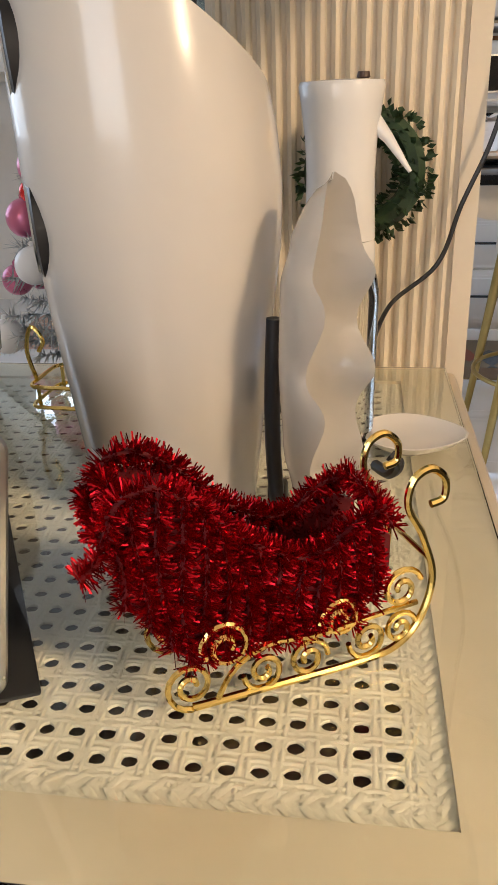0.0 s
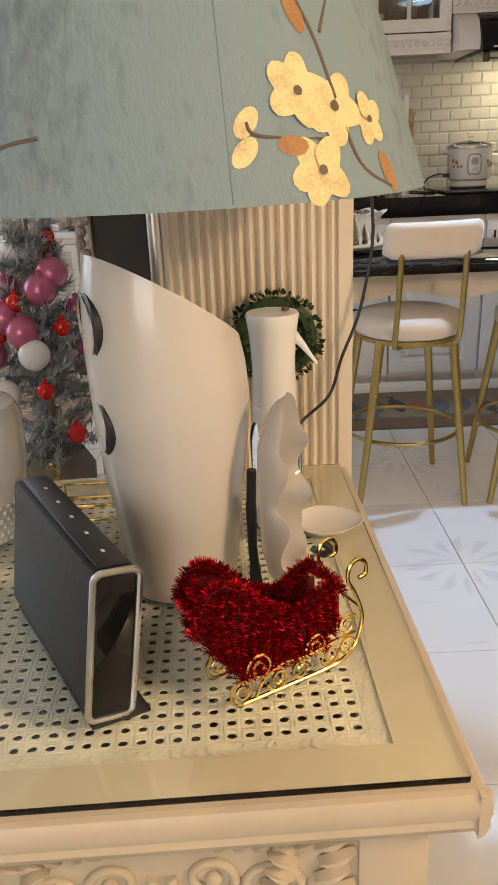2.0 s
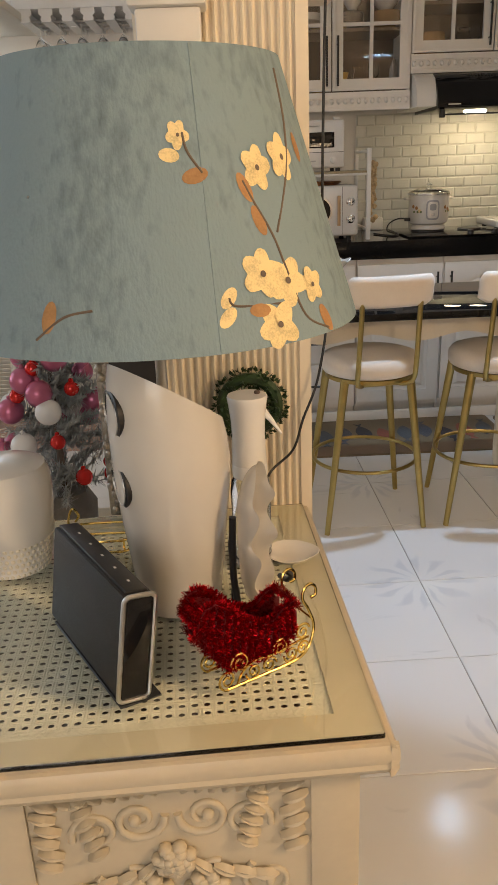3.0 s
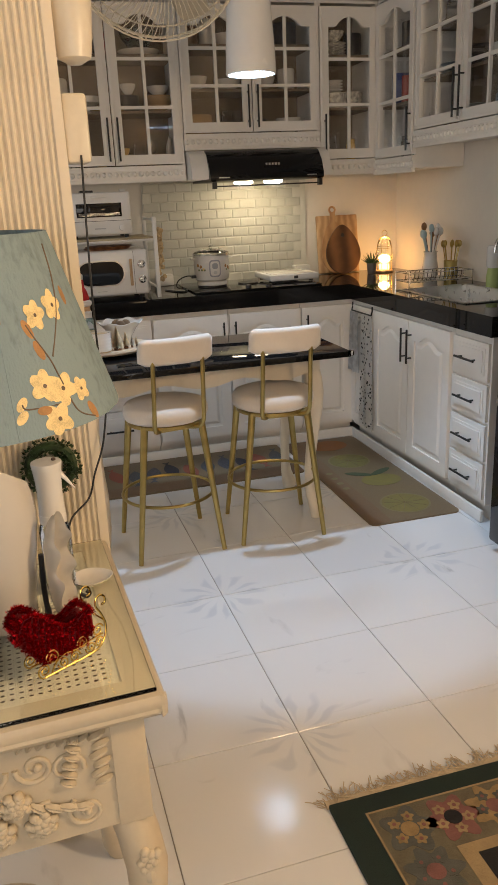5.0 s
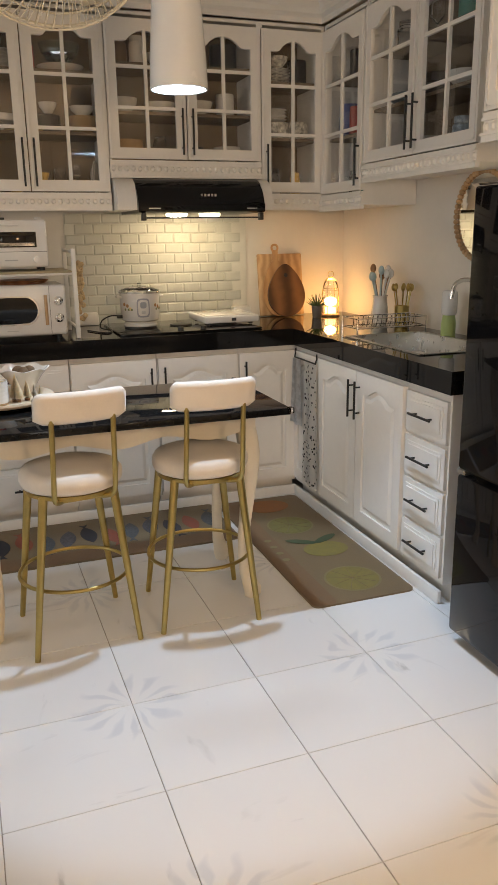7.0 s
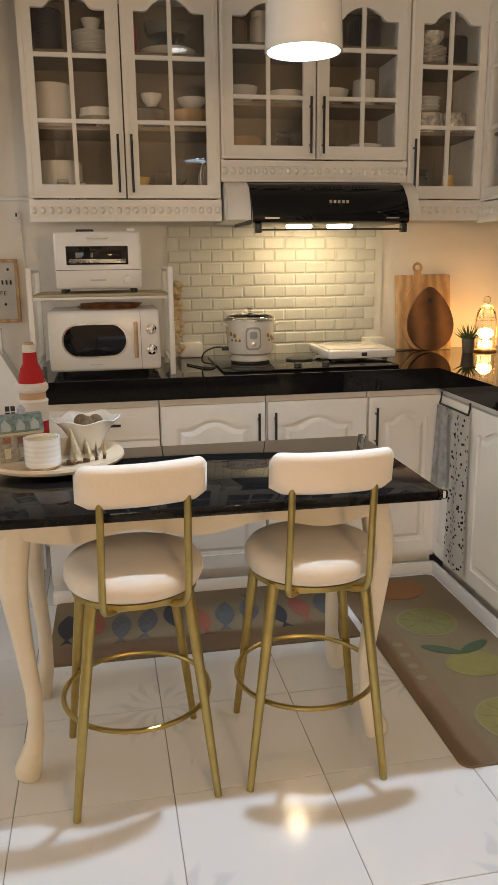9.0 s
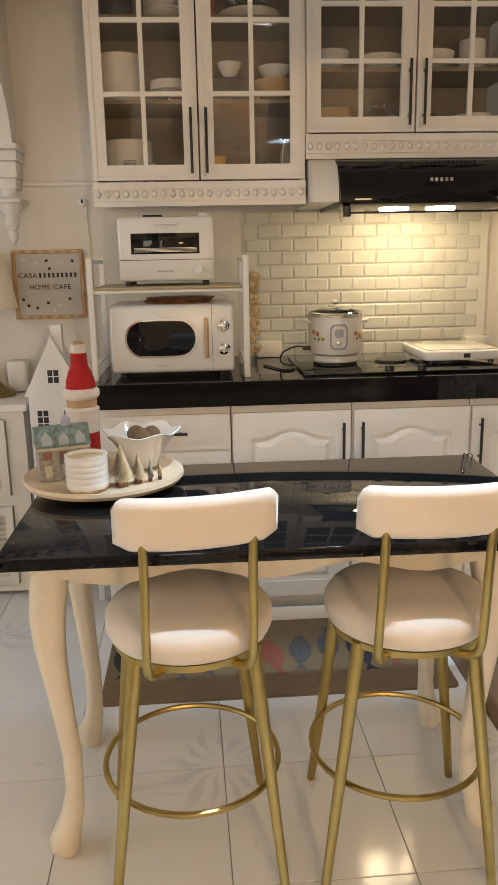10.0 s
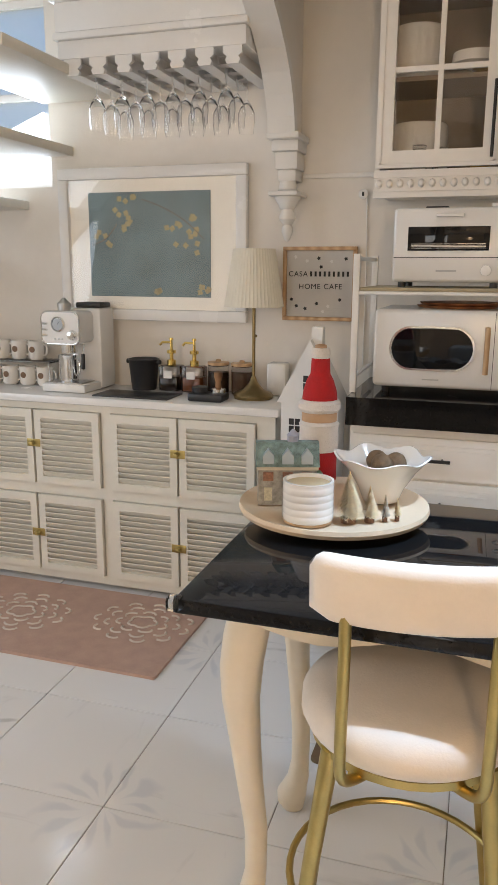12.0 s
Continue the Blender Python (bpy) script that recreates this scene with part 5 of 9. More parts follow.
# (place across the unit, level, kind, radius, height, surface, label, category, depth)
NORTH_LEFT = [
    (0.13, 2, "pot", 0.062, 0.17, DARK, "tall black tin canister on the top shelf", "canister", 0.5),
    (0.36, 2, "stack", 0.080, 0.095, PORC, "stack of white porcelain plates", "plates", 0.5),
    (0.36, 2.1, "bowl", 0.040, 0.045, PORC, "small white cup on the plates", "cup", 0.5),
    (0.555, 2, "pot", 0.030, 0.11, REDT, "red tin canister on a shelf", "canister", 0.36),
    (0.76, 2, "bowl", 0.115, 0.035, PORC, "wide white serving dish", "dish", 0.5),
    (0.76, 2.04, "bowl", 0.100, 0.095, SMOKE, "large greenish glass bowl in a dish", "bowl", 0.5),
    (0.13, 1, "pot", 0.085, 0.175, PORC, "large white ceramic canister on a shelf", "canister", 0.55),
    (0.37, 1, "glass", 0.085, 0.085, PORC, "white footed cake stand", "cake stand", 0.5),
    (0.42, 1, "bowl", 0.045, 0.022, BRASSY, "shallow brass dish on a shelf", "dish", 0.22),
    (0.58, 1, "bowl", 0.035, 0.025, BRASSY, "shallow brass dish on a shelf", "dish", 0.22),
    (0.64, 1, "pot", 0.072, 0.085, DARK, "dark lidded cooking pot", "pot", 0.45),
    (0.66, 1.095, "bowl", 0.045, 0.05, PORC, "white porcelain cup on the pot", "cup", 0.45),
    (0.88, 1, "bowl", 0.080, 0.085, STRAW, "round straw basket on a shelf", "basket", 0.5),
    (0.88, 1.09, "bowl", 0.062, 0.045, PORC, "white bowl resting in the basket", "bowl", 0.5),
    (0.15, 0, "pot", 0.092, 0.165, PORC, "pale lidded ceramic casserole", "casserole", 0.6),
    (0.17, 0, "jar", 0.026, 0.085, CLEAR, "clear glass storage jar", "jar", 0.2),
    (0.26, 0, "jar", 0.026, 0.075, CLEAR, "clear glass storage jar", "jar", 0.2),
    (0.42, 0, "bowl", 0.050, 0.060, YELLOW, "honey yellow scalloped bowl", "bowl", 0.3),
    (0.585, 0.05, "bowl", 0.040, 0.050, YELLOW, "honey yellow scalloped bowl", "bowl", 0.4),
    (0.70, 0, "jar", 0.032, 0.125, CLEAR, "clear glass carafe on a shelf", "carafe", 0.35),
    (0.80, 0, "glass", 0.032, 0.14, CLEAR, "clear stemmed glass in the cabinet", "glass", 0.4),
    (0.91, 0, "upright", 0.080, 0.020, PORC, "white porcelain plate stood on edge", "plate", 0.40),
    (0.935, 0, "upright", 0.080, 0.020, PORC, "white porcelain plate stood on edge", "plate", 0.60),
]
NORTH_HOOD = [
    (0.12, 2, "jar", 0.045, 0.13, AMBER, "brown patterned lidded jar", "jar", 0.4),
    (0.24, 2, "jar", 0.040, 0.14, PORC, "white porcelain jar on a shelf", "jar", 0.4),
    (0.40, 2, "bowl", 0.075, 0.07, PORC, "white porcelain serving bowl", "bowl", 0.5),
    (0.61, 2, "pot", 0.060, 0.105, STRIPE, "striped brown woven canister", "canister", 0.35),
    (0.82, 2, "pot", 0.070, 0.125, DARK, "dark lidded cooking pot", "pot", 0.5),
    (0.14, 1, "bowl", 0.072, 0.072, PORC, "white fluted porcelain bowl", "bowl", 0.4),
    (0.38, 1, "bowl", 0.080, 0.060, PORC, "white porcelain serving bowl", "bowl", 0.45),
    (0.62, 1, "bowl", 0.090, 0.070, PORC, "white porcelain serving bowl", "bowl", 0.45),
    (0.82, 1, "pot", 0.048, 0.115, PORC, "white ceramic canister on a shelf", "canister", 0.45),
    (0.15, 0, "pot", 0.085, 0.110, STRAW, "straw basket with a handle", "basket", 0.5),
    (0.36, 0, "jar", 0.034, 0.13, CLEAR, "clear glass carafe on a shelf", "carafe", 0.35),
    (0.43, 0, "glass", 0.030, 0.13, CLEAR, "clear stemmed glass in the cabinet", "glass", 0.35),
    (0.62, 0, "jar", 0.026, 0.085, DARK, "small dark figured jar", "jar", 0.35),
    (0.83, 0, "bowl", 0.075, 0.085, PORC, "white porcelain serving bowl", "bowl", 0.45),
]
NORTH_CORNER = [
    (0.40, 2, "stack", 0.072, 0.075, LATTICE, "stack of lattice-painted bowls", "bowls", 0.4),
    (0.40, 2.08, "bowl", 0.060, 0.055, LATTICE, "lattice-painted enamel bowl on the stack", "bowl", 0.4),
    (0.76, 2, "pot", 0.052, 0.13, DARK, "dark lidded cooking pot", "pot", 0.5),
    (0.38, 1, "pot", 0.078, 0.085, LATTICE, "white enamel tin with a dark lattice", "canister", 0.4),
    (0.38, 1.09, "stack", 0.062, 0.065, PORC, "stack of white porcelain cups", "cups", 0.4),
    (0.76, 1, "pot", 0.062, 0.095, LATTICE, "white enamel tin with a dark lattice", "canister", 0.5),
    (0.30, 0, "jar", 0.045, 0.14, CLEAR, "glass coffee press with a white frame", "coffee press", 0.35),
    (0.30, 0, "bowl", 0.050, 0.030, PORC, "white stand of the coffee press", "stand", 0.55),
    (0.68, 0, "jar", 0.028, 0.12, YELLOW, "yellow oil bottle on a shelf", "bottle", 0.35),
]
EAST_CORNER = [
    (0.30, 2, "pot", 0.060, 0.14, DARK, "dark lidded cooking pot", "pot", 0.5),
    (0.70, 2, "jar", 0.050, 0.13, CLEAR, "clear glass storage jar", "jar", 0.45),
    (0.27, 1, "pot", 0.050, 0.16, BLUEB, "blue cloth covered canister", "canister", 0.3),
    (0.42, 1, "pot", 0.030, 0.14, REDT, "red tin canister on a shelf", "canister", 0.3),
    (0.72, 1, "stack", 0.070, 0.08, BLUEG, "stack of patterned bowls", "bowls", 0.45),
    (0.35, 0, "jar", 0.040, 0.12, CLEAR, "clear glass storage jar", "jar", 0.4),
    (0.70, 0, "pot", 0.040, 0.13, TEAL, "teal plastic tumbler on a shelf", "tumbler", 0.35),
]
for (t_, P, levels), (u0, u1), depth, stock in ((U1, (0.455, 1.2285), 0.325, NORTH_LEFT), (U2, (1.2295, 2.0335), 0.325, NORTH_HOOD), (U3, (2.0345, 2.398), 0.325, NORTH_CORNER), (U4, (-3.765, -3.285), 0.295, EAST_CORNER)):
    for f_, lvl, kind_, r_, h_, m_, lb, cat, back in stock:
        z = levels[int(lvl)] + (lvl - int(lvl)) * 1.0
        crock(kind_, P(u0 + f_ * (u1 - u0), z, -depth * back), r_, h_, m_, lb, cat)
rnd = random.Random(17)
order = [5, 1, 7, 3, 8, 4, 0, 7, 3, 6, 10, 2]
ci = 0
for (t_, P, levels), (u0, u1), depth in ((U5, (-3.275, -2.36), 0.295), (U6, (-1.90, -1.10), 0.6)):
    n_ = int((u1 - u0) / 0.19)
    for z in levels:
        for k in range(n_):
            c = CHOICES[order[ci % len(order)]]
            ci += 1
            u_ = u0 + (k + 0.5) * (u1 - u0) / n_ + rnd.uniform(-0.01, 0.01)
            p = P(u_, z, -depth * 0.52)
            crock(c[0], p, min(c[1], (u1 - u0) / n_ * 0.46), c[2], c[3], c[4], c[5])

# ---- console table ----
GT = 0.7455  # top of the glass
ct = thing("console_table", con(-0.25, 0.28), "cream carved console table with cane top under glass", "console table", turn=2.7)
U0 = -0.62
IVORY = mat("ivory_aged_paint", (0.59, 0.505, 0.365), 0.36, var=0.08, scale=10, bump=0.1)


def cpart(name, bm, material, parent=None, label="", smooth=True):
    """A part given in the console's own frame."""
    bm.transform(CON)
    return part(name, bm, material, parent if parent is not None else ct, label, smooth=smooth)


bm = B()
CU0, CU1, CV0, CV1 = U0 + 0.05, -0.044, 0.040, 0.515
for u0, u1, v0, v1 in ((U0, 0.003, -0.002, CV0), (U0, 0.003, CV1, 0.555), (U0, CU0, CV0, CV1), (CU1, 0.003, CV0, CV1)):
    box(bm, u0, u1, v0, v1, 0.706, 0.7375)
box(bm, CU0, CU1, CV0, CV1, 0.706, 0.712)
cpart("top_frame", bm, IVORY, smooth=False)
bm = B()
edge = [(0.0, 0.7374), (0.005, 0.7365), (0.0085, 0.731), (0.009, 0.722), (0.006, 0.715), (0.0075, 0.710), (0.004, 0.703), (0.0, 0.701)]
prism(bm, edge, lambda q, z, w: (U0 + w, -0.0022 - q, z), 0.632)
prism(bm, edge, lambda q, z, w: (0.0032 + q, -0.011 + w, z), 0.565)
cpart("edge_moulding", bm, IVORY)
GLASSY = cpart("glass_top", box(B(), U0, 0.0, 0.0, 0.548, 0.7386, GT, 0.002), TOPGLASS, label="clear glass sheet with a green edge", smooth=False)
GLASSY.visible_shadow = False
# woven cane: pairs of strands both ways, crossed by diagonals
CANE = mat("bleached_cane", (0.74, 0.68, 0.55), 0.42, var=0.16, scale=30, bump=0.2, bump_scale=300)
PITCH = 0.0132
WU, WV = CU1 - CU0, CV1 - CV0
nu, nv = int((WU - 0.030) / PITCH), int((WV - 0.030) / PITCH)
PU, PV = (WU - 0.030) / nu, (WV - 0.030) / nv
rnd = random.Random(4)
verts, faces = [], []
# open weave: every mesh is an eight-sided hole between crossing strands
for i in range(nu):
    for j in range(nv):
        cu, cv = CU0 + 0.015 + (i + 0.5) * PU, CV0 + 0.015 + (j + 0.5) * PV
        o = len(verts)
        for k in range(8):
            a = math.pi * k / 4
            m_ = max(abs(math.cos(a)), abs(math.sin(a)))
            r_ = 0.0035 * rnd.uniform(0.84, 1.08)
            verts.append((cu + PU / 2 * math.cos(a) / m_, cv + PV / 2 * math.sin(a) / m_, 0.7346 + 0.0005 * math.cos(4 * a)))
            verts.append((cu + r_ * 1.25 * math.cos(a), cv + r_ * 1.05 * math.sin(a), 0.7350))
            verts.append((cu + r_ * 1.12 * math.cos(a), cv + r_ * 0.95 * math.sin(a), 0.7346))
            verts.append((cu + r_ * 1.12 * math.cos(a), cv + r_ * 0.95 * math.sin(a), 0.7336))
        for k in range(8):
            p, q = o + 4 * k, o + 4 * ((k + 1) % 8)
            for h in range(3):
                faces.append((p + h, q + h, q + h + 1, p + h + 1))
me = bpy.data.meshes.new("cane_tmp")
me.from_pydata(verts, [], faces)
bm = B()
bm.from_mesh(me)
bpy.data.meshes.remove(me)
# flat strands laid both ways between the holes
for n_, p0, p_, lo, hi, axis in ((nu, CU0 + 0.015, PU, CV0 + 0.01, CV1 - 0.01, 0), (nv, CV0 + 0.015, PV, CU0 + 0.01, CU1 - 0.01, 1)):
    for i in range(n_ + 1):
        for off in (-0.0017, 0.0017):
            c0, steps = p0 + i * p_ + off, int((hi - lo) / 0.0066)
            row = None
            for k in range(steps + 1):
                q, zz = lo + (hi - lo) * k / steps, 0.7352 + 0.00045 * math.cos(math.pi * (k + i + axis))
                c1 = c0 + rnd.uniform(-0.0002, 0.0002)
                pts = [(c1 - 0.0012, q, zz - 0.0005), (c1 - 0.0005, q, zz), (c1 + 0.0005, q, zz), (c1 + 0.0012, q, zz - 0.0005)]
                new_row = [bm.verts.new(v if axis == 0 else (v[1], v[0], v[2])) for v in pts]
                if row:
                    for m_ in range(3):
                        bm.faces.new((row[m_], row[m_ + 1], new_row[m_ + 1], new_row[m_]))
                row = new_row
tagged(cpart("cane_webbing", bm, CANE, label="bleached open-weave cane panel"), kind="stuff")
# plaited border of the cane on its own ground
bm = B()
for u0, u1, v0, v1 in ((CU0, CU1, CV0, CV0 + 0.0155), (CU0, CU1, CV1 - 0.0155, CV1), (CU0, CU0 + 0.0155, CV0 + 0.0155, CV1 - 0.0155), (CU1 - 0.0155, CU1, CV0 + 0.0155, CV1 - 0.0155)):
    box(bm, u0, u1, v0, v1, 0.7325, 0.7347)
random.seed(3)
for side in range(4):
    L = WU if side in (0, 2) else WV
    for k in range(int(L / 0.0085)):
        q = (k + 0.5) * 0.0085
        for row in (0, 1):
            c = 0.004 + row * 0.007
            x, y = {0: (CU0 + q, CV0 + c), 1: (CU1 - c, CV0 + q), 2: (CU0 + q, CV1 - c), 3: (CU0 + c, CV0 + q)}[side]
            a = (0.75 if row else -0.75) + random.uniform(-0.2, 0.2) + (math.pi / 2 if side in (1, 3) else 0)
            d = Vector((math.cos(a), math.sin(a), 0)) * 0.0052
            s = Vector((-math.sin(a), math.cos(a), 0)) * 0.0018
            p = Vector((x, y, 0.7350 + random.uniform(-0.0002, 0.0003)))
            vs = [bm.verts.new(v) for v in (p - d - s, p + d - s, p + d + s, p - d + s)]
            vt = [bm.verts.new(v + Vector((0, 0, 0.0006))) for v in (p - d * 0.8, p + d * 0.8)]
            bm.faces.new((vs[0], vs[1], vt[1], vt[0]))
            bm.faces.new((vs[3], vt[0], vt[1], vs[2]))
tagged(cpart("cane_border", bm, CANE), kind="stuff")
# dark sheet added over the ivory floor, its colour standing for shade in the holes
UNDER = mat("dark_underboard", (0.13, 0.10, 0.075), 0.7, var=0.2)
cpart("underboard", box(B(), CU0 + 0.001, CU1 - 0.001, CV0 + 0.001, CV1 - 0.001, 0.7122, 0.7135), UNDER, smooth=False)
# apron boxes and carved panel
bm = box(B(), U0 + 0.03, -0.022, 0.022, 0.50, 0.505, 0.7005)
cpart("apron", bm, IVORY, smooth=False)
bm = box(B(), -0.072, -0.0205, 0.018, 0.0218, 0.504, 0.7003, 0.001)
cpart("corner_block", bm, IVORY)
cpart("corner_block", box(B(), -0.405, -0.362, 0.018, 0.0218, 0.504, 0.7003, 0.001), IVORY)
CX = -0.217


def scroll(cx, cz, r0, turns, start, mirror, thick=0.006, out=0.0212):
    pts = []
    n = int(14 * turns)
    for k in range(n + 1):
        a = start + 2 * math.pi * turns * k / n
        r = r0 * (1 - 0.86 * k / n)
        pts.append((CX + mirror * (cx + r * math.cos(a)), out, cz + r * math.sin(a)))
    bm = tube(B(), pts, thick * 0.72, 10, taper=lambda s: 1.0 - 0.4 * s)
    ball(bm, pts[-1], thick * 1.05, 10, 7)
    cpart("carved_scroll", bm, IVORY)


def leaf(cx, cz, ang, ln, wd, mirror):
    """A pointed carved leaf standing proud of the panel."""
    n = 7
    prev = None
    bm = B()
    for k in range(n + 1):
        s = k / n
        w = wd * math.sin(math.pi * min(0.98, 0.08 + 0.9 * s)) ** 0.8
        p = Vector((cx + ln * s * math.cos(ang), 0, cz + ln * s * math.sin(ang)))
        q = Vector((-math.sin(ang), 0, math.cos(ang))) * w
        row = []
        for e, o in ((-1, 0.0215), (-0.4, 0.0145), (0, 0.0165), (0.4, 0.0145), (1, 0.0215)):
            v = p + q * e
            row.append(bm.verts.new((CX + mirror * v.x, o - 0.004 * math.sin(math.pi * s), v.z)))
        if prev:
            for i in range(4):
                bm.faces.new((prev[i], prev[i + 1], row[i + 1], row[i]))
        prev = row
    cpart("carved_leaf", bm, IVORY)


for mir in (-1, 1):
    scroll(0.034, 0.645, 0.028, 1.5, math.pi * 0.95, mir, 0.0065)
    scroll(0.078, 0.632, 0.026, 1.4, -0.3, mir, 0.006)
    scroll(0.100, 0.548, 0.030, 1.4, 2.2, mir, 0.006)
    scroll(0.040, 0.560, 0.022, 1.3, 1.2, mir, 0.005)
    for k in range(6):
        leaf(0.112 + 0.004 * (k % 2), 0.672 - 0.016 * k, 0.35, 0.028, 0.006, mir)
        leaf(0.103 - 0.003 * k, 0.672 - 0.014 * k, 2.7, 0.024, 0.0055, mir)
    for k in range(7):
        leaf(0.012 + 0.014 * k, 0.680 - 0.001 * k, 0.9 - 0.08 * k, 0.020, 0.005, mir)
    for k in range(4):
        leaf(0.02 + 0.02 * k, 0.585 - 0.008 * k, -0.7 + 0.2 * k, 0.03, 0.007, mir)
for cx, cz, R in ((0.0, 0.592, 0.021), (-0.030, 0.548, 0.024), (0.032, 0.548, 0.022)):
    bm = B()
    for ring, n in ((1.0, 7), (0.66, 6), (0.33, 4)):
        for k in range(n):
            a = 2 * math.pi * k / n + ring * 3
            x, z = CX + cx + R * ring * 0.8 * math.cos(a), cz + R * ring * 0.8 * math.sin(a)
            lathe_p = Vector((x, 0.0165 - 0.006 * (1 - ring), z))
            ball(bm, lathe_p, R * 0.40, 8, 6, squash=0.8)
    cpart("carved_rose", bm, IVORY)
for u_, v_ in ((-0.05, 0.05), (-0.05, 0.47), (-0.57, 0.05), (-0.57, 0.47)):
    bm = B()
    prev = None
    sx, sy = (1 if u_ > -0.3 else -1), (-1 if v_ < 0.2 else 1)
    for z, o, h in ((0.5045, -0.004, 0.034), (0.46, 0.006, 0.034), (0.40, 0.014, 0.034), (0.32, 0.012, 0.030), (0.22, 0.0, 0.024), (0.12, -0.012, 0.021), (0.05, -0.006, 0.024), (0.02, 0.004, 0.03), (0.001, 0.006, 0.026)):
        ring = [bm.verts.new((u_ + sx * o + h * math.cos(2 * math.pi * k / 12), v_ + sy * o + h * math.sin(2 * math.pi * k / 12), z)) for k in range(12)]
        if prev:
            for k in range(12):
                bm.faces.new((prev[k], prev[(k + 1) % 12], ring[(k + 1) % 12], ring[k]))
        else:
            bm.faces.new(ring)
        prev = ring
    bm.faces.new(prev[::-1])
    leg = cpart("leg", bm, IVORY)
    if sx > 0 and sy < 0:
        bm = B()
        for k in range(9):
            a = 2.4 * k
            r = 0.006 + 0.0018 * k
            ball(bm, (u_ + 0.012 + r * math.cos(a) * 0.8, v_ - 0.040, 0.432 + r * math.sin(a)), 0.0085, 8, 6)
        for k in range(5):
            ball(bm, (u_ + 0.014 - 0.003 * k, v_ - 0.040 + 0.004 * k, 0.40 - 0.025 * k), 0.010 - 0.001 * k, 8, 6, squash=1.6)
        cpart("carved_rose", bm, IVORY, leg)

# ---- table lamp with flowered shade ----
LX, LY, SZ0, SZ1, SR0, SR1 = 0.175, 0.58, 1.093, 1.362, 0.234, 0.15
FABRIC = mat("blue_green_mottled_fabric", (0.175, 0.24, 0.27), 0.8, var=0.5, scale=9, fine=0.6, bump=0.3, bump_scale=240, stretch=(1.3, 1.3, 0.5))
TWIG = mat("brown_twig", (0.16, 0.12, 0.09), 0.8, var=0.2)
tl = thing("table_lamp", (LX, LY, GT), "table lamp with blue flowered fabric shade and metal pole", "table lamp")
SHSEG = 72
bm = B()
lathe(bm, [(SR0, SZ0), (SR0 - 0.001, SZ0 + 0.004), (SR1 + 0.001, SZ1 - 0.003), (SR1, SZ1), (SR1 - 0.004, SZ1), (SR0 - 0.006, SZ0 + 0.004), (SR0 - 0.006, SZ0), (SR0, SZ0)], (LX, LY, 0), SHSEG, cap=False)
shade = part("shade", bm, FABRIC, tl, "blue-green mottled fabric shade")


def on_shade(deg, z, off=0.0015):
    a = radians(deg)
    r = SR0 + (SR1 - SR0) * (z - SZ0) / (SZ1 - SZ0) + off
    return Vector((LX + r * math.cos(a), LY + r * math.sin(a), z))


def shade_patch(bm, deg, z, ru, rv, turn=0.0, n=14, wob=0.0, off=0.0016):
    """A petal or leaf lying on the shade: ru along it, rv across."""
    c = bm.verts.new(on_shade(deg, z, off + 0.0003))
    ring = []
    for k in range(n):
        a = 2 * math.pi * k / n
        x, y = ru * math.cos(a), rv * math.sin(a) * (1 + wob * math.cos(3 * a))
        x, y = x * math.cos(turn) - y * math.sin(turn), x * math.sin(turn) + y * math.cos(turn)
        ring.append(bm.verts.new(on_shade(deg + math.degrees(x / 0.21), z + y, off)))
    for k in range(n):
        bm.faces.new((c, ring[k], ring[(k + 1) % n]))


def blossom(deg, z, r, seed):
    rnd = random.Random(seed)
    bm = B()
    for k in range(5):
        a = 2 * math.pi * k / 5 + rnd.uniform(-0.25, 0.25) + seed
        shade_patch(bm, deg + math.degrees(0.60 * r * math.cos(a) / 0.21), z + 0.60 * r * math.sin(a), r * 0.60, r * 0.50, a, wob=0.1, off=0.0005 + 0.0003 * k)
    fl = part("flower", bm, CREAMP, shade)
    bm = B()
    shade_patch(bm, deg, z, r * 0.16, r * 0.16, off=0.0024)
    part("flower_centre", bm, TWIG, fl)


def shade_leaf(deg, z, ln, wd, turn, m):
    bm = B()
    shade_patch(bm, deg, z, ln, wd, turn, off=0.0007)
    part("leaf", bm, m, shade)


def shade_twig(pts, r=0.0013):
    q = [on_shade(d, z, 0.0002) for d, z in pts]
    part("twig", tube(B(), smooth_path(q, 6), r, 6), TWIG, shade)


for k, (d, z, r) in enumerate(((-56.7, 1.159, 0.026), (-49.1, 1.150, 0.028), (-54.6, 1.112, 0.026), (-40.0, 1.142, 0.020), (-51.0, 1.253, 0.024), (-39.0, 1.262, 0.026), (-75.0, 1.283, 0.015))):
    blossom(d, z, r * 0.74, k)
for d, z, m_ in ((-67.2, 1.141, CREAMP), (-68.1, 1.124, CREAMP), (-78.1, 1.266, CREAMP), (-59.3, 1.127, BROWNP)):
    shade_leaf(d, z, 0.011, 0.0062, 0.2 + 0.7 * math.sin(d), m_)
for d, z, a in ((-54.1, 1.206, 1.9), (-56.6, 1.236, 2.0), (-27.0, 1.271, 1.6), (-37.3, 1.108, 1.9), (-71.3, 1.248, 0.2), (-110.9, 1.131, 1.4)):
    shade_leaf(d, z, 0.0145, 0.0068, a, BROWNP)
shade_twig([(-37.3, 1.098), (-45.2, 1.115), (-48.2, 1.158), (-50.4, 1.192), (-55.0, 1.226), (-57.0, 1.242)])
shade_twig([(-48.5, 1.194), (-37.9, 1.248), (-30.4, 1.296), (-26.0, 1.345)])
shade_twig([(-69.1, 1.250), (-72.7, 1.269), (-73.5, 1.285)])
shade_twig([(-114.1, 1.111), (-107.2, 1.131), (-99.9, 1.137)])
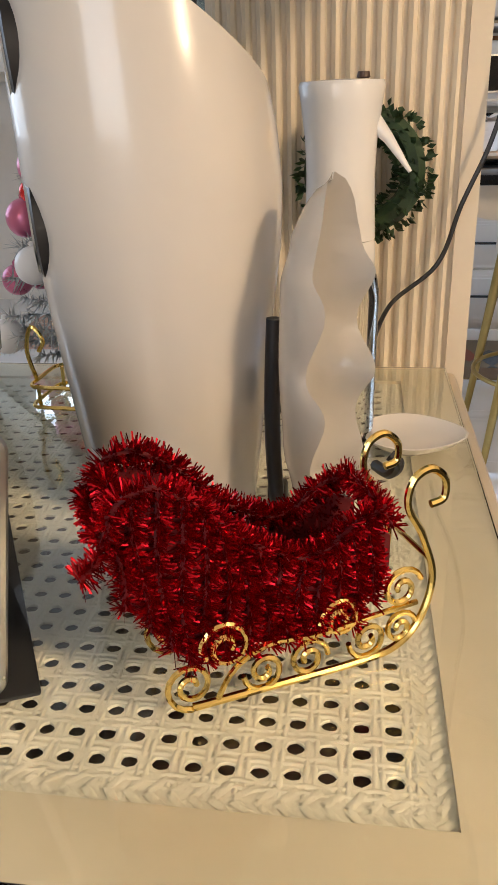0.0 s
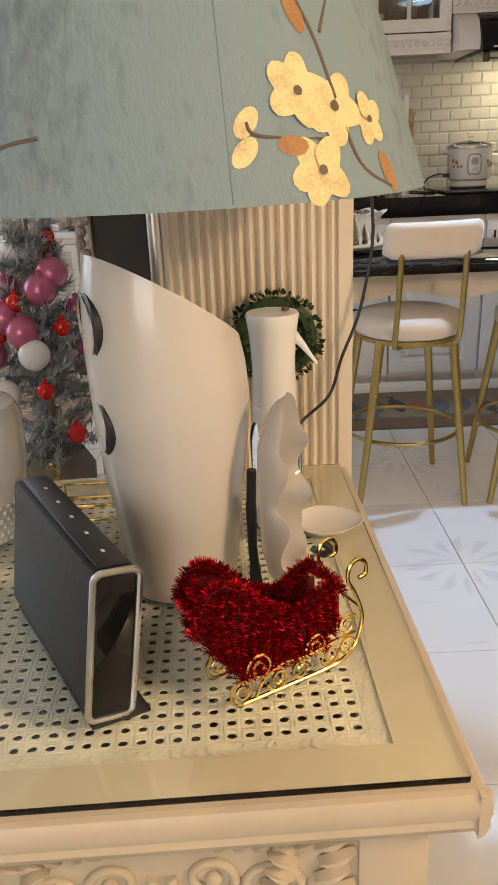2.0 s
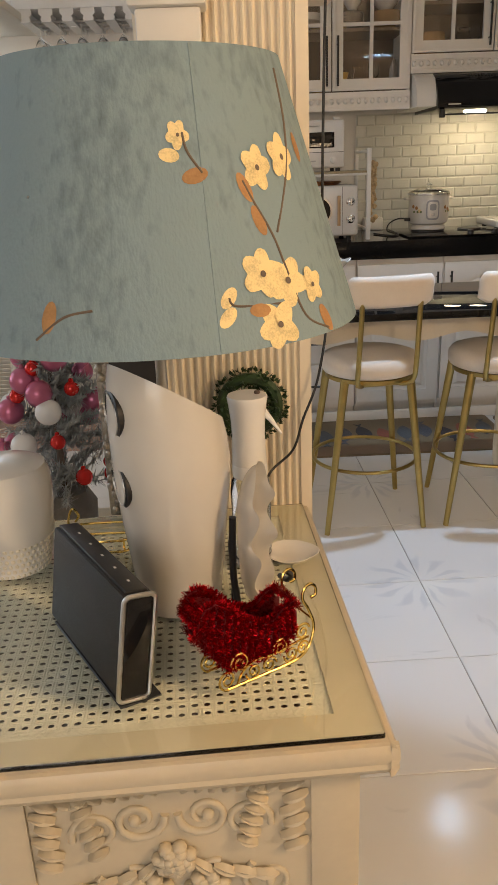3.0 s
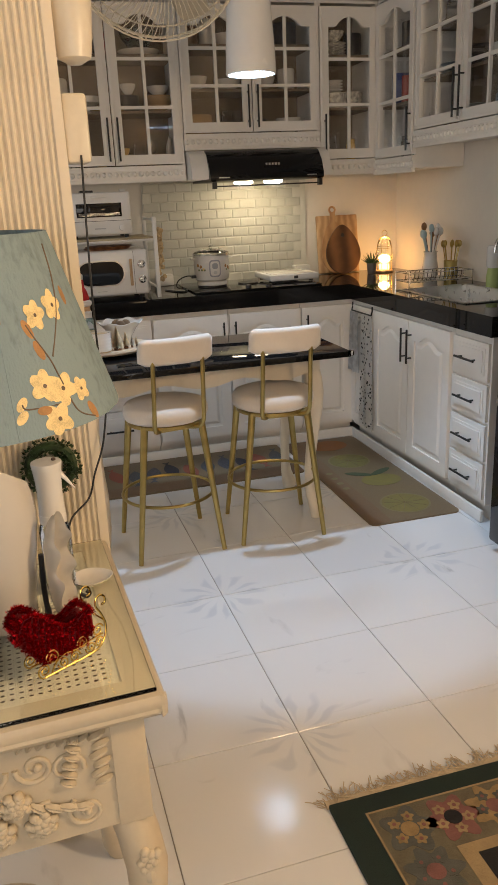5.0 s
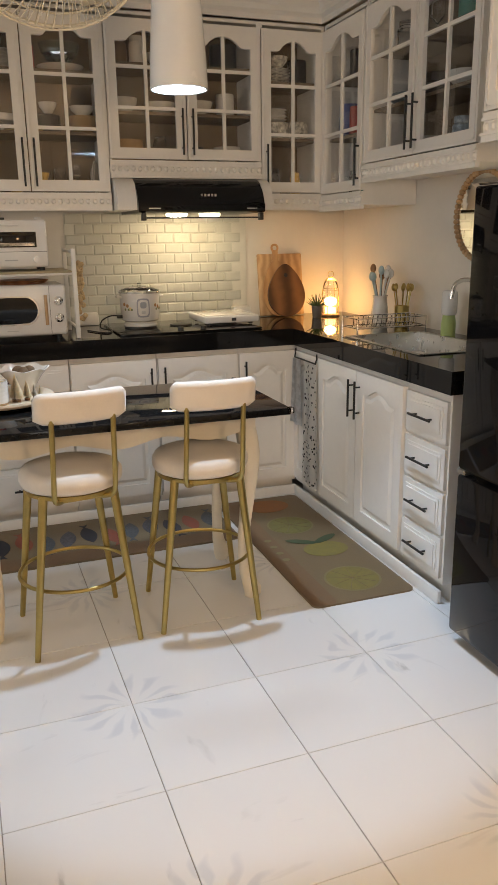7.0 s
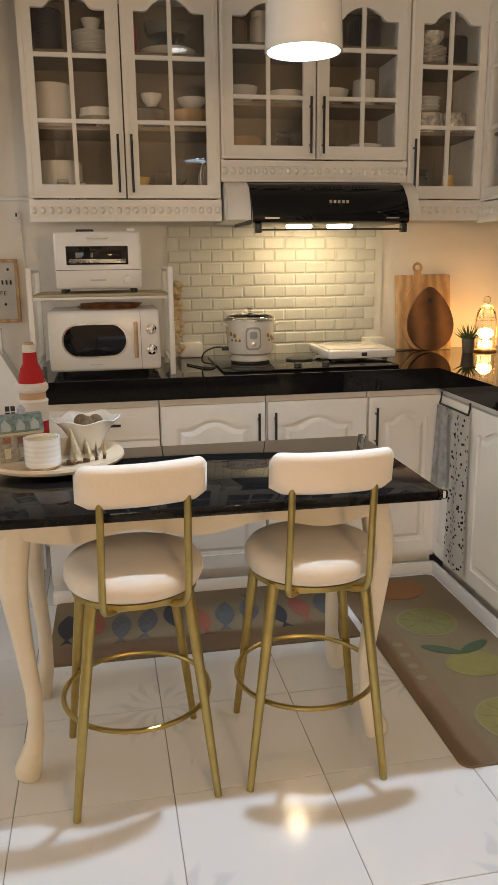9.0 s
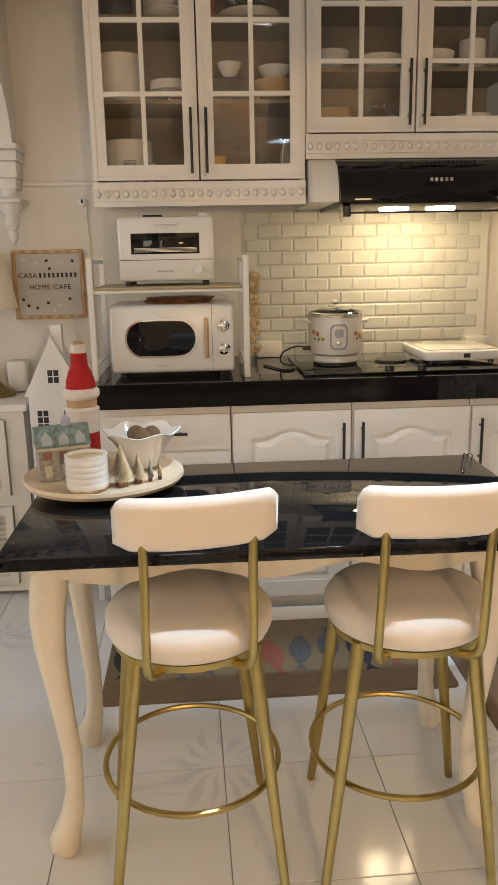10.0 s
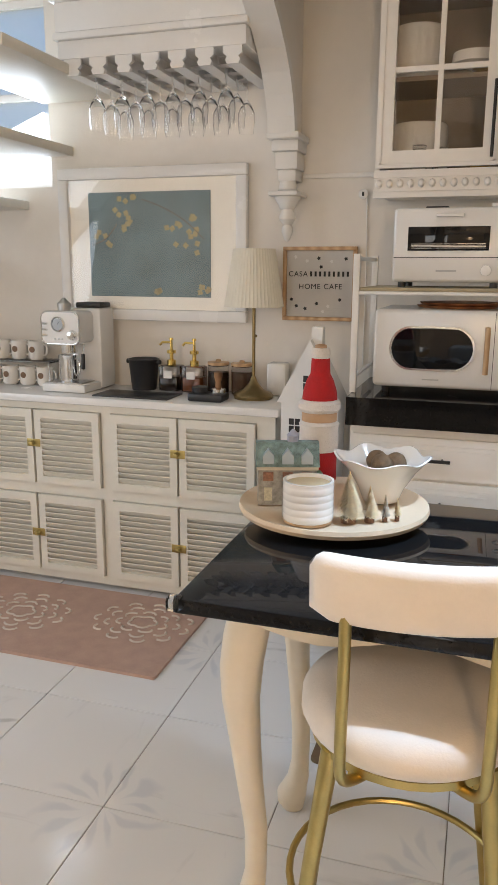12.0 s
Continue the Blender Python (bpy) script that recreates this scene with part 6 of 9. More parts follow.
shade_twig([(-52.0, 1.130), (-65.2, 1.133), (-67.2, 1.141)])
part("seam", tube(B(), [on_shade(-71, SZ0 + 0.002, 0.0), on_shade(-67, SZ1 - 0.002, 0.0)], 0.0009, 6), FABRIC, shade)
part("pole", tube(B(), [(LX, LY, GT + 0.018), (LX, LY, 1.10)], 0.0065, 14), STEEL, tl, "slim brushed metal pole")
socket = part("socket", lathe(B(), [(0.010, 1.066), (0.020, 1.070), (0.022, 1.095), (0.030, 1.10), (0.031, 1.13), (0.02, 1.15)], (LX, LY, 0), 20), DARK, tl, "black lamp socket")
part("base", lathe(B(), [(0.05, 0.0005), (0.052, 0.006), (0.045, 0.012), (0.012, 0.018)], (LX, LY, GT), 28), STEEL, tl)
bm = B()
for k in range(3):
    a = 2 * math.pi * k / 3
    tube(bm, [(LX, LY, 1.14), (LX + 0.19 * math.cos(a), LY + 0.19 * math.sin(a), 1.235)], 0.0016, 6)
carrier = part("shade_carrier", bm, STEEL, tl)

# ---- white loudspeaker ----
sp = thing("loudspeaker", (0.19, 0.505, GT), "white glossy egg-shaped loudspeaker with slanted top", "loudspeaker")
bm = B()
SPX, SPY = 0.190, 0.505
levels = [0.0, 0.002, 0.03, 0.07, 0.12, 0.17, 0.22, 0.26, 0.285]
radii = [0.046, 0.049, 0.0525, 0.057, 0.0625, 0.067, 0.0685, 0.066, 0.062]
n = 48
rings = []
for z, r in zip(levels, radii):
    ring = []
    for k in range(n):
        a = 2 * math.pi * k / n
        x, y = r * math.cos(a), r * 0.92 * math.sin(a)
        cut = GT + 0.270 - 0.60 * x - 0.30 * y
        zz = GT + z
        if z > 0.12:
            zz = GT + 0.12 + (z - 0.12) / 0.165 * (cut - GT - 0.12)
        ring.append(bm.verts.new((SPX + x, SPY + y, zz)))
    rings.append(ring)
for a, b in zip(rings, rings[1:]):
    for k in range(n):
        bm.faces.new((a[k], a[(k + 1) % n], b[(k + 1) % n], b[k]))
bm.faces.new(rings[0][::-1])
top = rings[-1]
c = sum((v.co for v in top), Vector()) / n
inn = [bm.verts.new(c + (v.co - c) * 0.93 + Vector((0, 0, -0.001))) for v in top]
low = [bm.verts.new(c + (v.co - c) * 0.90 + Vector((0, 0, -0.012))) for v in top]
for k in range(n):
    bm.faces.new((top[k], top[(k + 1) % n], inn[(k + 1) % n], inn[k]))
    bm.faces.new((inn[k], inn[(k + 1) % n], low[(k + 1) % n], low[k]))
bm.faces.new(low)
CABSPK = mat("white_lacquer", (0.66, 0.63, 0.58), 0.22, var=0.03, scale=8, coat=0.5)
part("cabinet", bm, CABSPK, sp)
for z, r in ((GT + 0.256, 0.029), (GT + 0.172, 0.028)):
    d = Vector((-0.968, -0.25, -0.03)).normalized()
    at = Vector((SPX, SPY, z)) + d * (0.0625 if z > 0.95 else 0.0612)
    rot = d.to_track_quat("Z", "Y").to_matrix().to_4x4()
    bm = lathe(B(), [(r, -0.010), (r, 0.0015), (r * 0.88, 0.003), (r * 0.82, 0.0), (r * 0.5, -0.003), (r * 0.40, 0.001), (r * 0.2, 0.003), (r * 0.02, 0.0035)], (0, 0, 0), 32)
    bm.transform(Matrix.Translation(at) @ rot)
    dr = part("driver", bm, DARK, sp, "round black speaker driver")
    bm = lathe(B(), [(r * 0.90, 0.0022), (r * 0.86, 0.004), (r * 0.82, 0.0022)], (0, 0, 0), 32, cap=False)
    bm.transform(Matrix.Translation(at) @ rot)
    part("driver_ring", bm, STEEL, dr)

# ---- black bluetooth-size speaker with silver end ----
ang = math.atan2(0.472 - 0.302, 0.062 - 0.165)
bs_m = Matrix.Translation((0.146, 0.292, GT)) @ Matrix.Rotation(ang, 4, "Z") @ Matrix.Rotation(radians(9), 4, "X")
bk = thing("wireless_speaker", (0.163, 0.300, GT), "black slab wireless speaker with silver end frame", "speaker")


def bpart(name, bm, m, parent=None, label=""):
    bm.transform(bs_m)
    return part(name, bm, m, parent if parent is not None else bk, label)


GRILLE = mat("dark_speaker_grille", (0.022, 0.020, 0.019), 0.45, 0.3, var=0.2, scale=200, bump=0.3, bump_scale=900)
L0, D0, Z0b, Z1b = 0.205, 0.034, 0.012, 0.130
bpart("body", box(B(), 0.004, L0, -D0, 0.0, Z0b, Z1b, 0.004), GRILLE)
bpart("top_panel", box(B(), 0.010, L0 - 0.004, -D0 + 0.005, -0.005, Z1b - 0.001, Z1b + 0.003, 0.0015), DARK)
for k in range(5):
    bpart("touch_key", box(B(), 0.03 + k * 0.034, 0.034 + k * 0.034, -0.019, -0.0165, Z1b + 0.0028, Z1b + 0.0034), WHITE)
bm = B()
rr = []
cx_, cz_ = -D0 / 2, (Z0b + Z1b) / 2
for k in range(32):
    a = 2 * math.pi * k / 32
    hw, hh, q = D0 / 2 + 0.0005, (Z1b - Z0b) / 2 + 0.0005, 0.007
    x = max(-hw + q, min(hw - q, 10 * math.cos(a))) + q * math.cos(a)
    z = max(-hh + q, min(hh - q, 10 * math.sin(a))) + q * math.sin(a)
    rr.append((0.002, cx_ + x, cz_ + z))
tube(bm, rr, 0.0028, 8, True)
bpart("end_frame", bm, STEEL, None, "brushed silver end frame")
bpart("end_cap", box(B(), 0.0005, 0.0039, -D0 + 0.002, -0.002, Z0b + 0.002, Z1b - 0.002, 0.0015), BLACKGLASS)
bpart("foot_flap", box(B(), 0.004, L0 - 0.004, -D0 - 0.018, -0.004, 0.0015, 0.0055, 0.001), DARK)
bpart("spine", box(B(), 0.01, L0 - 0.01, -D0 + 0.004, -D0 + 0.012, 0.005, Z0b + 0.001), DARK)

# ---- tinsel sleigh ----
SLD = Matrix.Translation((0.237, 0.322, GT)) @ Matrix.Rotation(radians(30.0), 4, "Z") @ Matrix.Diagonal((0.90, 1, 1, 1))
sl = thing("sleigh_ornament", (0.28, 0.36, GT), "gold wire sleigh ornament filled with red tinsel", "sleigh ornament")


def spart(name, bm, m, parent=None, label=""):
    bm.transform(SLD)
    return part(name, bm, m, parent if parent is not None else sl, label)


def curl(cs, cz, r, turns, start, way, t_):
    n = int(16 * turns)
    return [(cs + r * (1 - 0.8 * k / n) * math.cos(start + way * 2 * math.pi * turns * k / n), t_, cz + r * (1 - 0.8 * k / n) * math.sin(start + way * 2 * math.pi * turns * k / n)) for k in range(n + 1)]


for t_ in (0.0, 0.040):
    bm = B()
    tube(bm, smooth_path([(0.012, t_, 0.003), (0.05, t_, 0.003), (0.095, t_, 0.003), (0.118, t_, 0.006), (0.132, t_, 0.018), (0.138, t_, 0.040), (0.131, t_, 0.062), (0.122, t_, 0.078), (0.124, t_, 0.090), (0.133, t_, 0.094), (0.141, t_, 0.088), (0.141, t_, 0.079), (0.134, t_, 0.077)], 6), 0.0019, 8)
    run = spart("runner", bm, PGOLD, None, "polished gold wire runner")
    for cs, cz, r, tn, st_, wy in ((0.012, 0.0145, 0.0125, 1.75, -math.pi / 2, -1), (0.030, 0.030, 0.013, 1.6, math.pi, -1), (0.048, 0.0125, 0.0105, 1.6, math.pi, 1), (0.071, 0.0125, 0.0105, 1.6, 0.0, 1), (0.088, 0.029, 0.011, 1.6, math.pi, -1), (0.103, 0.0145, 0.0105, 1.6, math.pi, 1), (0.121, 0.016, 0.009, 1.5, 0.2, 1), (0.121, 0.037, 0.011, 1.5, 0.3, 1)):
        spart("wire_scroll", tube(B(), curl(cs, cz, r, tn, st_, wy, t_), 0.0015, 6), PGOLD, run)
    spart("wire_rail", tube(B(), smooth_path([(0.024, t_, 0.003), (0.034, t_, 0.018), (0.052, t_, 0.026), (0.075, t_, 0.024), (0.10, t_, 0.026), (0.13, t_, 0.028)], 5), 0.0015, 6), PGOLD, run)
for s_, z_ in ((0.02, 0.026), (0.06, 0.024), (0.10, 0.025), (0.135, 0.05)):
    spart("cross_wire", tube(B(), [(s_, 0.0, z_), (s_, 0.04, z_)], 0.0013, 6), PGOLD)
RED = mat("red_metallic_foil", (0.56, 0.006, 0.013), 0.19, 0.9, var=0.5, scale=300)
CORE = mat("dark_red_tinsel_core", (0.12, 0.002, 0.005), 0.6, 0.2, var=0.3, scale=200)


def body_top(s):
    """Height of the seat's sweep along the sleigh."""
    keys = [(-0.022, 0.082), (-0.012, 0.104), (0.004, 0.107), (0.022, 0.096), (0.045, 0.074), (0.068, 0.062), (0.082, 0.063), (0.098, 0.074), (0.112, 0.076), (0.119, 0.064)]
    for (a, b), (c_, d) in zip(keys, keys[1:]):
        if s <= c_:
            return b + (d - b) * (s - a) / (c_ - a)
    return keys[-1][1]


def body_low(s):
    return 0.022 + max(0, 0.012 - s) * 1.35 + max(0, s - 0.098) * 1.3


paths = []
for k in range(14):
    s = -0.014 + 0.0092 * k
    hi, lo = body_top(s), body_low(s)
    for t_ in (0.003, 0.042):
        paths.append([(s + 0.002 * math.sin(5 * q + k), t_, lo + (hi - lo) * q) for q in [i / 8 for i in range(9)]])
for t_ in (0.004, 0.041):
    paths.append([(s, t_, body_top(s)) for s in [-0.02 + 0.137 * i / 24 for i in range(25)]])
paths.append([(-0.020, 0.004 + 0.037 * i / 6, 0.090) for i in range(7)])
paths.append([(-0.012, 0.004 + 0.037 * i / 6, 0.100) for i in range(7)])
paths.append([(0.112, 0.004 + 0.037 * i / 6, 0.078) for i in range(7)])
for s in (0.02, 0.045, 0.07, 0.095):
    paths.append([(s, 0.004 + 0.037 * i / 6, body_top(s) - 0.022) for i in range(7)])
paths.append([(-0.020, 0.005, 0.082), (-0.027, -0.001, 0.080), (-0.031, -0.003, 0.079)])
core, strips = B(), []
rnd = random.Random(11)
verts, faces = [], []
for p in paths:
    q = smooth_path(p, 3)
    tube(core, q, 0.0014, 5)
    ln = sum((Vector(a) - Vector(b)).length for a, b in zip(q, q[1:]))
    for i in range(int(ln / 0.000105)):
        f_ = rnd.random() * (len(q) - 1)
        i0 = int(f_)
        at = q[i0].lerp(q[i0 + 1], f_ - i0)
        ax = (q[i0 + 1] - q[i0]).normalized()
        d = Vector((rnd.gauss(0, 1), rnd.gauss(0, 1), rnd.gauss(0, 1)))
        d = (d - ax * d.dot(ax)).normalized()
        d = (d + ax * rnd.uniform(-0.35, 0.35)).normalized()
        w = ax.cross(d).normalized().lerp(ax, rnd.random()).normalized() * 0.00055
        L = rnd.uniform(0.0050, 0.0088)
        b_ = len(verts)
        verts += [at - w, at + w, at + d * L + w * 0.7, at + d * L - w * 0.7]
        faces.append((b_, b_ + 1, b_ + 2, b_ + 3))
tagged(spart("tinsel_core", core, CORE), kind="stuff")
ss = [-0.014 + 0.0118 * k for k in range(12) if -0.014 + 0.0118 * k < 0.118]
side_line = [(s, body_low(s) + 0.003) for s in ss] + [(s, body_top(s) - 0.006) for s in ss[::-1]]
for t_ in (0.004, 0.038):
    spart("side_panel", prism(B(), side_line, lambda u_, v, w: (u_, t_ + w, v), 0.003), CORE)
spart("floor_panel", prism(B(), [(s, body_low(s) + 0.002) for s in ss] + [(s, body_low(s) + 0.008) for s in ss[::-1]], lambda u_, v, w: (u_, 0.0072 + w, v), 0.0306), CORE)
me = bpy.data.meshes.new("tinsel")
me.from_pydata([SLD @ v for v in verts], [], faces)
me.materials.append(RED)
me.transform(BASE[sl.name].inverted())
ob = new("tinsel", me)
ob.parent = sl
tagged(ob, "shiny red foil tinsel", kind="stuff")

# ---- leaf dish on its black easel ----
ez = thing("plate_stand", (0.287, 0.50, GT), "black plastic plate stand with curled hooks", "plate stand")
bm = B()
tube(bm, smooth_path([(0.261, 0.503, GT + 0.128), (0.259, 0.502, GT + 0.08), (0.260, 0.500, GT + 0.035), (0.268, 0.480, GT + 0.008), (0.292, 0.462, GT + 0.006)], 5), 0.0046, 10)
part("prop", bm, DARK, ez)
part("prop_block", box(B(), 0.254, 0.264, 0.508, 0.520, GT + 0.07, GT + 0.090, 0.002), DARK, ez)
part("prop_block", box(B(), 0.255, 0.266, 0.500, 0.514, GT + 0.004, GT + 0.026, 0.002), DARK, ez)
for x, y, z in ((0.292, 0.456, 0.008), (0.326, 0.505, 0.036)):
    part("hook", tube(B(), smooth_path([(x - 0.008, y + 0.02, GT + z - 0.004), (x, y + 0.002, GT + z), (x + 0.005, y - 0.004, GT + z + 0.009), (x, y - 0.003, GT + z + 0.014)], 5), 0.0036, 8), DARK, ez)
# a deep leaf-shaped bowl stood on end: its wavy near rim faces the room, its hollow faces the kitchen
bm = B()
nl, nw = 44, 22
LEAF_R = ((0.0, 0.004), (0.03, 0.013), (0.10, 0.0205), (0.25, 0.0255), (0.50, 0.0275), (0.72, 0.0262), (0.86, 0.0205), (0.94, 0.0135), (0.98, 0.0075), (1.0, 0.0008))


def leaf_radius(s):
    for (a, b), (c_, d) in zip(LEAF_R, LEAF_R[1:]):
        if s <= c_:
            k = (s - a) / (c_ - a)
            k = k * k * (3 - 2 * k) if 0.1 < s < 0.86 else k
            return b + (d - b) * k
    return LEAF_R[-1][1]


g = {}
for i in range(nl + 1):
    s = i / nl
    half = leaf_radius(s)
    z = GT + 0.014 + 0.186 * s
    for j in range(nw + 1):
        q = j / nw
        edge = abs(2 * q - 1) ** 3
        ripple = math.sin(2 * math.pi * 3.3 * s + (0.4 if q < 0.5 else 1.9)) * edge * math.sin(math.pi * min(1.0, s * 1.02))
        a = radians(-104 - 194 * q) + 0.26 * ripple
        r = half * (1 + (0.16 if q < 0.5 else 0.24) * ripple + 0.48 * q ** 4)
        g[i, j] = bm.verts.new((0.301 + r * math.cos(a), 0.490 + 0.9 * r * math.sin(a) + 0.004 * s, z + 0.004 * edge * math.sin(2 * math.pi * 3.3 * s)))
for i in range(nl):
    for j in range(nw):
        bm.faces.new((g[i, j], g[i + 1, j], g[i + 1, j + 1], g[i, j + 1]))
bmesh.ops.solidify(bm, geom=bm.faces[:], thickness=0.0022)
ld = solo("leaf_dish", bm, CERAMIC, "white glazed leaf-shaped dish stood upright on an easel", "dish")

# ---- spray bottle ----
sb = thing("spray_bottle", (0.283, 0.583, GT), "white continuous-mist spray bottle with trigger", "spray bottle")
BX, BY = 0.283, 0.583
part("bottle", lathe(B(), [(0.020, 0.0005), (0.024, 0.004), (0.025, 0.11), (0.0235, 0.122), (0.020, 0.1285)], (BX, BY, GT), 28), CLEAR, sb, "clear bottle")
part("collar", lathe(B(), [(0.0215, 0.1290), (0.0215, 0.144), (0.0205, 0.146)], (BX, BY, GT), 28), WHITE, sb)
part("head", lathe(B(), [(0.0212, 0.1465), (0.0204, 0.168), (0.0200, 0.186), (0.0208, 0.206), (0.0230, 0.226), (0.0245, 0.236), (0.0235, 0.2385), (0.004, 0.2395)], (BX, BY, GT), 28), WHITE, sb)
bm = B()
tube(bm, [(BX + 0.018, BY, GT + 0.216), (BX + 0.027, BY - 0.004, GT + 0.206), (BX + 0.040, BY - 0.008, GT + 0.187)], 0.0055, 10, taper=lambda s: 1.0 - 0.78 * s)
part("trigger", bm, WHITE, sb)
part("nozzle", lathe(B(), [(0.003, 0.2395), (0.0038, 0.2402), (0.0032, 0.2432)], (BX + 0.012, BY, GT), 10), mat("brown_nozzle", (0.08, 0.045, 0.03), 0.5), sb)

bm = B()
lathe(bm, [(0.010, 0.001), (0.026, 0.003), (0.036, 0.012), (0.041, 0.020), (0.0395, 0.0205), (0.034, 0.0135), (0.024, 0.006), (0.003, 0.005)], (0, 0, 0), 28, wob=lambda a, k: 1 + 0.25 * max(0, math.cos(a)) ** 6)
bm.transform(Matrix.Translation((0.332, 0.605, GT)))
ls_ = solo("leaf_saucer", bm, CERAMIC, "small white pointed ceramic saucer on the glass", "saucer")

# ---- wreath ----
wr = thing("wreath", con(-0.098, 0.5535, 0.905), "small green boxwood wreath hung on the fluted panel", "wreath")
LEAFG = mat("dark_green_leaf", (0.030, 0.065, 0.024), 0.45, var=0.5, scale=80)
bm = B()
rc = con(-0.098, 0.535, 0.908)
rnd = random.Random(5)
tube(bm, [rc + Vector((0.042 * math.cos(a), 0, 0.042 * math.sin(a))) for a in [2 * math.pi * k / 28 for k in range(28)]], 0.010, 8, True)
part("ring", bm, LEAFG, wr)
bm = B()
for k in range(620):
    a, b = rnd.uniform(0, 2 * math.pi), rnd.uniform(0, 2 * math.pi)
    rad = 0.042 + 0.012 * math.cos(b)
    p = rc + Vector((rad * math.cos(a), 0.012 * math.sin(b), rad * math.sin(a)))
    o = (Vector((math.cos(a) * math.cos(b), math.sin(b) * 0.8, math.sin(a) * math.cos(b))) + Vector((rnd.uniform(-.7, .7), rnd.uniform(-.7, .7), rnd.uniform(-.7, .7)))).normalized()
    s = o.cross(Vector((rnd.random(), rnd.random(), rnd.random() + 0.1))).normalized()
    L, w = rnd.uniform(0.007, 0.011), rnd.uniform(0.0026, 0.004)
    up_ = o.cross(s)
    v = [bm.verts.new(q) for q in (p, p + o * L * 0.5 + s * w + up_ * 0.001, p + o * L, p + o * L * 0.5 - s * w + up_ * 0.001)]
    bm.faces.new(v)
part("foliage", bm, LEAFG, wr, smooth=False)

# ---- framed dark picture ----
pf = thing("framed_picture", con(-0.29, 0.55, GT), "dark picture in an ornate silver frame", "picture")
SILVER = mat("aged_silver_leaf", (0.42, 0.38, 0.33), 0.35, 0.8, var=0.4, scale=60, bump=0.6, bump_scale=120)
part("picture", (lambda b_: (b_.transform(CON), b_)[1])(box(B(), -0.312, -0.242, 0.556, 0.562, GT + 0.001, 1.36)), mat("dark_canvas", (0.022, 0.017, 0.014), 0.5, var=0.5, scale=12), pf)
bm = B()
box(bm, -0.332, -0.312, 0.545, 0.562, GT + 0.001, 1.36, 0.004)
for k in range(44):
    ball(bm, (-0.322 + 0.005 * math.sin(k * 1.4), 0.545, GT + 0.012 + k * 0.0138), 0.0065, 8, 5, squash=1.2)
bm.transform(CON)
part("frame_stile", bm, SILVER, pf)

# ---- white jar, gold ornament, cable, wall box ----
jr = thing("storage_jar", (0.005, 0.62, GT), "white ceramic jar with a woven lower band", "jar")
part("body", lathe(B(), [(0.040, 0.001), (0.048, 0.004), (0.056, 0.05), (0.060, 0.055), (0.064, 0.10), (0.064, 0.14), (0.058, 0.155), (0.045, 0.16), (0.02, 0.162)], (0.0, 0.63, GT), 32), CERAMIC, jr)
bm = B()
for r_ in range(6):
    for k in range(40):
        a = 2 * math.pi * (k + 0.5 * (r_ % 2)) / 40
        rad = 0.047 + 0.0016 * r_
        ball(bm, (0.0 + rad * math.cos(a), 0.63 + rad * math.sin(a), GT + 0.007 + 0.0085 * r_), 0.0036, 6, 4)
part("woven_band", bm, CANE, jr)

gb = thing("gold_tray", (0.065, 0.62, GT), "small gold wire tray with curled handle", "tray")
for z in (0.004, 0.022):
    pts = []
    for k in range(28):
        a = 2 * math.pi * k / 28
        pts.append((0.085 + max(-0.03, min(0.03, 0.08 * math.cos(a))) + 0.012 * math.cos(a), 0.645 + max(-0.02, min(0.02, 0.08 * math.sin(a))) + 0.012 * math.sin(a), GT + z))
    part("wire_hoop", tube(B(), pts, 0.0018, 6, True), PGOLD, gb)
for x, y in ((0.05, 0.62), (0.12, 0.62), (0.05, 0.67), (0.12, 0.67)):
    part("wire_post", tube(B(), [(x, y, GT + 0.001), (x, y, GT + 0.022)], 0.0016, 6), PGOLD, gb)
part("wire_handle", tube(B(), smooth_path([(0.045, 0.63, GT + 0.022), (0.042, 0.625, GT + 0.05), (0.05, 0.622, GT + 0.072), (0.058, 0.624, GT + 0.06), (0.052, 0.626, GT + 0.05)], 5), 0.0018, 6), PGOLD, gb)

bm = B()
tube(bm, smooth_path([(0.428, 0.845, 1.50), (0.422, 0.825, 1.36), (0.418, 0.812, 1.20), (0.420, 0.810, 1.10), (0.423, 0.810, 1.04), (0.415, 0.809, 0.984), (0.405, 0.808, 0.942), (0.386, 0.806, 0.895), (0.369, 0.804, 0.845), (0.330, 0.790, 0.812), (0.314, 0.735, 0.785)], 8), 0.0021, 8)
cb1 = solo("power_cable", bm, DARK, "thin black power cable hanging from the wall box", "cable")
wb = thing("wall_box", con(0.002, 0.60, 1.49), "cream plastic wall box on the pilaster side", "wall box")
bm = box(B(), 0.0015, 0.046, 0.575, 0.66, 1.487, 1.606, 0.006)
cpart("case", bm, mat("cream_plastic", (0.72, 0.66, 0.54), 0.35), wb)
cpart("lid_line", box(B(), 0.0462, 0.0468, 0.58, 0.655, 1.492, 1.60, 0.0), mat("cream_plastic_lid", (0.74, 0.68, 0.56), 0.3), wb)
bm = B()
lathe(bm, [(0.012, 1.655), (0.030, 1.665), (0.036, 1.70), (0.040, 1.78), (0.036, 1.84), (0.015, 1.86)], (0, 0, 0), 24)
bm.transform(CON @ Matrix.Translation((0.0365, 0.60, 0)))
wf = solo("wall_fitting", bm, mat("ivory_plastic", (0.74, 0.68, 0.57), 0.3), "rounded ivory plastic wall fitting on the pilaster", "wall fitting")

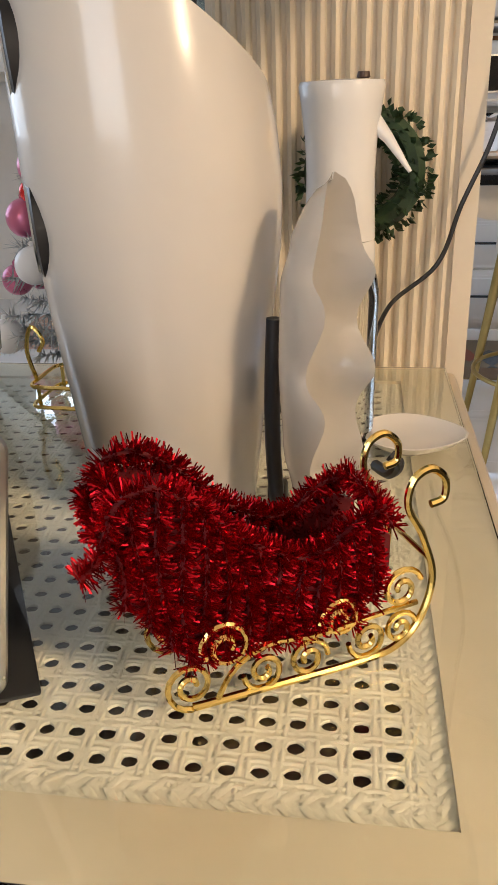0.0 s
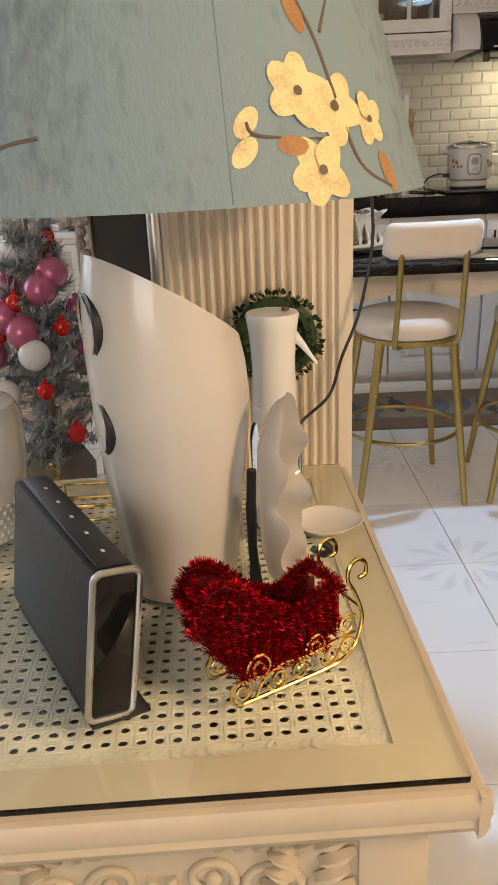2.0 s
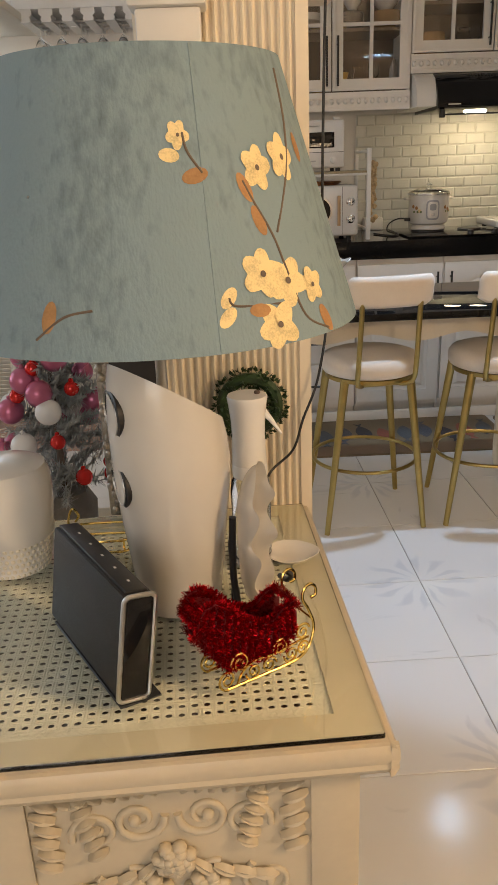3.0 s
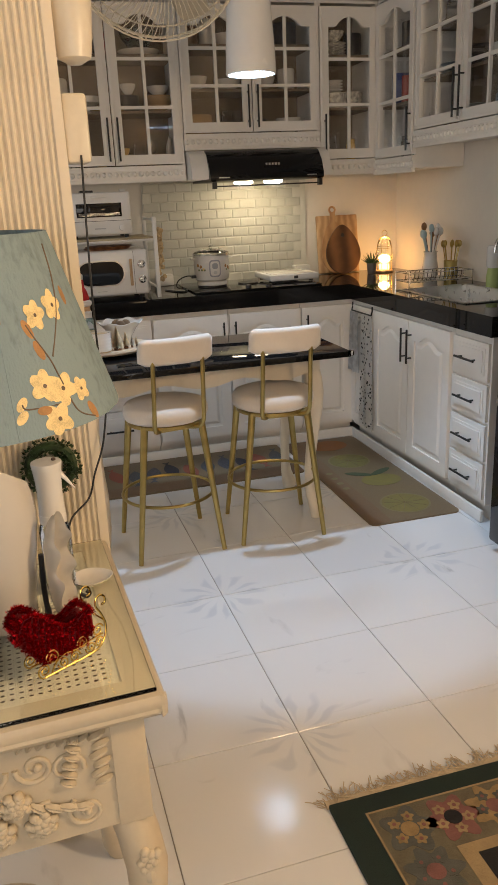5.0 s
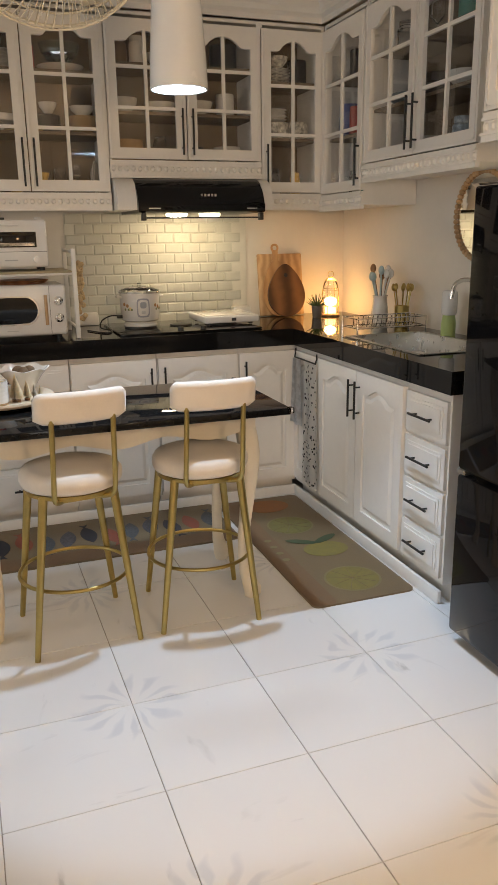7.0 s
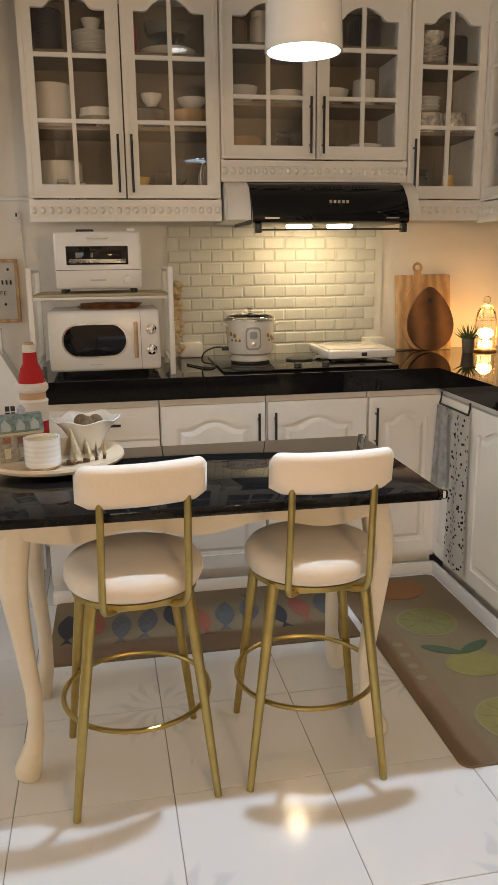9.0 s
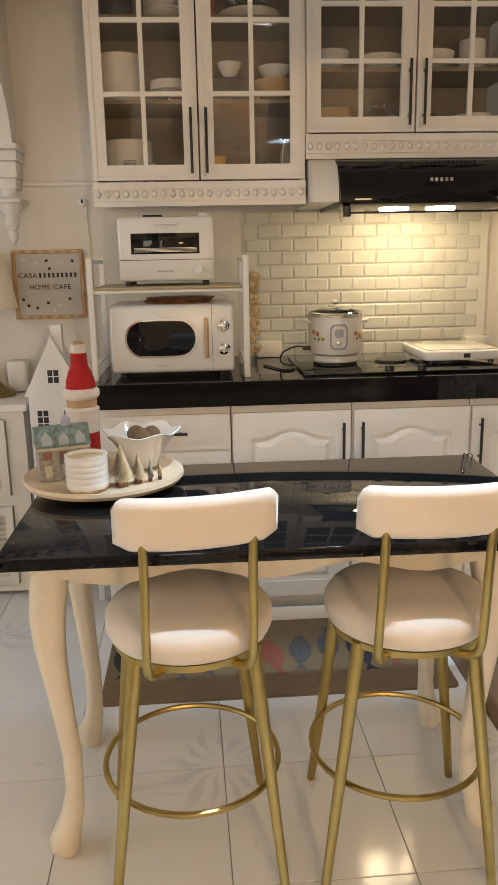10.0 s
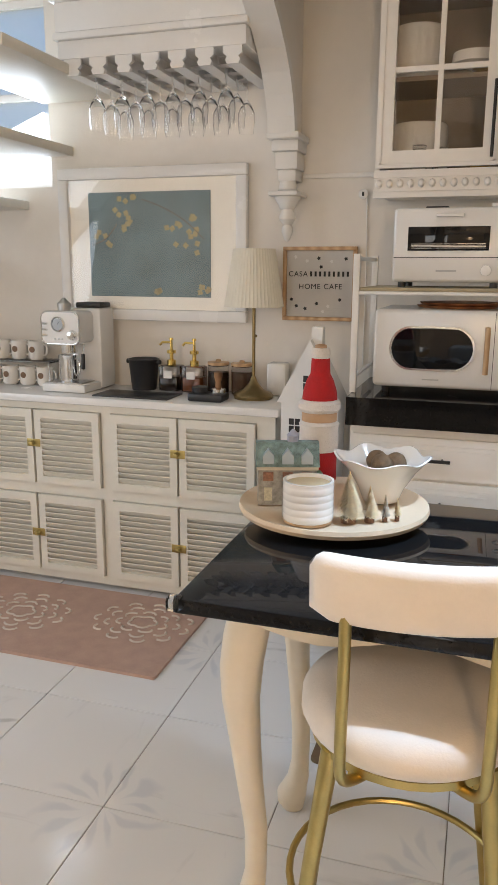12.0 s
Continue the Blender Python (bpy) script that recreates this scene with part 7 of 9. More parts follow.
corbel(tuple(con(-0.168, 0.555, 1.515)), -1, "white corbel with turned drop on the fluted pilaster")
bm = B()
box(bm, -0.235, -0.205, 0.50, 0.554, 1.526, H_CEIL - 0.002, 0.004)
box(bm, -0.135, -0.112, 0.50, 0.554, 1.526, H_CEIL - 0.002, 0.004)
for z in (1.57, 1.69, 1.81, 1.93, 2.05):
    box(bm, -0.205, -0.135, 0.512, 0.552, z, z + 0.016, 0.003)
bm.transform(CON)
solo("trim", bm, CEIL, "white pierced fretwork post above the corbel", "trim", kind="structure")

# ---- frosted little tree with baubles ----
tr = thing("christmas_tree", (-0.065, 1.08, 0.62), "small frosted tabletop tree with pink, red and white baubles", "christmas tree")
FROST = mat("frosted_needles", (0.46, 0.48, 0.47), 0.8, var=0.45, scale=60)
TX, TY = -0.065, 1.08
part("pot", lathe(B(), [(0.05, 0.62), (0.058, 0.63), (0.062, 0.70), (0.045, 0.73), (0.02, 0.735)], (TX, TY, 0), 24), mat("grey_sacking", (0.24, 0.22, 0.20), 0.85, var=0.2, bump=0.4, bump_scale=200), tr)
part("trunk", tube(B(), [(TX, TY, 0.72), (TX, TY, 1.12)], 0.008, 8, taper=lambda s: 1 - 0.7 * s), TWIG, tr)
verts, faces = [], []
rnd = random.Random(8)
for lvl in range(9):
    z = 0.745 + 0.042 * lvl
    R = 0.135 * (1 - lvl / 10.5)
    for k in range(15 - lvl // 2):
        a = rnd.uniform(0, 2 * math.pi)
        tip = Vector((TX + R * math.cos(a), TY + R * math.sin(a), z + rnd.uniform(-0.01, 0.03)))
        root = Vector((TX, TY, z - 0.01))
        ax = tip - root
        for i in range(110):
            p = root + ax * rnd.uniform(0.15, 1.0)
            d = (Vector((rnd.gauss(0, 1), rnd.gauss(0, 1), rnd.gauss(0, 1))).normalized() + ax.normalized() * 0.8).normalized()
            w = d.cross(Vector((0.3, 0.5, 0.8))).normalized() * 0.0021
            L = rnd.uniform(0.014, 0.027)
            b_ = len(verts)
            verts += [p - w, p + w, p + d * L]
            faces.append((b_, b_ + 1, b_ + 2))
me = bpy.data.meshes.new("frosted_foliage")
me.from_pydata(verts, [], faces)
me.materials.append(FROST)
me.transform(BASE[tr.name].inverted())
ob = new("frosted_foliage", me)
ob.parent = tr
tagged(ob, "frosted white artificial needles", kind="stuff")
PINK = mat("pink_satin_bauble", (0.50, 0.14, 0.24), 0.28, 0.4, var=0.1)
REDB = mat("red_gloss_bauble", (0.62, 0.02, 0.015), 0.12, 0.3, var=0.1)
WHB = mat("white_pearl_bauble", (0.76, 0.75, 0.74), 0.3, var=0.05)
for k in range(34):
    lvl = rnd.random()
    a = 2.4 * k
    R = 0.128 * (1 - 0.80 * lvl)
    z = 0.745 + 0.34 * lvl
    m, r_ = ((PINK, 0.025), (REDB, 0.016), (WHB, 0.024), (REDB, 0.014), (PINK, 0.021))[k % 5]
    bm = ball(B(), (TX + R * math.cos(a), TY + R * math.sin(a), z), r_, 18, 12)
    lathe(bm, [(0.0045, r_ - 0.001), (0.0045, r_ + 0.004), (0.001, r_ + 0.006)], (TX + R * math.cos(a), TY + R * math.sin(a), z), 8)
    part("bauble", bm, m, tr)
sd = thing("side_table", (TX, TY, 0), "small cream side table under the little tree", "side table")
part("tabletop", box(B(), TX - 0.17, TX + 0.15, TY - 0.15, TY + 0.15, 0.545, 0.5695, 0.004), IVORY, sd)
for sx in (-1, 1):
    for sy in (-1, 1):
        part("leg", box(B(), TX - 0.01 + sx * 0.13 - 0.015, TX - 0.01 + sx * 0.13 + 0.015, TY + sy * 0.12 - 0.015, TY + sy * 0.12 + 0.015, 0.001, 0.544, 0.003), IVORY, sd)

# ---- final places on and behind the console ----
for ob, dx, dy, dz in ((sp, 0.008, 0.031, 0), (sb, 0.012, 0.045, 0), (ez, 0.008, 0.004, 0), (sl, 0.010, 0.018, 0), (bk, -0.003, 0.027, 0), (ls_, 0.012, 0.03, 0), (jr, -0.044, 0.02, 0), (gb, -0.012, 0.055, 0), (tl, 0.016, -0.003, 0), (shade, 0, 0, 0.017), (socket, 0, 0, 0.03), (carrier, 0, 0, 0.017), (wr, 0.016, 0, 0.016), (pf, 0.018, 0, 0), (wb, 0.018, 0, 0), (wf, 0.018, 0, 0), (tr, 0, 0, -0.05), (sd, 0, 0, 0)):
    ob.matrix_basis = Matrix.Translation((dx, dy, dz)) @ ob.matrix_basis
ls_.matrix_basis = ls_.matrix_basis @ Matrix.Translation((0.35, 0.58, GT)) @ Matrix.Diagonal((0.85, 0.85, 0.6, 1)) @ Matrix.Translation((-0.35, -0.58, -GT))
sb.matrix_basis = sb.matrix_basis @ Matrix.Diagonal((1.10, 1.10, 1.03, 1))
sp.matrix_basis = sp.matrix_basis @ Matrix.Rotation(radians(9), 4, "Z") @ Matrix.Diagonal((1.05, 1.05, 1.04, 1))

# ---- mats and rugs ----


def flat_patch(bm, place, outline, h, z0, mi=0):
    prism(bm, outline, lambda u_, v, w: place(u_, v, z0 + w), h, mi)


def rounded(x0, x1, y0, y1, r, n=5):
    out = []
    for cx, cy, a0 in ((x1 - r, y1 - r, 0), (x0 + r, y1 - r, 90), (x0 + r, y0 + r, 180), (x1 - r, y0 + r, 270)):
        for k in range(n + 1):
            a = radians(a0 + 90 * k / n)
            out.append((cx + r * math.cos(a), cy + r * math.sin(a)))
    return out


flat = lambda u_, v, w: (u_, v, w)
TAUPE = mat("taupe_cushioned_vinyl", (0.165, 0.115, 0.06), 0.55, var=0.12, scale=10, bump=0.2, bump_scale=160)
BROWNM = mat("brown_vinyl_border", (0.17, 0.10, 0.05), 0.55, var=0.15, scale=12, bump=0.2, bump_scale=160)
fm = thing("kitchen_mat", (1.04, 3.17, 0), "long taupe kitchen mat printed with fishes", "mat")
bm = prism(B(), rounded(0.475, 1.60, 2.925, 3.425, 0.02), flat, 0.007)
part("mat_body", bm, TAUPE, fm)
bm = prism(B(), rounded(0.478, 1.597, 2.928, 3.045, 0.018), lambda u_, v, w: (u_, v, 0.0072 + w), 0.0008)
part("brown_border", bm, BROWNM, fm)
FISHC = [mat("navy_print", (0.022, 0.022, 0.030), 0.6, var=0.5, scale=70), mat("coral_print", (0.24, 0.065, 0.035), 0.6, var=0.2, scale=60), mat("slate_print", (0.075, 0.08, 0.084), 0.6, var=0.6, scale=90), mat("dark_print", (0.07, 0.07, 0.08), 0.6, var=0.8, scale=90)]


def fish(cx, cy, ln, wd, turn):
    pts = []
    for k in range(13):
        s = k / 12
        pts.append((-ln / 2 + ln * s, wd / 2 * math.sin(math.pi * s) ** 0.8))
    low = [(x, -y) for x, y in pts[::-1][1:-1]]
    tail = [(-ln / 2 - 0.035, 0.022), (-ln / 2 - 0.022, 0.0), (-ln / 2 - 0.035, -0.022)]
    ol = pts[1:] + low + [(-ln / 2 + 0.004, -0.004)] + tail[::-1] + [(-ln / 2 + 0.004, 0.004)]
    c, s_ = math.cos(turn), math.sin(turn)
    ol = [(cx + x * c - y * s_, cy + x * s_ + y * c) for x, y in ol]
    return prism(B(), ol, lambda u_, v, w: (u_, v, 0.0082 + w), 0.0006)


for k in range(11):
    x = 0.53 + 0.1 * k
    part("fish_print", fish(x, 3.20 + 0.025 * math.sin(2.1 * k), 0.205, 0.076, radians(90 + 9 * math.sin(1.7 * k)) + (math.pi if k % 3 == 1 else 0)), FISHC[k % 4], fm)

lm = thing("kitchen_mat", (1.85, 2.77, 0), "taupe kitchen runner printed with citrus fruits", "mat")
part("mat_body", prism(B(), rounded(1.63, 2.075, 2.155, 3.40, 0.03), flat, 0.007), TAUPE, lm)
part("brown_border", prism(B(), rounded(1.633, 1.735, 2.16, 3.395, 0.025), lambda u_, v, w: (u_, v, 0.0072 + w), 0.0008), BROWNM, lm)
LIME = mat("lime_print", (0.165, 0.145, 0.04), 0.6, var=0.2, scale=40)
LEMON = mat("lemon_print", (0.19, 0.155, 0.04), 0.6, var=0.2, scale=40)
ORANGE = mat("orange_print", (0.25, 0.10, 0.03), 0.6, var=0.2, scale=40)
RIND = mat("rind_print", (0.20, 0.165, 0.075), 0.6, var=0.2)
LEAFM = mat("leaf_print", (0.05, 0.075, 0.035), 0.6, var=0.3, scale=50)


def disc(cx, cy, rx, ry, z, n=36, h=0.0006):
    return prism(B(), [(cx + rx * math.cos(2 * math.pi * k / n), cy + ry * math.sin(2 * math.pi * k / n)) for k in range(n)], lambda u_, v, w: (u_, v, z + w), h)


for cx, cy, r_, m_, rind in ((1.865, 3.27, 0.105, ORANGE, False), (1.875, 2.98, 0.115, LIME, True), (1.915, 2.655, 0.095, LEMON, False), (1.885, 2.335, 0.120, LEMON, True)):
    if rind:
        part("fruit_rind", disc(cx, cy, r_, r_ * 0.98, 0.0082), RIND, lm)
        part("fruit_slice", disc(cx, cy, r_ * 0.92, r_ * 0.90, 0.0090), m_, lm)
        for k in range(9):
            a = 2 * math.pi * k / 9
            part("slice_line", tube(B(), [(cx, cy, 0.0097), (cx + r_ * 0.84 * math.cos(a), cy + r_ * 0.82 * math.sin(a), 0.0097)], 0.0012, 4), TAUPE, lm)
    else:
        part("fruit_print", disc(cx, cy, r_ * 1.1, r_ * 0.85, 0.0082), m_, lm)
for a in (2.6, 0.5):
    ol = [(1.90 + (0.075 * math.cos(math.pi * k / 10 * 2)) * math.cos(a) - 0.024 * math.sin(math.pi * k / 10 * 2) * math.sin(a) + 0.07 * math.cos(a), 2.74 + (0.075 * math.cos(math.pi * k / 10 * 2)) * math.sin(a) + 0.024 * math.sin(math.pi * k / 10 * 2) * math.cos(a) + 0.05 * math.sin(a)) for k in range(10)]
    part("leaf_print", prism(B(), ol, lambda u_, v, w: (u_, v, 0.0092 + w), 0.0006), LEAFM, lm)
for k in range(4):
    part("seed_print", disc(1.70, 2.83 - 0.075 * k, 0.018, 0.016, 0.0082, 14), RIND, lm)

rg = thing("floor_rug", (-0.7, 3.45, 0), "dusty pink rug with carved white flower outlines", "rug")
PINKR = mat("dusty_pink_pile", (0.50, 0.34, 0.27), 0.95, var=0.14, scale=18, bump=0.5, bump_scale=500)
WHITER = mat("ivory_pile", (0.66, 0.58, 0.50), 0.95, var=0.1, bump=0.5, bump_scale=400)
part("rug_body", prism(B(), rounded(-1.45, -0.095, 3.175, 3.735, 0.01), flat, 0.010), PINKR, rg)
rnd = random.Random(12)
for cx, cy in ((-0.30, 3.52), (-0.78, 3.46), (-1.25, 3.50)):
    for ring in range(4):
        for k in range(5 + 2 * ring):
            a = 2 * math.pi * k / (5 + 2 * ring) + ring * 0.7
            rr = 0.03 + 0.045 * ring
            p = Vector((cx + rr * math.cos(a), cy + rr * 0.8 * math.sin(a), 0.010))
            if not (-1.43 < p.x < -0.12 and 3.20 < p.y < 3.71):
                continue
            pts = [p + Vector((0.026 * math.cos(a + q), 0.022 * math.sin(a + q), 0)) for q in (-1.3, -0.7, 0, 0.7, 1.3)]
            pts = [Vector((min(q.x, -0.105), min(q.y, 3.725), q.z)) for q in pts]
            part("flower_line", tube(B(), smooth_path(pts, 2), 0.005, 5), WHITER, rg)

cp = thing("carpet", (1.60, -0.2, 0), "dark green floral carpet with cream fringe", "carpet")
GREEN = mat("dark_green_pile", (0.010, 0.022, 0.017), 0.95, var=0.35, scale=14, bump=0.5, bump_scale=400)
GREYG = mat("grey_green_pile", (0.135, 0.115, 0.075), 0.95, var=0.35, scale=26, bump=0.5, bump_scale=400)
BLACKP = mat("black_pile", (0.010, 0.009, 0.010), 0.95, var=0.3, bump=0.5, bump_scale=400)
TANP = mat("tan_pile", (0.32, 0.23, 0.12), 0.95, var=0.25, scale=20, bump=0.5, bump_scale=400)
ROSEP = mat("dull_rose_pile", (0.20, 0.085, 0.075), 0.95, var=0.3, scale=30, bump=0.5, bump_scale=400)
GOLDP = mat("ochre_pile", (0.28, 0.19, 0.085), 0.95, var=0.3, scale=40, bump=0.5, bump_scale=400)
SLATEP = mat("slate_pile", (0.085, 0.09, 0.08), 0.95, var=0.3, scale=30, bump=0.5, bump_scale=400)
CXA, CXB, CYA, CYB = 0.842, 2.35, -1.25, 0.705
part("border", prism(B(), rounded(CXA, CXB, CYA, CYB, 0.004, 2), flat, 0.010), GREEN, cp)
part("field", box(B(), CXA + 0.075, CXB - 0.075, CYA + 0.075, CYB - 0.055, 0.0102, 0.0112), GREYG, cp, smooth=False)
bm = B()
for a, b, c, d in ((CXA + 0.072, CXB - 0.072, CYB - 0.058, CYB - 0.053), (CXA + 0.072, CXA + 0.077, CYA + 0.07, CYB - 0.058)):
    box(bm, a, b, c, d, 0.0102, 0.0122)
part("inner_line", bm, TANP, cp, smooth=False)
part("tan_band", box(B(), CXA + 0.225, CXB - 0.225, CYA + 0.22, CYB - 0.205, 0.0114, 0.0124), TANP, cp, smooth=False)
part("medallion_ground", box(B(), CXA + 0.262, CXB - 0.262, CYA + 0.255, CYB - 0.235, 0.0126, 0.0136), BLACKP, cp, smooth=False)


def carpet_flower(cx, cy, r_, m_, core, petals=5, z=0.0113):
    f = part("flower_motif", prism(B(), [(cx + r_ * (0.82 + 0.18 * math.cos(petals * a)) * math.cos(a), cy + r_ * (0.82 + 0.18 * math.cos(petals * a)) * math.sin(a)) for a in [2 * math.pi * k / 40 for k in range(40)]], lambda u_, v, w: (u_, v, z + w), 0.0010), m_, cp)
    part("motif_heart", disc(cx, cy, r_ * 0.3, r_ * 0.3, z + 0.0012, 16), core, f)
    return f


rnd = random.Random(31)
cells = []
for k in range(11):
    cells.append((CXA + 0.150 + 0.112 * k, CYB - 0.128))
for k in range(13):
    cells.append((CXA + 0.150, CYB - 0.25 - 0.112 * k))
for n_, (cx, cy) in enumerate(cells):
    if cx > CXB - 0.12 or cy < CYA + 0.12:
        continue
    carpet_flower(cx, cy, 0.072, (SLATEP, ROSEP, GOLDP, SLATEP)[n_ % 4], (GOLDP, BLACKP, ROSEP)[n_ % 3], 5 + n_ % 3)
    for k in range(5):
        a = 2 * math.pi * k / 5 + n_
        carpet_flower(cx + 0.036 * math.cos(a), cy + 0.036 * math.sin(a), 0.016, (GOLDP, TANP, SLATEP)[n_ % 3], ROSEP, 5, 0.0128)
for cx, cy in ((CXA + 0.36, CYB - 0.32), (CXA + 0.55, CYB - 0.36), (CXA + 0.42, CYB - 0.55)):
    carpet_flower(cx, cy, 0.05, SLATEP, TANP, 5, 0.0138)
FRINGE = mat("cream_cotton_fringe", (0.50, 0.40, 0.27), 0.95, var=0.2)
bm = B()
rnd = random.Random(77)
for k in range(700):
    x = rnd.uniform(CXA - 0.006, CXB)
    a = rnd.gauss(math.pi / 2, 0.55)
    L = rnd.uniform(0.03, 0.075)
    p = Vector((x, CYB - 0.006, 0.005))
    pts = [p]
    for s in range(4):
        a += rnd.gauss(0, 0.35)
        p = p + Vector((math.cos(a), math.sin(a), 0)) * L / 4 + Vector((0, 0, rnd.uniform(-0.002, 0.003)))
        p.z = max(0.0022, p.z)
        pts.append(p.copy())
    tube(bm, pts, 0.0013, 4)
box(bm, CXA - 0.004, CXB, CYB - 0.004, CYB + 0.018, 0.0005, 0.007)
tagged(part("fringe", bm, FRINGE, cp, "tangled cream cotton fringe"), kind="stuff")

# ---- coffee bar cabinet ----
KX0, KX1, KY, KT = -1.42, 0.13, 3.77, 0.80
kb = thing("coffee_cabinet", (-0.64, 3.93, 0), "white cabinet with louvred doors and gold latches", "cabinet")
KW = mat("white_louvre_paint", (0.74, 0.71, 0.63), 0.4, var=0.06, scale=6, bump=0.06)
part("worktop", box(B(), KX0, KX1 + 0.02, KY - 0.03, 4.097, KT - 0.032, KT, 0.008), WHITE, kb)
part("body", box(B(), KX0, KX1, KY + 0.022, 4.095, 0.02, KT - 0.033), KW, kb, smooth=False)
bm = B()
COLS = [(-1.16, -0.885), (-0.875, -0.585), (-0.535, -0.255), (-0.245, 0.055)]
for x0, x1 in ((KX0, -1.165), (-0.58, -0.54), (0.06, KX1)):
    box(bm, x0, x1, KY, KY + 0.0218, 0.02, KT - 0.033)
for z0, z1 in ((0.02, 0.055), (0.385, 0.43), (0.738, KT - 0.033)):
    box(bm, KX0, KX1, KY + 0.001, KY + 0.0215, z0, z1)
part("face_frame", bm, KW, kb, smooth=False)
for x0, x1 in COLS:
    for z0, z1 in ((0.057, 0.383), (0.432, 0.736)):
        bm = B()
        m_ = 0.030
        for b in ((x0, x0 + m_, z0, z1), (x1 - m_, x1, z0, z1), (x0 + m_, x1 - m_, z0, z0 + m_), (x0 + m_, x1 - m_, z1 - m_, z1)):
            box(bm, b[0], b[1], KY - 0.016, KY + 0.004, b[2], b[3])
        d = part("louvre_door", bm, KW, kb, smooth=False)
        n_ = int((z1 - z0 - 2 * m_) / 0.021)
        for k in range(n_):
            z = z0 + m_ + (k + 0.5) * (z1 - z0 - 2 * m_) / n_
            q = prism(B(), [(0.004, -0.012), (0.007, -0.009), (-0.009, 0.012), (-0.012, 0.009)], lambda u_, v, w: (x0 + m_ + w, KY - 0.006 + u_, z + v), x1 - x0 - 2 * m_)
            part("slat", q, KW, d, smooth=False)
for cx, z in ((-0.88, 0.60), (-0.88, 0.22), (-0.25, 0.60), (-0.25, 0.22)):
    lt = part("latch", box(B(), cx - 0.030, cx + 0.030, KY - 0.020, KY - 0.0162, z - 0.016, z + 0.016, 0.002), GOLD, kb, "ornate gold latch")
    bm = lathe(B(), [(0.010, 0.0), (0.006, 0.008), (0.012, 0.014), (0.008, 0.022), (0.001, 0.024)], (0, 0, 0), 14)
    bm.transform(Matrix.Translation((cx, KY - 0.0202, z)) @ Matrix.Rotation(radians(90), 4, "X"))
    part("latch_knob", bm, GOLD, lt)
for x in (KX0 + 0.05, -0.6, KX1 - 0.05):
    part("foot", box(B(), x - 0.03, x + 0.03, KY + 0.05, 4.05, 0.0005, 0.0198), KW, kb)

# ---- espresso machine ----
em = thing("espresso_machine", (-0.76, 3.93, KT), "white retro espresso machine with chrome details", "espresso machine")
EX0, EX1, EY0, EY1 = -0.865, -0.66, 3.84, 4.06
HX_0, HX_1, HZ_0, HZ_1 = EX0, EX1 - 0.03, KT + 0.19, KT + 0.325
part("rear_body", box(B(), EX0 + 0.035, EX1, EY0 + 0.10, EY1, KT + 0.004, KT + 0.33, 0.012), WHITE, em)
part("head", box(B(), HX_0 + 0.004, HX_1 - 0.004, EY0 - 0.006, EY0 + 0.12, HZ_0 + 0.004, HZ_1 - 0.004, 0.018, segs=3), WHITE, em)
fp = part("front_panel", prism(B(), rounded(HX_0 + 0.006, HX_1 - 0.006, HZ_0 + 0.006, HZ_1 - 0.006, 0.026), lambda u_, v, w: (u_, EY0 - 0.017 + w, v), 0.010), WHITE, em)
ring = rounded(HX_0 + 0.004, HX_1 - 0.004, HZ_0 + 0.004, HZ_1 - 0.004, 0.028)
part("chrome_rim", tube(B(), [(u_, EY0 - 0.014, v) for u_, v in ring + ring[:1]], 0.0042, 8), CHROME, fp)
part("drip_base", box(B(), EX0, EX1 - 0.01, EY0 - 0.03, EY1 - 0.02, KT + 0.002, KT + 0.035, 0.006), WHITE, em)
part("drip_grid", box(B(), EX0 + 0.01, EX1 - 0.03, EY0 - 0.022, EY0 + 0.09, KT + 0.0352, KT + 0.040), STEEL, em)
GX, GZ = HX_0 + 0.47 * (HX_1 - HX_0), KT + 0.272


def on_panel(bm, x, z, out=0.0):
    """Turns a small lathe towards the room and sets it on the machine's front."""
    bm.transform(Matrix.Translation((x, EY0 - 0.0172 - out, z)) @ Matrix.Rotation(radians(90), 4, "X"))
    return bm


gg = part("pressure_gauge", on_panel(lathe(B(), [(0.030, 0.0), (0.030, 0.008), (0.026, 0.011), (0.024, 0.006), (0.001, 0.006)], (0, 0, 0), 28), GX, GZ), CHROME, em)
part("dial", on_panel(lathe(B(), [(0.023, 0.0), (0.023, 0.0012)], (0, 0, 0), 24), GX, GZ, 0.0065), mat("dial_card", (0.42, 0.46, 0.50), 0.4), gg, "pale grey gauge dial")
part("needle", tube(B(), [(GX, EY0 - 0.0254, GZ), (GX + 0.010, EY0 - 0.0254, GZ + 0.012)], 0.0010, 5), DARK, gg)
for k in range(3):
    part("indicator", on_panel(lathe(B(), [(0.0042, 0.0), (0.0036, 0.003), (0.001, 0.0035)], (0, 0, 0), 10), GX - 0.018 + 0.017 * k, KT + 0.214), STEEL, em)
    z = KT + 0.274 - 0.023 * k
    part("toggle_lever", tube(B(), [(HX_0 + 0.014, EY0 - 0.024, z), (HX_0 + 0.036, EY0 - 0.027, z - 0.001)], 0.0040, 8), CHROME, em)
part("steam_knob", on_panel(lathe(B(), [(0.020, 0.0), (0.020, 0.006), (0.016, 0.008), (0.015, 0.020), (0.002, 0.022)], (0, 0, 0), 18), HX_0 + 0.83 * (HX_1 - HX_0), KT + 0.230), CHROME, em)
part("group_head", lathe(B(), [(0.032, 0.155), (0.032, 0.193)], (-0.775, EY0 + 0.045, KT), 24), CHROME, em)
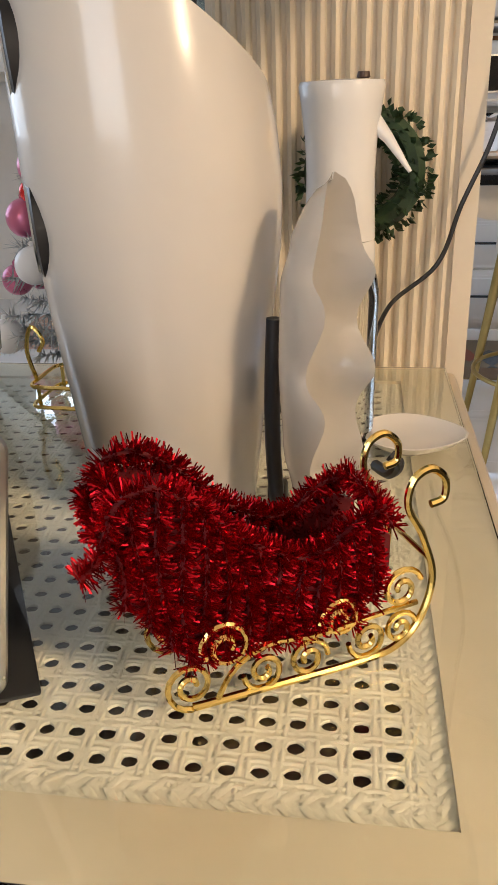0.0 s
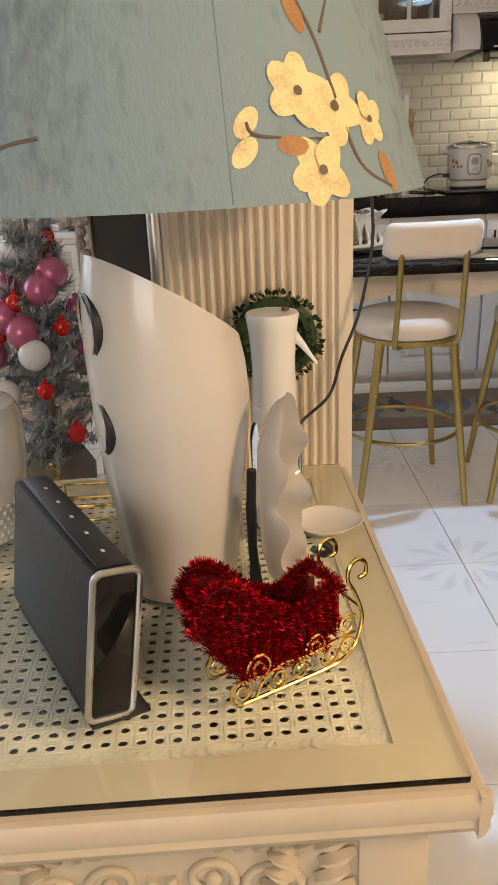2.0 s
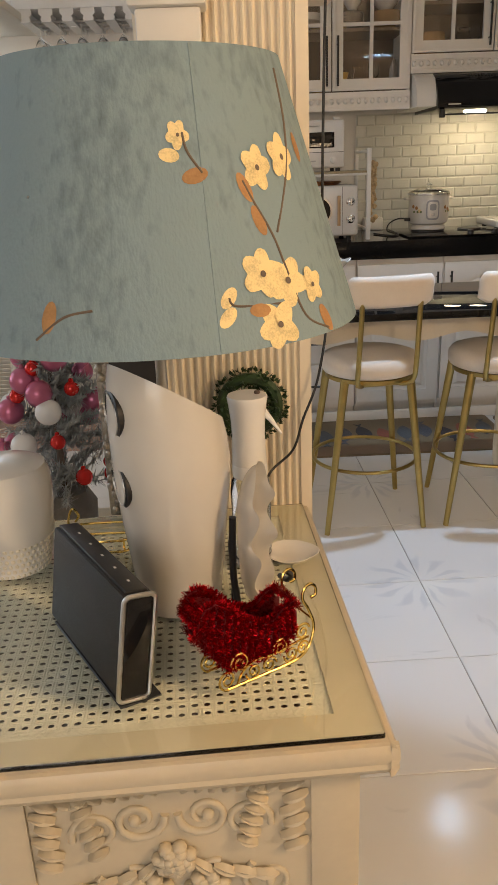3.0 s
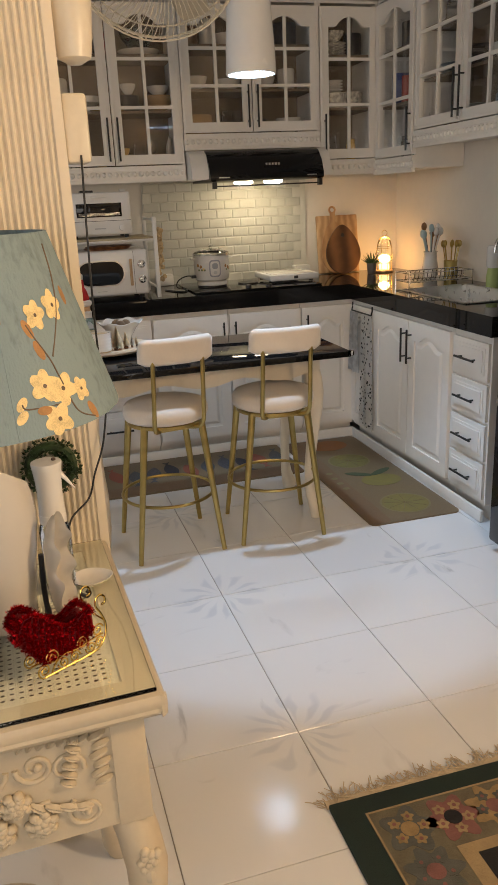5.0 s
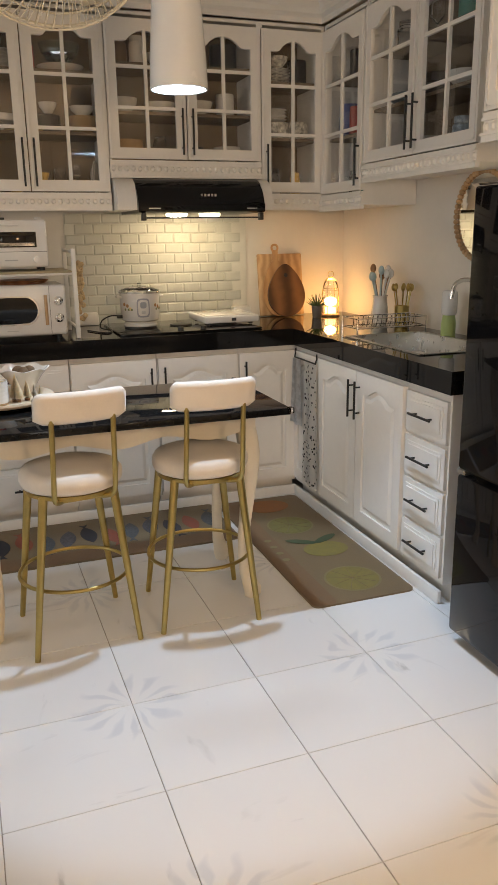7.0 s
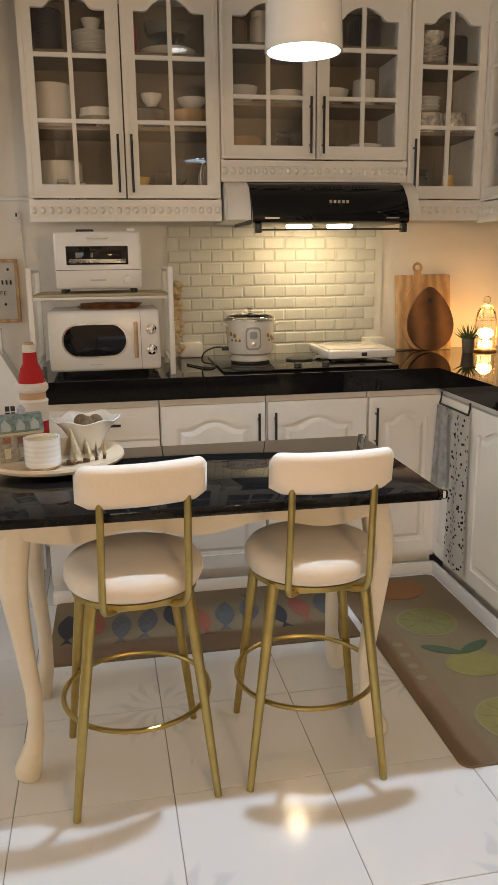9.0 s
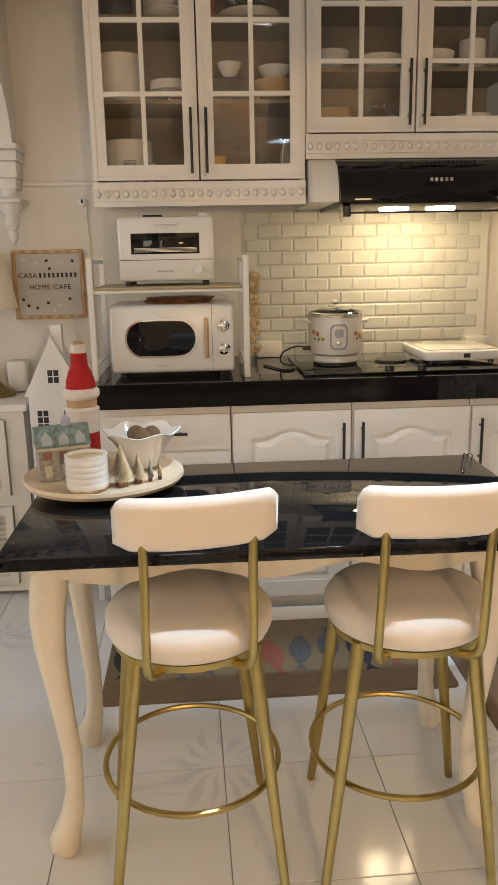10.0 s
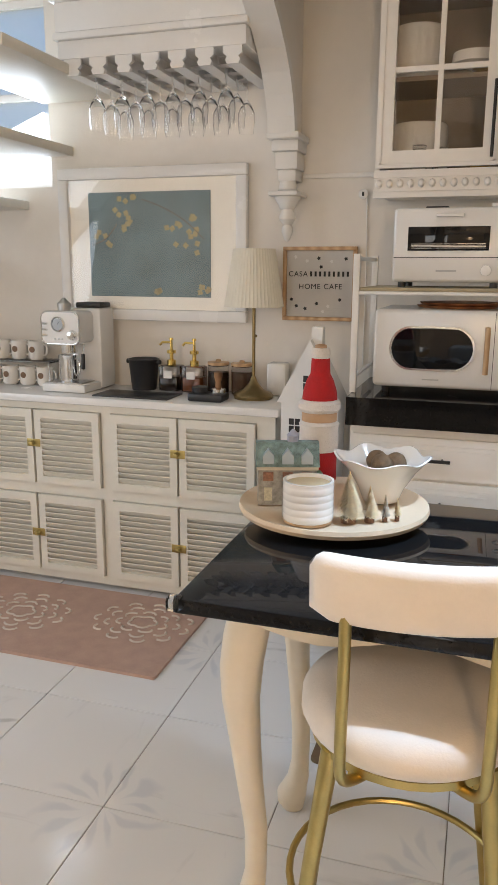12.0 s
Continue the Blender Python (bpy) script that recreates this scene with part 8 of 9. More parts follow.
part("steam_wand", tube(B(), smooth_path([(-0.700, EY0 + 0.03, KT + 0.19), (-0.692, EY0 + 0.01, KT + 0.16), (-0.690, EY0 + 0.0, KT + 0.09)], 5), 0.004, 8), CHROME, em)
part("wand_grip", tube(B(), [(-0.691, EY0 + 0.006, KT + 0.155), (-0.690, EY0 + 0.0, KT + 0.095)], 0.0075, 10), DARK, em)
jug = part("milk_jug", lathe(B(), [(0.038, 0.0405), (0.040, 0.06), (0.038, 0.13), (0.041, 0.148), (0.039, 0.148), (0.036, 0.13), (0.002, 0.060)], (-0.770, EY0 + 0.025, KT), 28), CHROME, em)
part("jug_handle", tube(B(), smooth_path([(-0.733, EY0 + 0.02, KT + 0.135), (-0.712, EY0 + 0.01, KT + 0.120), (-0.714, EY0 + 0.01, KT + 0.080), (-0.732, EY0 + 0.02, KT + 0.065)], 5), 0.004, 8), CHROME, jug)
part("water_tank_lid", box(B(), EX0 + 0.08, EX1 - 0.01, EY0 + 0.12, EY1 - 0.01, KT + 0.3305, KT + 0.352, 0.006), DARK, em)
part("top_cup", lathe(B(), [(0.026, 0.3215), (0.028, 0.350), (0.014, 0.362), (0.006, 0.372)], (EX0 + 0.065, EY0 + 0.06, KT), 18), STEEL, em)
solo("silicone_mat", box(B(), -0.62, -0.30, 3.775, 3.93, KT + 0.0008, KT + 0.006, 0.002), DARK, "thin black silicone barista mat", "mat")
kx = thing("knock_box", (-0.505, 4.0, KT), "black knock box with side lugs", "knock box")
part("bin", lathe(B(), [(0.050, 0.001), (0.062, 0.12), (0.066, 0.125), (0.060, 0.128), (0.054, 0.10), (0.002, 0.09)], (-0.505, 4.01, KT), 26), DARK, kx)
part("bar", tube(B(), [(-0.58, 4.01, KT + 0.115), (-0.43, 4.01, KT + 0.115)], 0.010, 10), DARK, kx)


def syrup(x, y, fill):
    t_ = thing("syrup_bottle", (x, y, KT), "clear syrup bottle with a gold pump", "syrup bottle", "syrup bottles")
    part("bottle", box(B(), x - 0.042, x + 0.042, y - 0.042, y + 0.042, KT + 0.001, KT + 0.105, 0.008), CLEAR, t_)
    part("syrup", box(B(), x - 0.038, x + 0.038, y - 0.038, y + 0.038, KT + 0.005, KT + 0.060, 0.006), fill, t_)
    part("paper_label", box(B(), x - 0.018, x + 0.018, y - 0.0435, y - 0.0425, KT + 0.055, KT + 0.085), WHITE, t_)
    bm = lathe(B(), [(0.018, 0.1055), (0.018, 0.125), (0.008, 0.128), (0.008, 0.15), (0.018, 0.153), (0.018, 0.165), (0.006, 0.168), (0.005, 0.205), (0.009, 0.207), (0.008, 0.215)], (x, y, KT), 16)
    tube(bm, [(x, y, KT + 0.197), (x - 0.035, y - 0.01, KT + 0.197), (x - 0.045, y - 0.012, KT + 0.186)], 0.005, 8)
    part("pump", bm, PGOLD, t_)


syrup(-0.385, 4.02, mat("dark_syrup", (0.03, 0.012, 0.006), 0.2))
syrup(-0.285, 4.02, mat("amber_syrup", (0.24, 0.07, 0.02), 0.2))
for x, m_, lb in ((-0.185, mat("coffee_beans", (0.05, 0.025, 0.014), 0.5, var=0.6, scale=120), "glass canister of coffee beans with wooden lid"), (-0.085, mat("cocoa_powder", (0.16, 0.085, 0.045), 0.7, var=0.2), "glass canister of cocoa powder with wooden lid")):
    t_ = thing("canister", (x, 4.03, KT), lb, "canister", "coffee canisters")
    part("glass", lathe(B(), [(0.042, 0.001), (0.043, 0.11), (0.040, 0.113)], (x, 4.03, KT), 24), CLEAR, t_)
    part("contents", lathe(B(), [(0.038, 0.004), (0.038, 0.085), (0.002, 0.088)], (x, 4.03, KT), 20), m_, t_)
    part("lid", lathe(B(), [(0.044, 0.1135), (0.044, 0.124), (0.012, 0.126), (0.010, 0.134), (0.002, 0.136)], (x, 4.03, KT), 24), WOODL, t_)
tp = thing("tamping_station", (-0.16, 3.83, KT), "black tamping mat with a wooden-handled tamper", "tamping mat")
part("mat", box(B(), -0.225, -0.085, 3.79, 3.88, KT + 0.001, KT + 0.030, 0.008), DARK, tp)
part("holder", lathe(B(), [(0.03, 0.0305), (0.032, 0.05), (0.024, 0.052)], (-0.19, 3.84, KT), 20), DARK, tp)
part("tamper_base", lathe(B(), [(0.028, 0.0305), (0.028, 0.045), (0.010, 0.05)], (-0.12, 3.85, KT), 20), CHROME, tp)
part("tamper_handle", lathe(B(), [(0.012, 0.0505), (0.010, 0.07), (0.017, 0.095), (0.016, 0.108), (0.003, 0.112)], (-0.12, 3.85, KT), 18), WOODM, tp)
solo("tissue_box", box(B(), 0.02, 0.10, 4.015, 4.085, KT + 0.001, KT + 0.13, 0.010), WHITE, "white embossed canister on the coffee cabinet", "canister")
cu = thing("cup_rack", (-1.10, 4.0, KT), "two-tier stand of white printed coffee cups", "cup stand")
part("tray", box(B(), -1.32, -0.90, 3.93, 4.08, KT + 0.098, KT + 0.104, 0.002), CLEAR, cu)
for x in (-1.31, -0.91):
    for y in (3.94, 4.07):
        part("leg", tube(B(), [(x, y, KT + 0.001), (x, y, KT + 0.098)], 0.004, 8), CHROME, cu)
PRINT = mat("brown_cup_print", (0.18, 0.10, 0.05), 0.5)
for lvl, n_ in ((0, 5), (1, 4)):
    for k in range(n_):
        x = -1.28 + 0.085 * k + 0.02 * lvl
        y, z = (3.955 if lvl == 0 else 4.0), KT + (0.001 if lvl == 0 else 0.1045)
        cup = thing("coffee_cup", (x, y, z), "white coffee cup with a brown print", "cup", "coffee cups on the stand")
        part("body", lathe(B(), [(0.026, 0.0), (0.034, 0.01), (0.036, 0.08), (0.033, 0.08), (0.030, 0.012), (0.002, 0.01)], (x, y, z), 22), CERAMIC, cup)
        part("ear", tube(B(), [(x + 0.034 + 0.018 * math.sin(q), y, z + 0.042 - 0.024 * math.cos(q)) for q in [math.pi * j / 8 for j in range(9)]], 0.004, 6), CERAMIC, cup)
        q = lathe(B(), [(0.013, 0.0), (0.013, 0.0015)], (0, 0, 0), 16)
        q.transform(Matrix.Translation((x, y - 0.0345, z + 0.045)) @ Matrix.Rotation(radians(90), 4, "X"))
        part("print", q, PRINT, cup)

# ---- brass lamp with pleated shade ----
bl = thing("table_lamp", (-0.01, 3.945, KT), "brass table lamp with pleated cream shade", "table lamp")
LBX, LBY = -0.01, 3.945
BRASS = mat("aged_brass", (0.30, 0.22, 0.10), 0.35, 0.9, var=0.25, scale=30)
part("base", lathe(B(), [(0.075, 0.001), (0.078, 0.012), (0.070, 0.022), (0.040, 0.035), (0.018, 0.06), (0.008, 0.085)], (LBX, LBY, KT), 32), BRASS, bl)
part("stem", tube(B(), [(LBX, LBY, KT + 0.08), (LBX, LBY, 1.20)], 0.0065, 12), BRASS, bl)
part("switch", ball(B(), (LBX + 0.008, LBY, KT + 0.24), 0.006, 8, 6), BRASS, bl)
part("shade", lathe(B(), [(0.112, 1.150), (0.078, 1.362), (0.076, 1.362), (0.110, 1.150)], (LBX, LBY, 0), 96, wob=lambda a, k: 1 + 0.012 * math.cos(48 * a), cap=False), mat("pleated_cream_linen", (0.74, 0.69, 0.57), 0.85, var=0.05), bl)

# ---- picture on the wall ----
wp = thing("framed_print", (-0.49, 4.095, 1.08), "white framed print of pale blossom on blue", "picture")
bm = B()
FX0, FX1, FZ0, FZ1 = -0.905, -0.080, 1.078, 1.685
for a, b, c, d in ((FX0, FX1, FZ0, FZ0 + 0.045), (FX0, FX1, FZ1 - 0.045, FZ1), (FX0, FX0 + 0.045, FZ0 + 0.045, FZ1 - 0.045), (FX1 - 0.045, FX1, FZ0 + 0.045, FZ1 - 0.045)):
    box(bm, a, b, 4.062, 4.098, c, d, 0.006)
part("moulding", bm, WHITE, wp)
part("mount", box(B(), FX0 + 0.04, FX1 - 0.04, 4.085, 4.09, FZ0 + 0.04, FZ1 - 0.04), mat("ivory_mount_card", (0.76, 0.73, 0.66), 0.8, var=0.03), wp, smooth=False)
PX0, PX1, PZ0, PZ1 = -0.772, -0.235, 1.175, 1.590
pr = part("print", box(B(), PX0, PX1, 4.081, 4.0848, PZ0, PZ1), mat("blue_grey_print", (0.13, 0.19, 0.21), 0.7, var=0.35, scale=7), wp, "blue-grey print with yellow blossom", smooth=False)
rnd = random.Random(6)
for k in range(44):
    gx, gz = ((0.28, 0.85), (0.30, 0.72), (0.12, 0.55), (0.70, 0.60), (0.86, 0.52), (0.88, 0.68), (0.55, 0.06), (0.93, 0.06), (0.42, 0.95))[k % 9]
    x, z = PX0 + (PX1 - PX0) * (gx + rnd.uniform(-.06, .06)), PZ0 + (PZ1 - PZ0) * min(0.95, max(0.05, gz + rnd.uniform(-.10, .10)))
    bm = B()
    for j in range(4):
        a = 1.57 * j + k
        q = Vector((x + 0.0065 * math.cos(a), 4.0806, z + 0.0065 * math.sin(a)))
        prism(bm, [(q.x + 0.0065 * math.cos(b), q.z + 0.006 * math.sin(b)) for b in [2 * math.pi * i / 10 for i in range(10)]], lambda u_, v, w: (u_, 4.0808 - 0.0002 * j - w, v), 0.0004)
    part("blossom", bm, mat_blossom if k else (mat_blossom := mat("ochre_blossom_print", (0.36, 0.30, 0.16), 0.7, var=0.2, scale=60)), pr)
for p in (((0.45, 0.93), (0.62, 0.85), (0.80, 0.72), (0.95, 0.55)), ((0.02, 0.5), (0.14, 0.56), (0.24, 0.70))):
    part("twig", tube(B(), smooth_path([(PX0 + (PX1 - PX0) * a, 4.080, PZ0 + (PZ1 - PZ0) * b) for a, b in p], 5), 0.0018, 5), TWIG, pr)
gl_ = part("glazing", box(B(), FX0 + 0.044, FX1 - 0.044, 4.070, 4.073, FZ0 + 0.044, FZ1 - 0.044), PANE, wp, smooth=False)
gl_.visible_shadow = False

# ---- letter board sign ----
sg = thing("letter_board", (0.21, 4.095, 1.095), "grey felt letter board in a wooden frame", "letter board")
SX0_, SX1_, SZ0_, SZ1_ = 0.066, 0.352, 1.095, 1.373
bm = B()
for a, b, c, d in ((SX0_, SX1_, SZ0_, SZ0_ + 0.014), (SX0_, SX1_, SZ1_ - 0.014, SZ1_), (SX0_, SX0_ + 0.014, SZ0_ + 0.014, SZ1_ - 0.014), (SX1_ - 0.014, SX1_, SZ0_ + 0.014, SZ1_ - 0.014)):
    box(bm, a, b, 4.070, 4.098, c, d, 0.002)
part("wooden_surround", bm, WOODL, sg)
FELT = mat("pale_grey_felt", (0.62, 0.60, 0.57), 0.95, var=0.06)
bm = box(B(), SX0_ + 0.012, SX1_ - 0.012, 4.085, 4.092, SZ0_ + 0.012, SZ1_ - 0.012)
for k in range(31):
    z = SZ0_ + 0.018 + 0.0082 * k
    box(bm, SX0_ + 0.0142, SX1_ - 0.0142, 4.0825, 4.0848, z, z + 0.005)
tagged(part("felt", bm, FELT, sg, smooth=False), kind="stuff")
INK = mat("black_letter_plastic", (0.012, 0.012, 0.012), 0.5)


def letters(text, x, z, size, parent, name):
    cv = bpy.data.curves.new(name, "FONT")
    cv.body, cv.size, cv.extrude, cv.align_x = text, size, 0.0008, "CENTER"
    cv.space_character = 1.15
    tmp = bpy.data.objects.new(name, cv)
    scene.collection.objects.link(tmp)
    dg = bpy.context.evaluated_depsgraph_get()
    me = bpy.data.meshes.new_from_object(tmp.evaluated_get(dg))
    bpy.data.objects.remove(tmp)
    me.transform(BASE[parent.name].inverted() @ Matrix.Translation((x, 4.0812, z)) @ Matrix.Rotation(radians(90), 4, "X"))
    me.materials.append(INK)
    ob = new(name, me)
    ob.parent = parent
    return ob


letters("CASA", 0.125, 1.262, 0.028, sg, "lettering")
letters("HOME CAFE", 0.213, 1.215, 0.028, sg, "lettering")
for k in range(9):
    part("lettering_bar", box(B(), 0.172 + 0.0178 * k, 0.180 + 0.0178 * k, 4.0806, 4.082, 1.262, 1.281), INK, sg)
for x, z, white in ((0.115, 1.335, 1), (0.205, 1.330, 0), (0.31, 1.328, 0), (0.16, 1.32, 1), (0.255, 1.318, 1), (0.215, 1.298, 0), (0.10, 1.175, 0), (0.12, 1.15, 0), (0.155, 1.14, 0), (0.20, 1.16, 0), (0.245, 1.15, 1), (0.29, 1.175, 0), (0.225, 1.13, 1)):
    q = prism(B(), [(x + 0.008 * (1 if k % 2 else 0.62) * math.cos(math.pi * k / 5), z + 0.008 * (1 if k % 2 else 0.62) * math.sin(math.pi * k / 5)) for k in range(10)], lambda u_, v, w: (u_, 4.0822 - w, v), 0.0012)
    part("symbol", q, WHITE if white else INK, sg)

sc = thing("wall_sensor", (0.365, 4.09, 1.56), "small round white wall sensor with cable", "sensor")
bm = lathe(B(), [(0.018, 0.0), (0.018, 0.010), (0.012, 0.014), (0.001, 0.014)], (0, 0, 0), 20)
bm.transform(Matrix.Translation((0.365, 4.0975, 1.56)) @ Matrix.Rotation(radians(90), 4, "X"))
part("case", bm, WHITE, sc)
part("eye", box(B(), 0.361, 0.369, 4.082, 4.0834, 1.553, 1.568), DARK, sc)
part("cable", tube(B(), [(0.378, 4.094, 1.548), (0.385, 4.094, 1.3), (0.385, 4.094, 0.93)], 0.003, 6), WHITE, sc)

# ---- glass rack hanging over the coffee bar ----
gr = thing("glass_rack", (-0.37, 3.85, 2.0), "white hanging shelf with wine glasses under it", "glass rack")
part("shelf_box", box(B(), -0.655, 0.035, 3.70, 4.097, 1.995, 2.055, 0.004), WHITE, gr)
part("moulding", box(B(), -0.668, 0.044, 3.688, 4.097, 2.0552, 2.08, 0.006), WHITE, gr)
part("upper_box", box(B(), -0.66, 0.036, 3.695, 4.097, 2.0802, 2.175, 0.004), WHITE, gr)
part("moulding", box(B(), -0.675, 0.044, 3.680, 4.097, 2.1752, 2.205, 0.006), WHITE, gr)
for x in (-0.64, 0.02):
    part("hanger", box(B(), x - 0.012, x + 0.012, 3.85, 3.874, 2.2052, H_CEIL - 0.001), WHITE, gr)
for k in range(7):
    x = -0.60 + 0.098 * k
    bm = B()
    prism(bm, [(-0.032, 1.995), (-0.032, 1.973), (-0.020, 1.963), (-0.026, 1.953), (-0.020, 1.941), (0.020, 1.941), (0.026, 1.953), (0.020, 1.963), (0.032, 1.973), (0.032, 1.995)], lambda u_, v, w: (x + u_, 3.702 + w, v), 0.014)
    box(bm, x - 0.024, x + 0.024, 3.7162, 4.09, 1.943, 1.95)
    box(bm, x - 0.006, x + 0.006, 3.7162, 4.09, 1.9502, 1.9948)
    part("glass_rail", bm, WHITE, gr)
WINE = glass("thin_wine_glass", (1, 1, 1), 0.0, 1.35)
for k in range(6):
    for j in range(3):
        x, y = -0.551 + 0.098 * k, 3.78 + 0.11 * j
        bm = lathe(B(), [(0.030, 1.956), (0.030, 1.953), (0.004, 1.948), (0.0035, 1.890), (0.018, 1.872), (0.030, 1.845), (0.031, 1.818), (0.027, 1.775), (0.026, 1.775), (0.0295, 1.818), (0.0285, 1.844), (0.016, 1.869), (0.001, 1.878)], (x, y, 0), 20, cap=False)
        g_ = solo("wine_glass", bm, WINE, "clear wine glass hanging upside down", "wine glass", "hanging wine glasses")
        g_.visible_shadow = False

# ---- open stair against the north wall ----
sr = thing("staircase", (-1.3, 3.9, 0), "white open-tread staircase rising along the wall", "staircase")
for k in range(8):
    x1, z = -0.615 - 0.225 * k, 1.945 - 0.208 * k
    if z > 0.85:
        part("tread", box(B(), x1 - 0.36, x1, 3.32, 4.097, z, z + 0.038, 0.004), KW, sr)
bm = B()
prism(bm, [(-1.9, 1.05), (-0.55, 2.32), (-0.55, 2.46), (-1.9, 1.19)], lambda u_, v, w: (u_, 2.95 + w, v), 0.05)
part("stringer", bm, KW, sr)

# ---- things on the breakfast table ----
tt = thing("turntable_tray", (0.568, 2.635, 0.80), "round cream turntable tray on the black table", "tray")
TRX, TRY = 0.568, 2.640
part("foot", lathe(B(), [(0.07, 0.0005), (0.07, 0.012)], (TRX, TRY, 0.80), 28), DARK, tt)
part("disc", lathe(B(), [(0.165, 0.0125), (0.186, 0.018), (0.190, 0.026), (0.188, 0.034), (0.180, 0.033), (0.168, 0.028), (0.01, 0.028)], (TRX, TRY, 0.80), 56), mat("cream_stone", (0.72, 0.56, 0.38), 0.4, var=0.06), tt)
TZ = 0.8285
pc = thing("ribbed_pot", (0.545, 2.515, TZ), "white ribbed ceramic pot with a bare clay foot", "pot")
prof = [(0.040, 0.0075), (0.046, 0.0078)]
for k in range(5):
    prof += [(0.0475, 0.010 + 0.013 * k), (0.0475, 0.0205 + 0.013 * k), (0.0471, 0.0215 + 0.013 * k)]
prof += [(0.0475, 0.078), (0.0475, 0.082), (0.0425, 0.082), (0.041, 0.070), (0.002, 0.068)]
part("pot", lathe(B(), prof, (0.545, 2.515, TZ), 36), CERAMIC, pc)
part("foot", lathe(B(), [(0.041, 0.0002), (0.0455, 0.003), (0.0460, 0.0074)], (0.545, 2.515, TZ), 30), WOODL, pc)
part("wax", lathe(B(), [(0.0412, 0.0755), (0.01, 0.0765)], (0.545, 2.515, TZ), 24), mat("sand_wax", (0.55, 0.42, 0.24), 0.6), pc)
bw = thing("fluted_bowl", (0.655, 2.685, TZ), "white wavy-rimmed ceramic bowl holding nuts", "bowl")
bm = lathe(B(), [(0.030, 0.001), (0.036, 0.004), (0.046, 0.03), (0.066, 0.065), (0.094, 0.094), (0.090, 0.095), (0.062, 0.068), (0.040, 0.03), (0.002, 0.012)], (0.655, 2.690, TZ), 60, wob=lambda a, k: 1 + (0.05 * math.cos(6 * a) if k in (3, 4, 5, 6) else 0))
for v in bm.verts:
    if v.co.z > TZ + 0.085:
        v.co.z += 0.005 * math.cos(6 * math.atan2(v.co.y - 2.690, v.co.x - 0.655))
part("bowl", bm, CERAMIC, bw)
for x, y in ((0.655, 2.69), (0.68, 2.71), (0.64, 2.72)):
    bm = ball(B(), (x, y, TZ + 0.077), 0.022, 14, 10)
    solo("walnut", bm, mat("walnut_shell", (0.20, 0.13, 0.07), 0.7, var=0.4, scale=60, bump=0.6, bump_scale=160), "brown rattan ball in the bowl", "ball", "balls in the bowl")
BOTTLE = mat("straw_bottle_brush", (0.82, 0.68, 0.44), 0.9, var=0.3, scale=90)
for x, y, h, r_, m_ in ((0.618, 2.535, 0.098, 0.033, BOTTLE), (0.655, 2.548, 0.070, 0.021, BOTTLE), (0.682, 2.560, 0.052, 0.011, mat("pale_bottle_brush", (0.60, 0.55, 0.46), 0.9, var=0.4, scale=120)), (0.703, 2.572, 0.044, 0.010, BOTTLE)):
    t_ = thing("bottle_brush_tree", (x, y, TZ), "tiny straw bottle-brush tree on a wooden foot", "ornament tree", "little trees on the tray")
    part("foot", lathe(B(), [(r_ * 0.45, 0.0005), (r_ * 0.45, 0.010), (r_ * 0.2, 0.012)], (x, y, TZ), 14), WOODM, t_)
    rnd = random.Random(int(h * 1000))
    verts, faces = [], []
    for k in range(int(5200 * h / 0.1)):
        s = rnd.random() ** 0.8
        a = rnd.uniform(0, 2 * math.pi)
        R = r_ * (1.02 - s) * rnd.uniform(0.85, 1.08)
        z = TZ + 0.011 + (h - 0.011) * s
        p0 = Vector((x, y, z))
        p1 = Vector((x + R * math.cos(a), y + R * math.sin(a), z + rnd.uniform(-0.003, 0.002)))
        w = Vector((-math.sin(a), math.cos(a), 0.4)) * 0.0010
        b_ = len(verts)
        verts += [p0 - w, p0 + w, p1]
        faces.append((b_, b_ + 1, b_ + 2))
    me = bpy.data.meshes.new("bristle_cone")
    me.from_pydata(verts, [], faces)
    me.materials.append(m_)
    me.transform(BASE[t_.name].inverted())
    ob = new("bristle_cone", me)
    ob.parent = t_
vh = thing("model_house", (0.47, 2.63, TZ), "small painted ceramic school house model", "model house")
HW = Matrix.Translation((0.474, 2.625, TZ)) @ Matrix.Rotation(radians(18), 4, "Z") @ Matrix.Scale(1.12, 4)


def hpart(name, bm, m_, parent=None):
    bm.transform(HW)
    return part(name, bm, m_, parent if parent is not None else vh)


STONEH = mat("painted_stone", (0.36, 0.35, 0.32), 0.5, var=0.5, scale=90)
ROOFH = mat("painted_slate_roof", (0.20, 0.30, 0.30), 0.4, var=0.75, scale=70)
hpart("house_body", box(B(), -0.052, 0.052, -0.026, 0.026, 0.001, 0.072), STONEH)
hpart("roof", prism(B(), [(-0.032, 0.0722), (0.032, 0.0722), (0.010, 0.112), (-0.010, 0.112)], lambda u_, v, w: (-0.056 + w, u_, v), 0.112), ROOFH)
for k in range(3):
    x = -0.034 + 0.034 * k
    hpart("dormer", prism(B(), [(-0.010, 0.078), (0.010, 0.078), (0.010, 0.092), (0.0, 0.104), (-0.010, 0.092)], lambda u_, v, w: (x + u_, -0.034 + w, v), 0.02), mat("pale_blue_glaze", (0.42, 0.50, 0.56), 0.4))
    hpart("window", box(B(), x - 0.009, x + 0.009, -0.0285, -0.0262, 0.046, 0.062), mat("rust_window_glaze", (0.30, 0.15, 0.10), 0.4, var=0.5, scale=200))
    hpart("window", box(B(), x - 0.007, x + 0.007, -0.0285, -0.0262, 0.010, 0.034), mat("cream_window_glaze", (0.60, 0.56, 0.42), 0.4, var=0.3, scale=200))
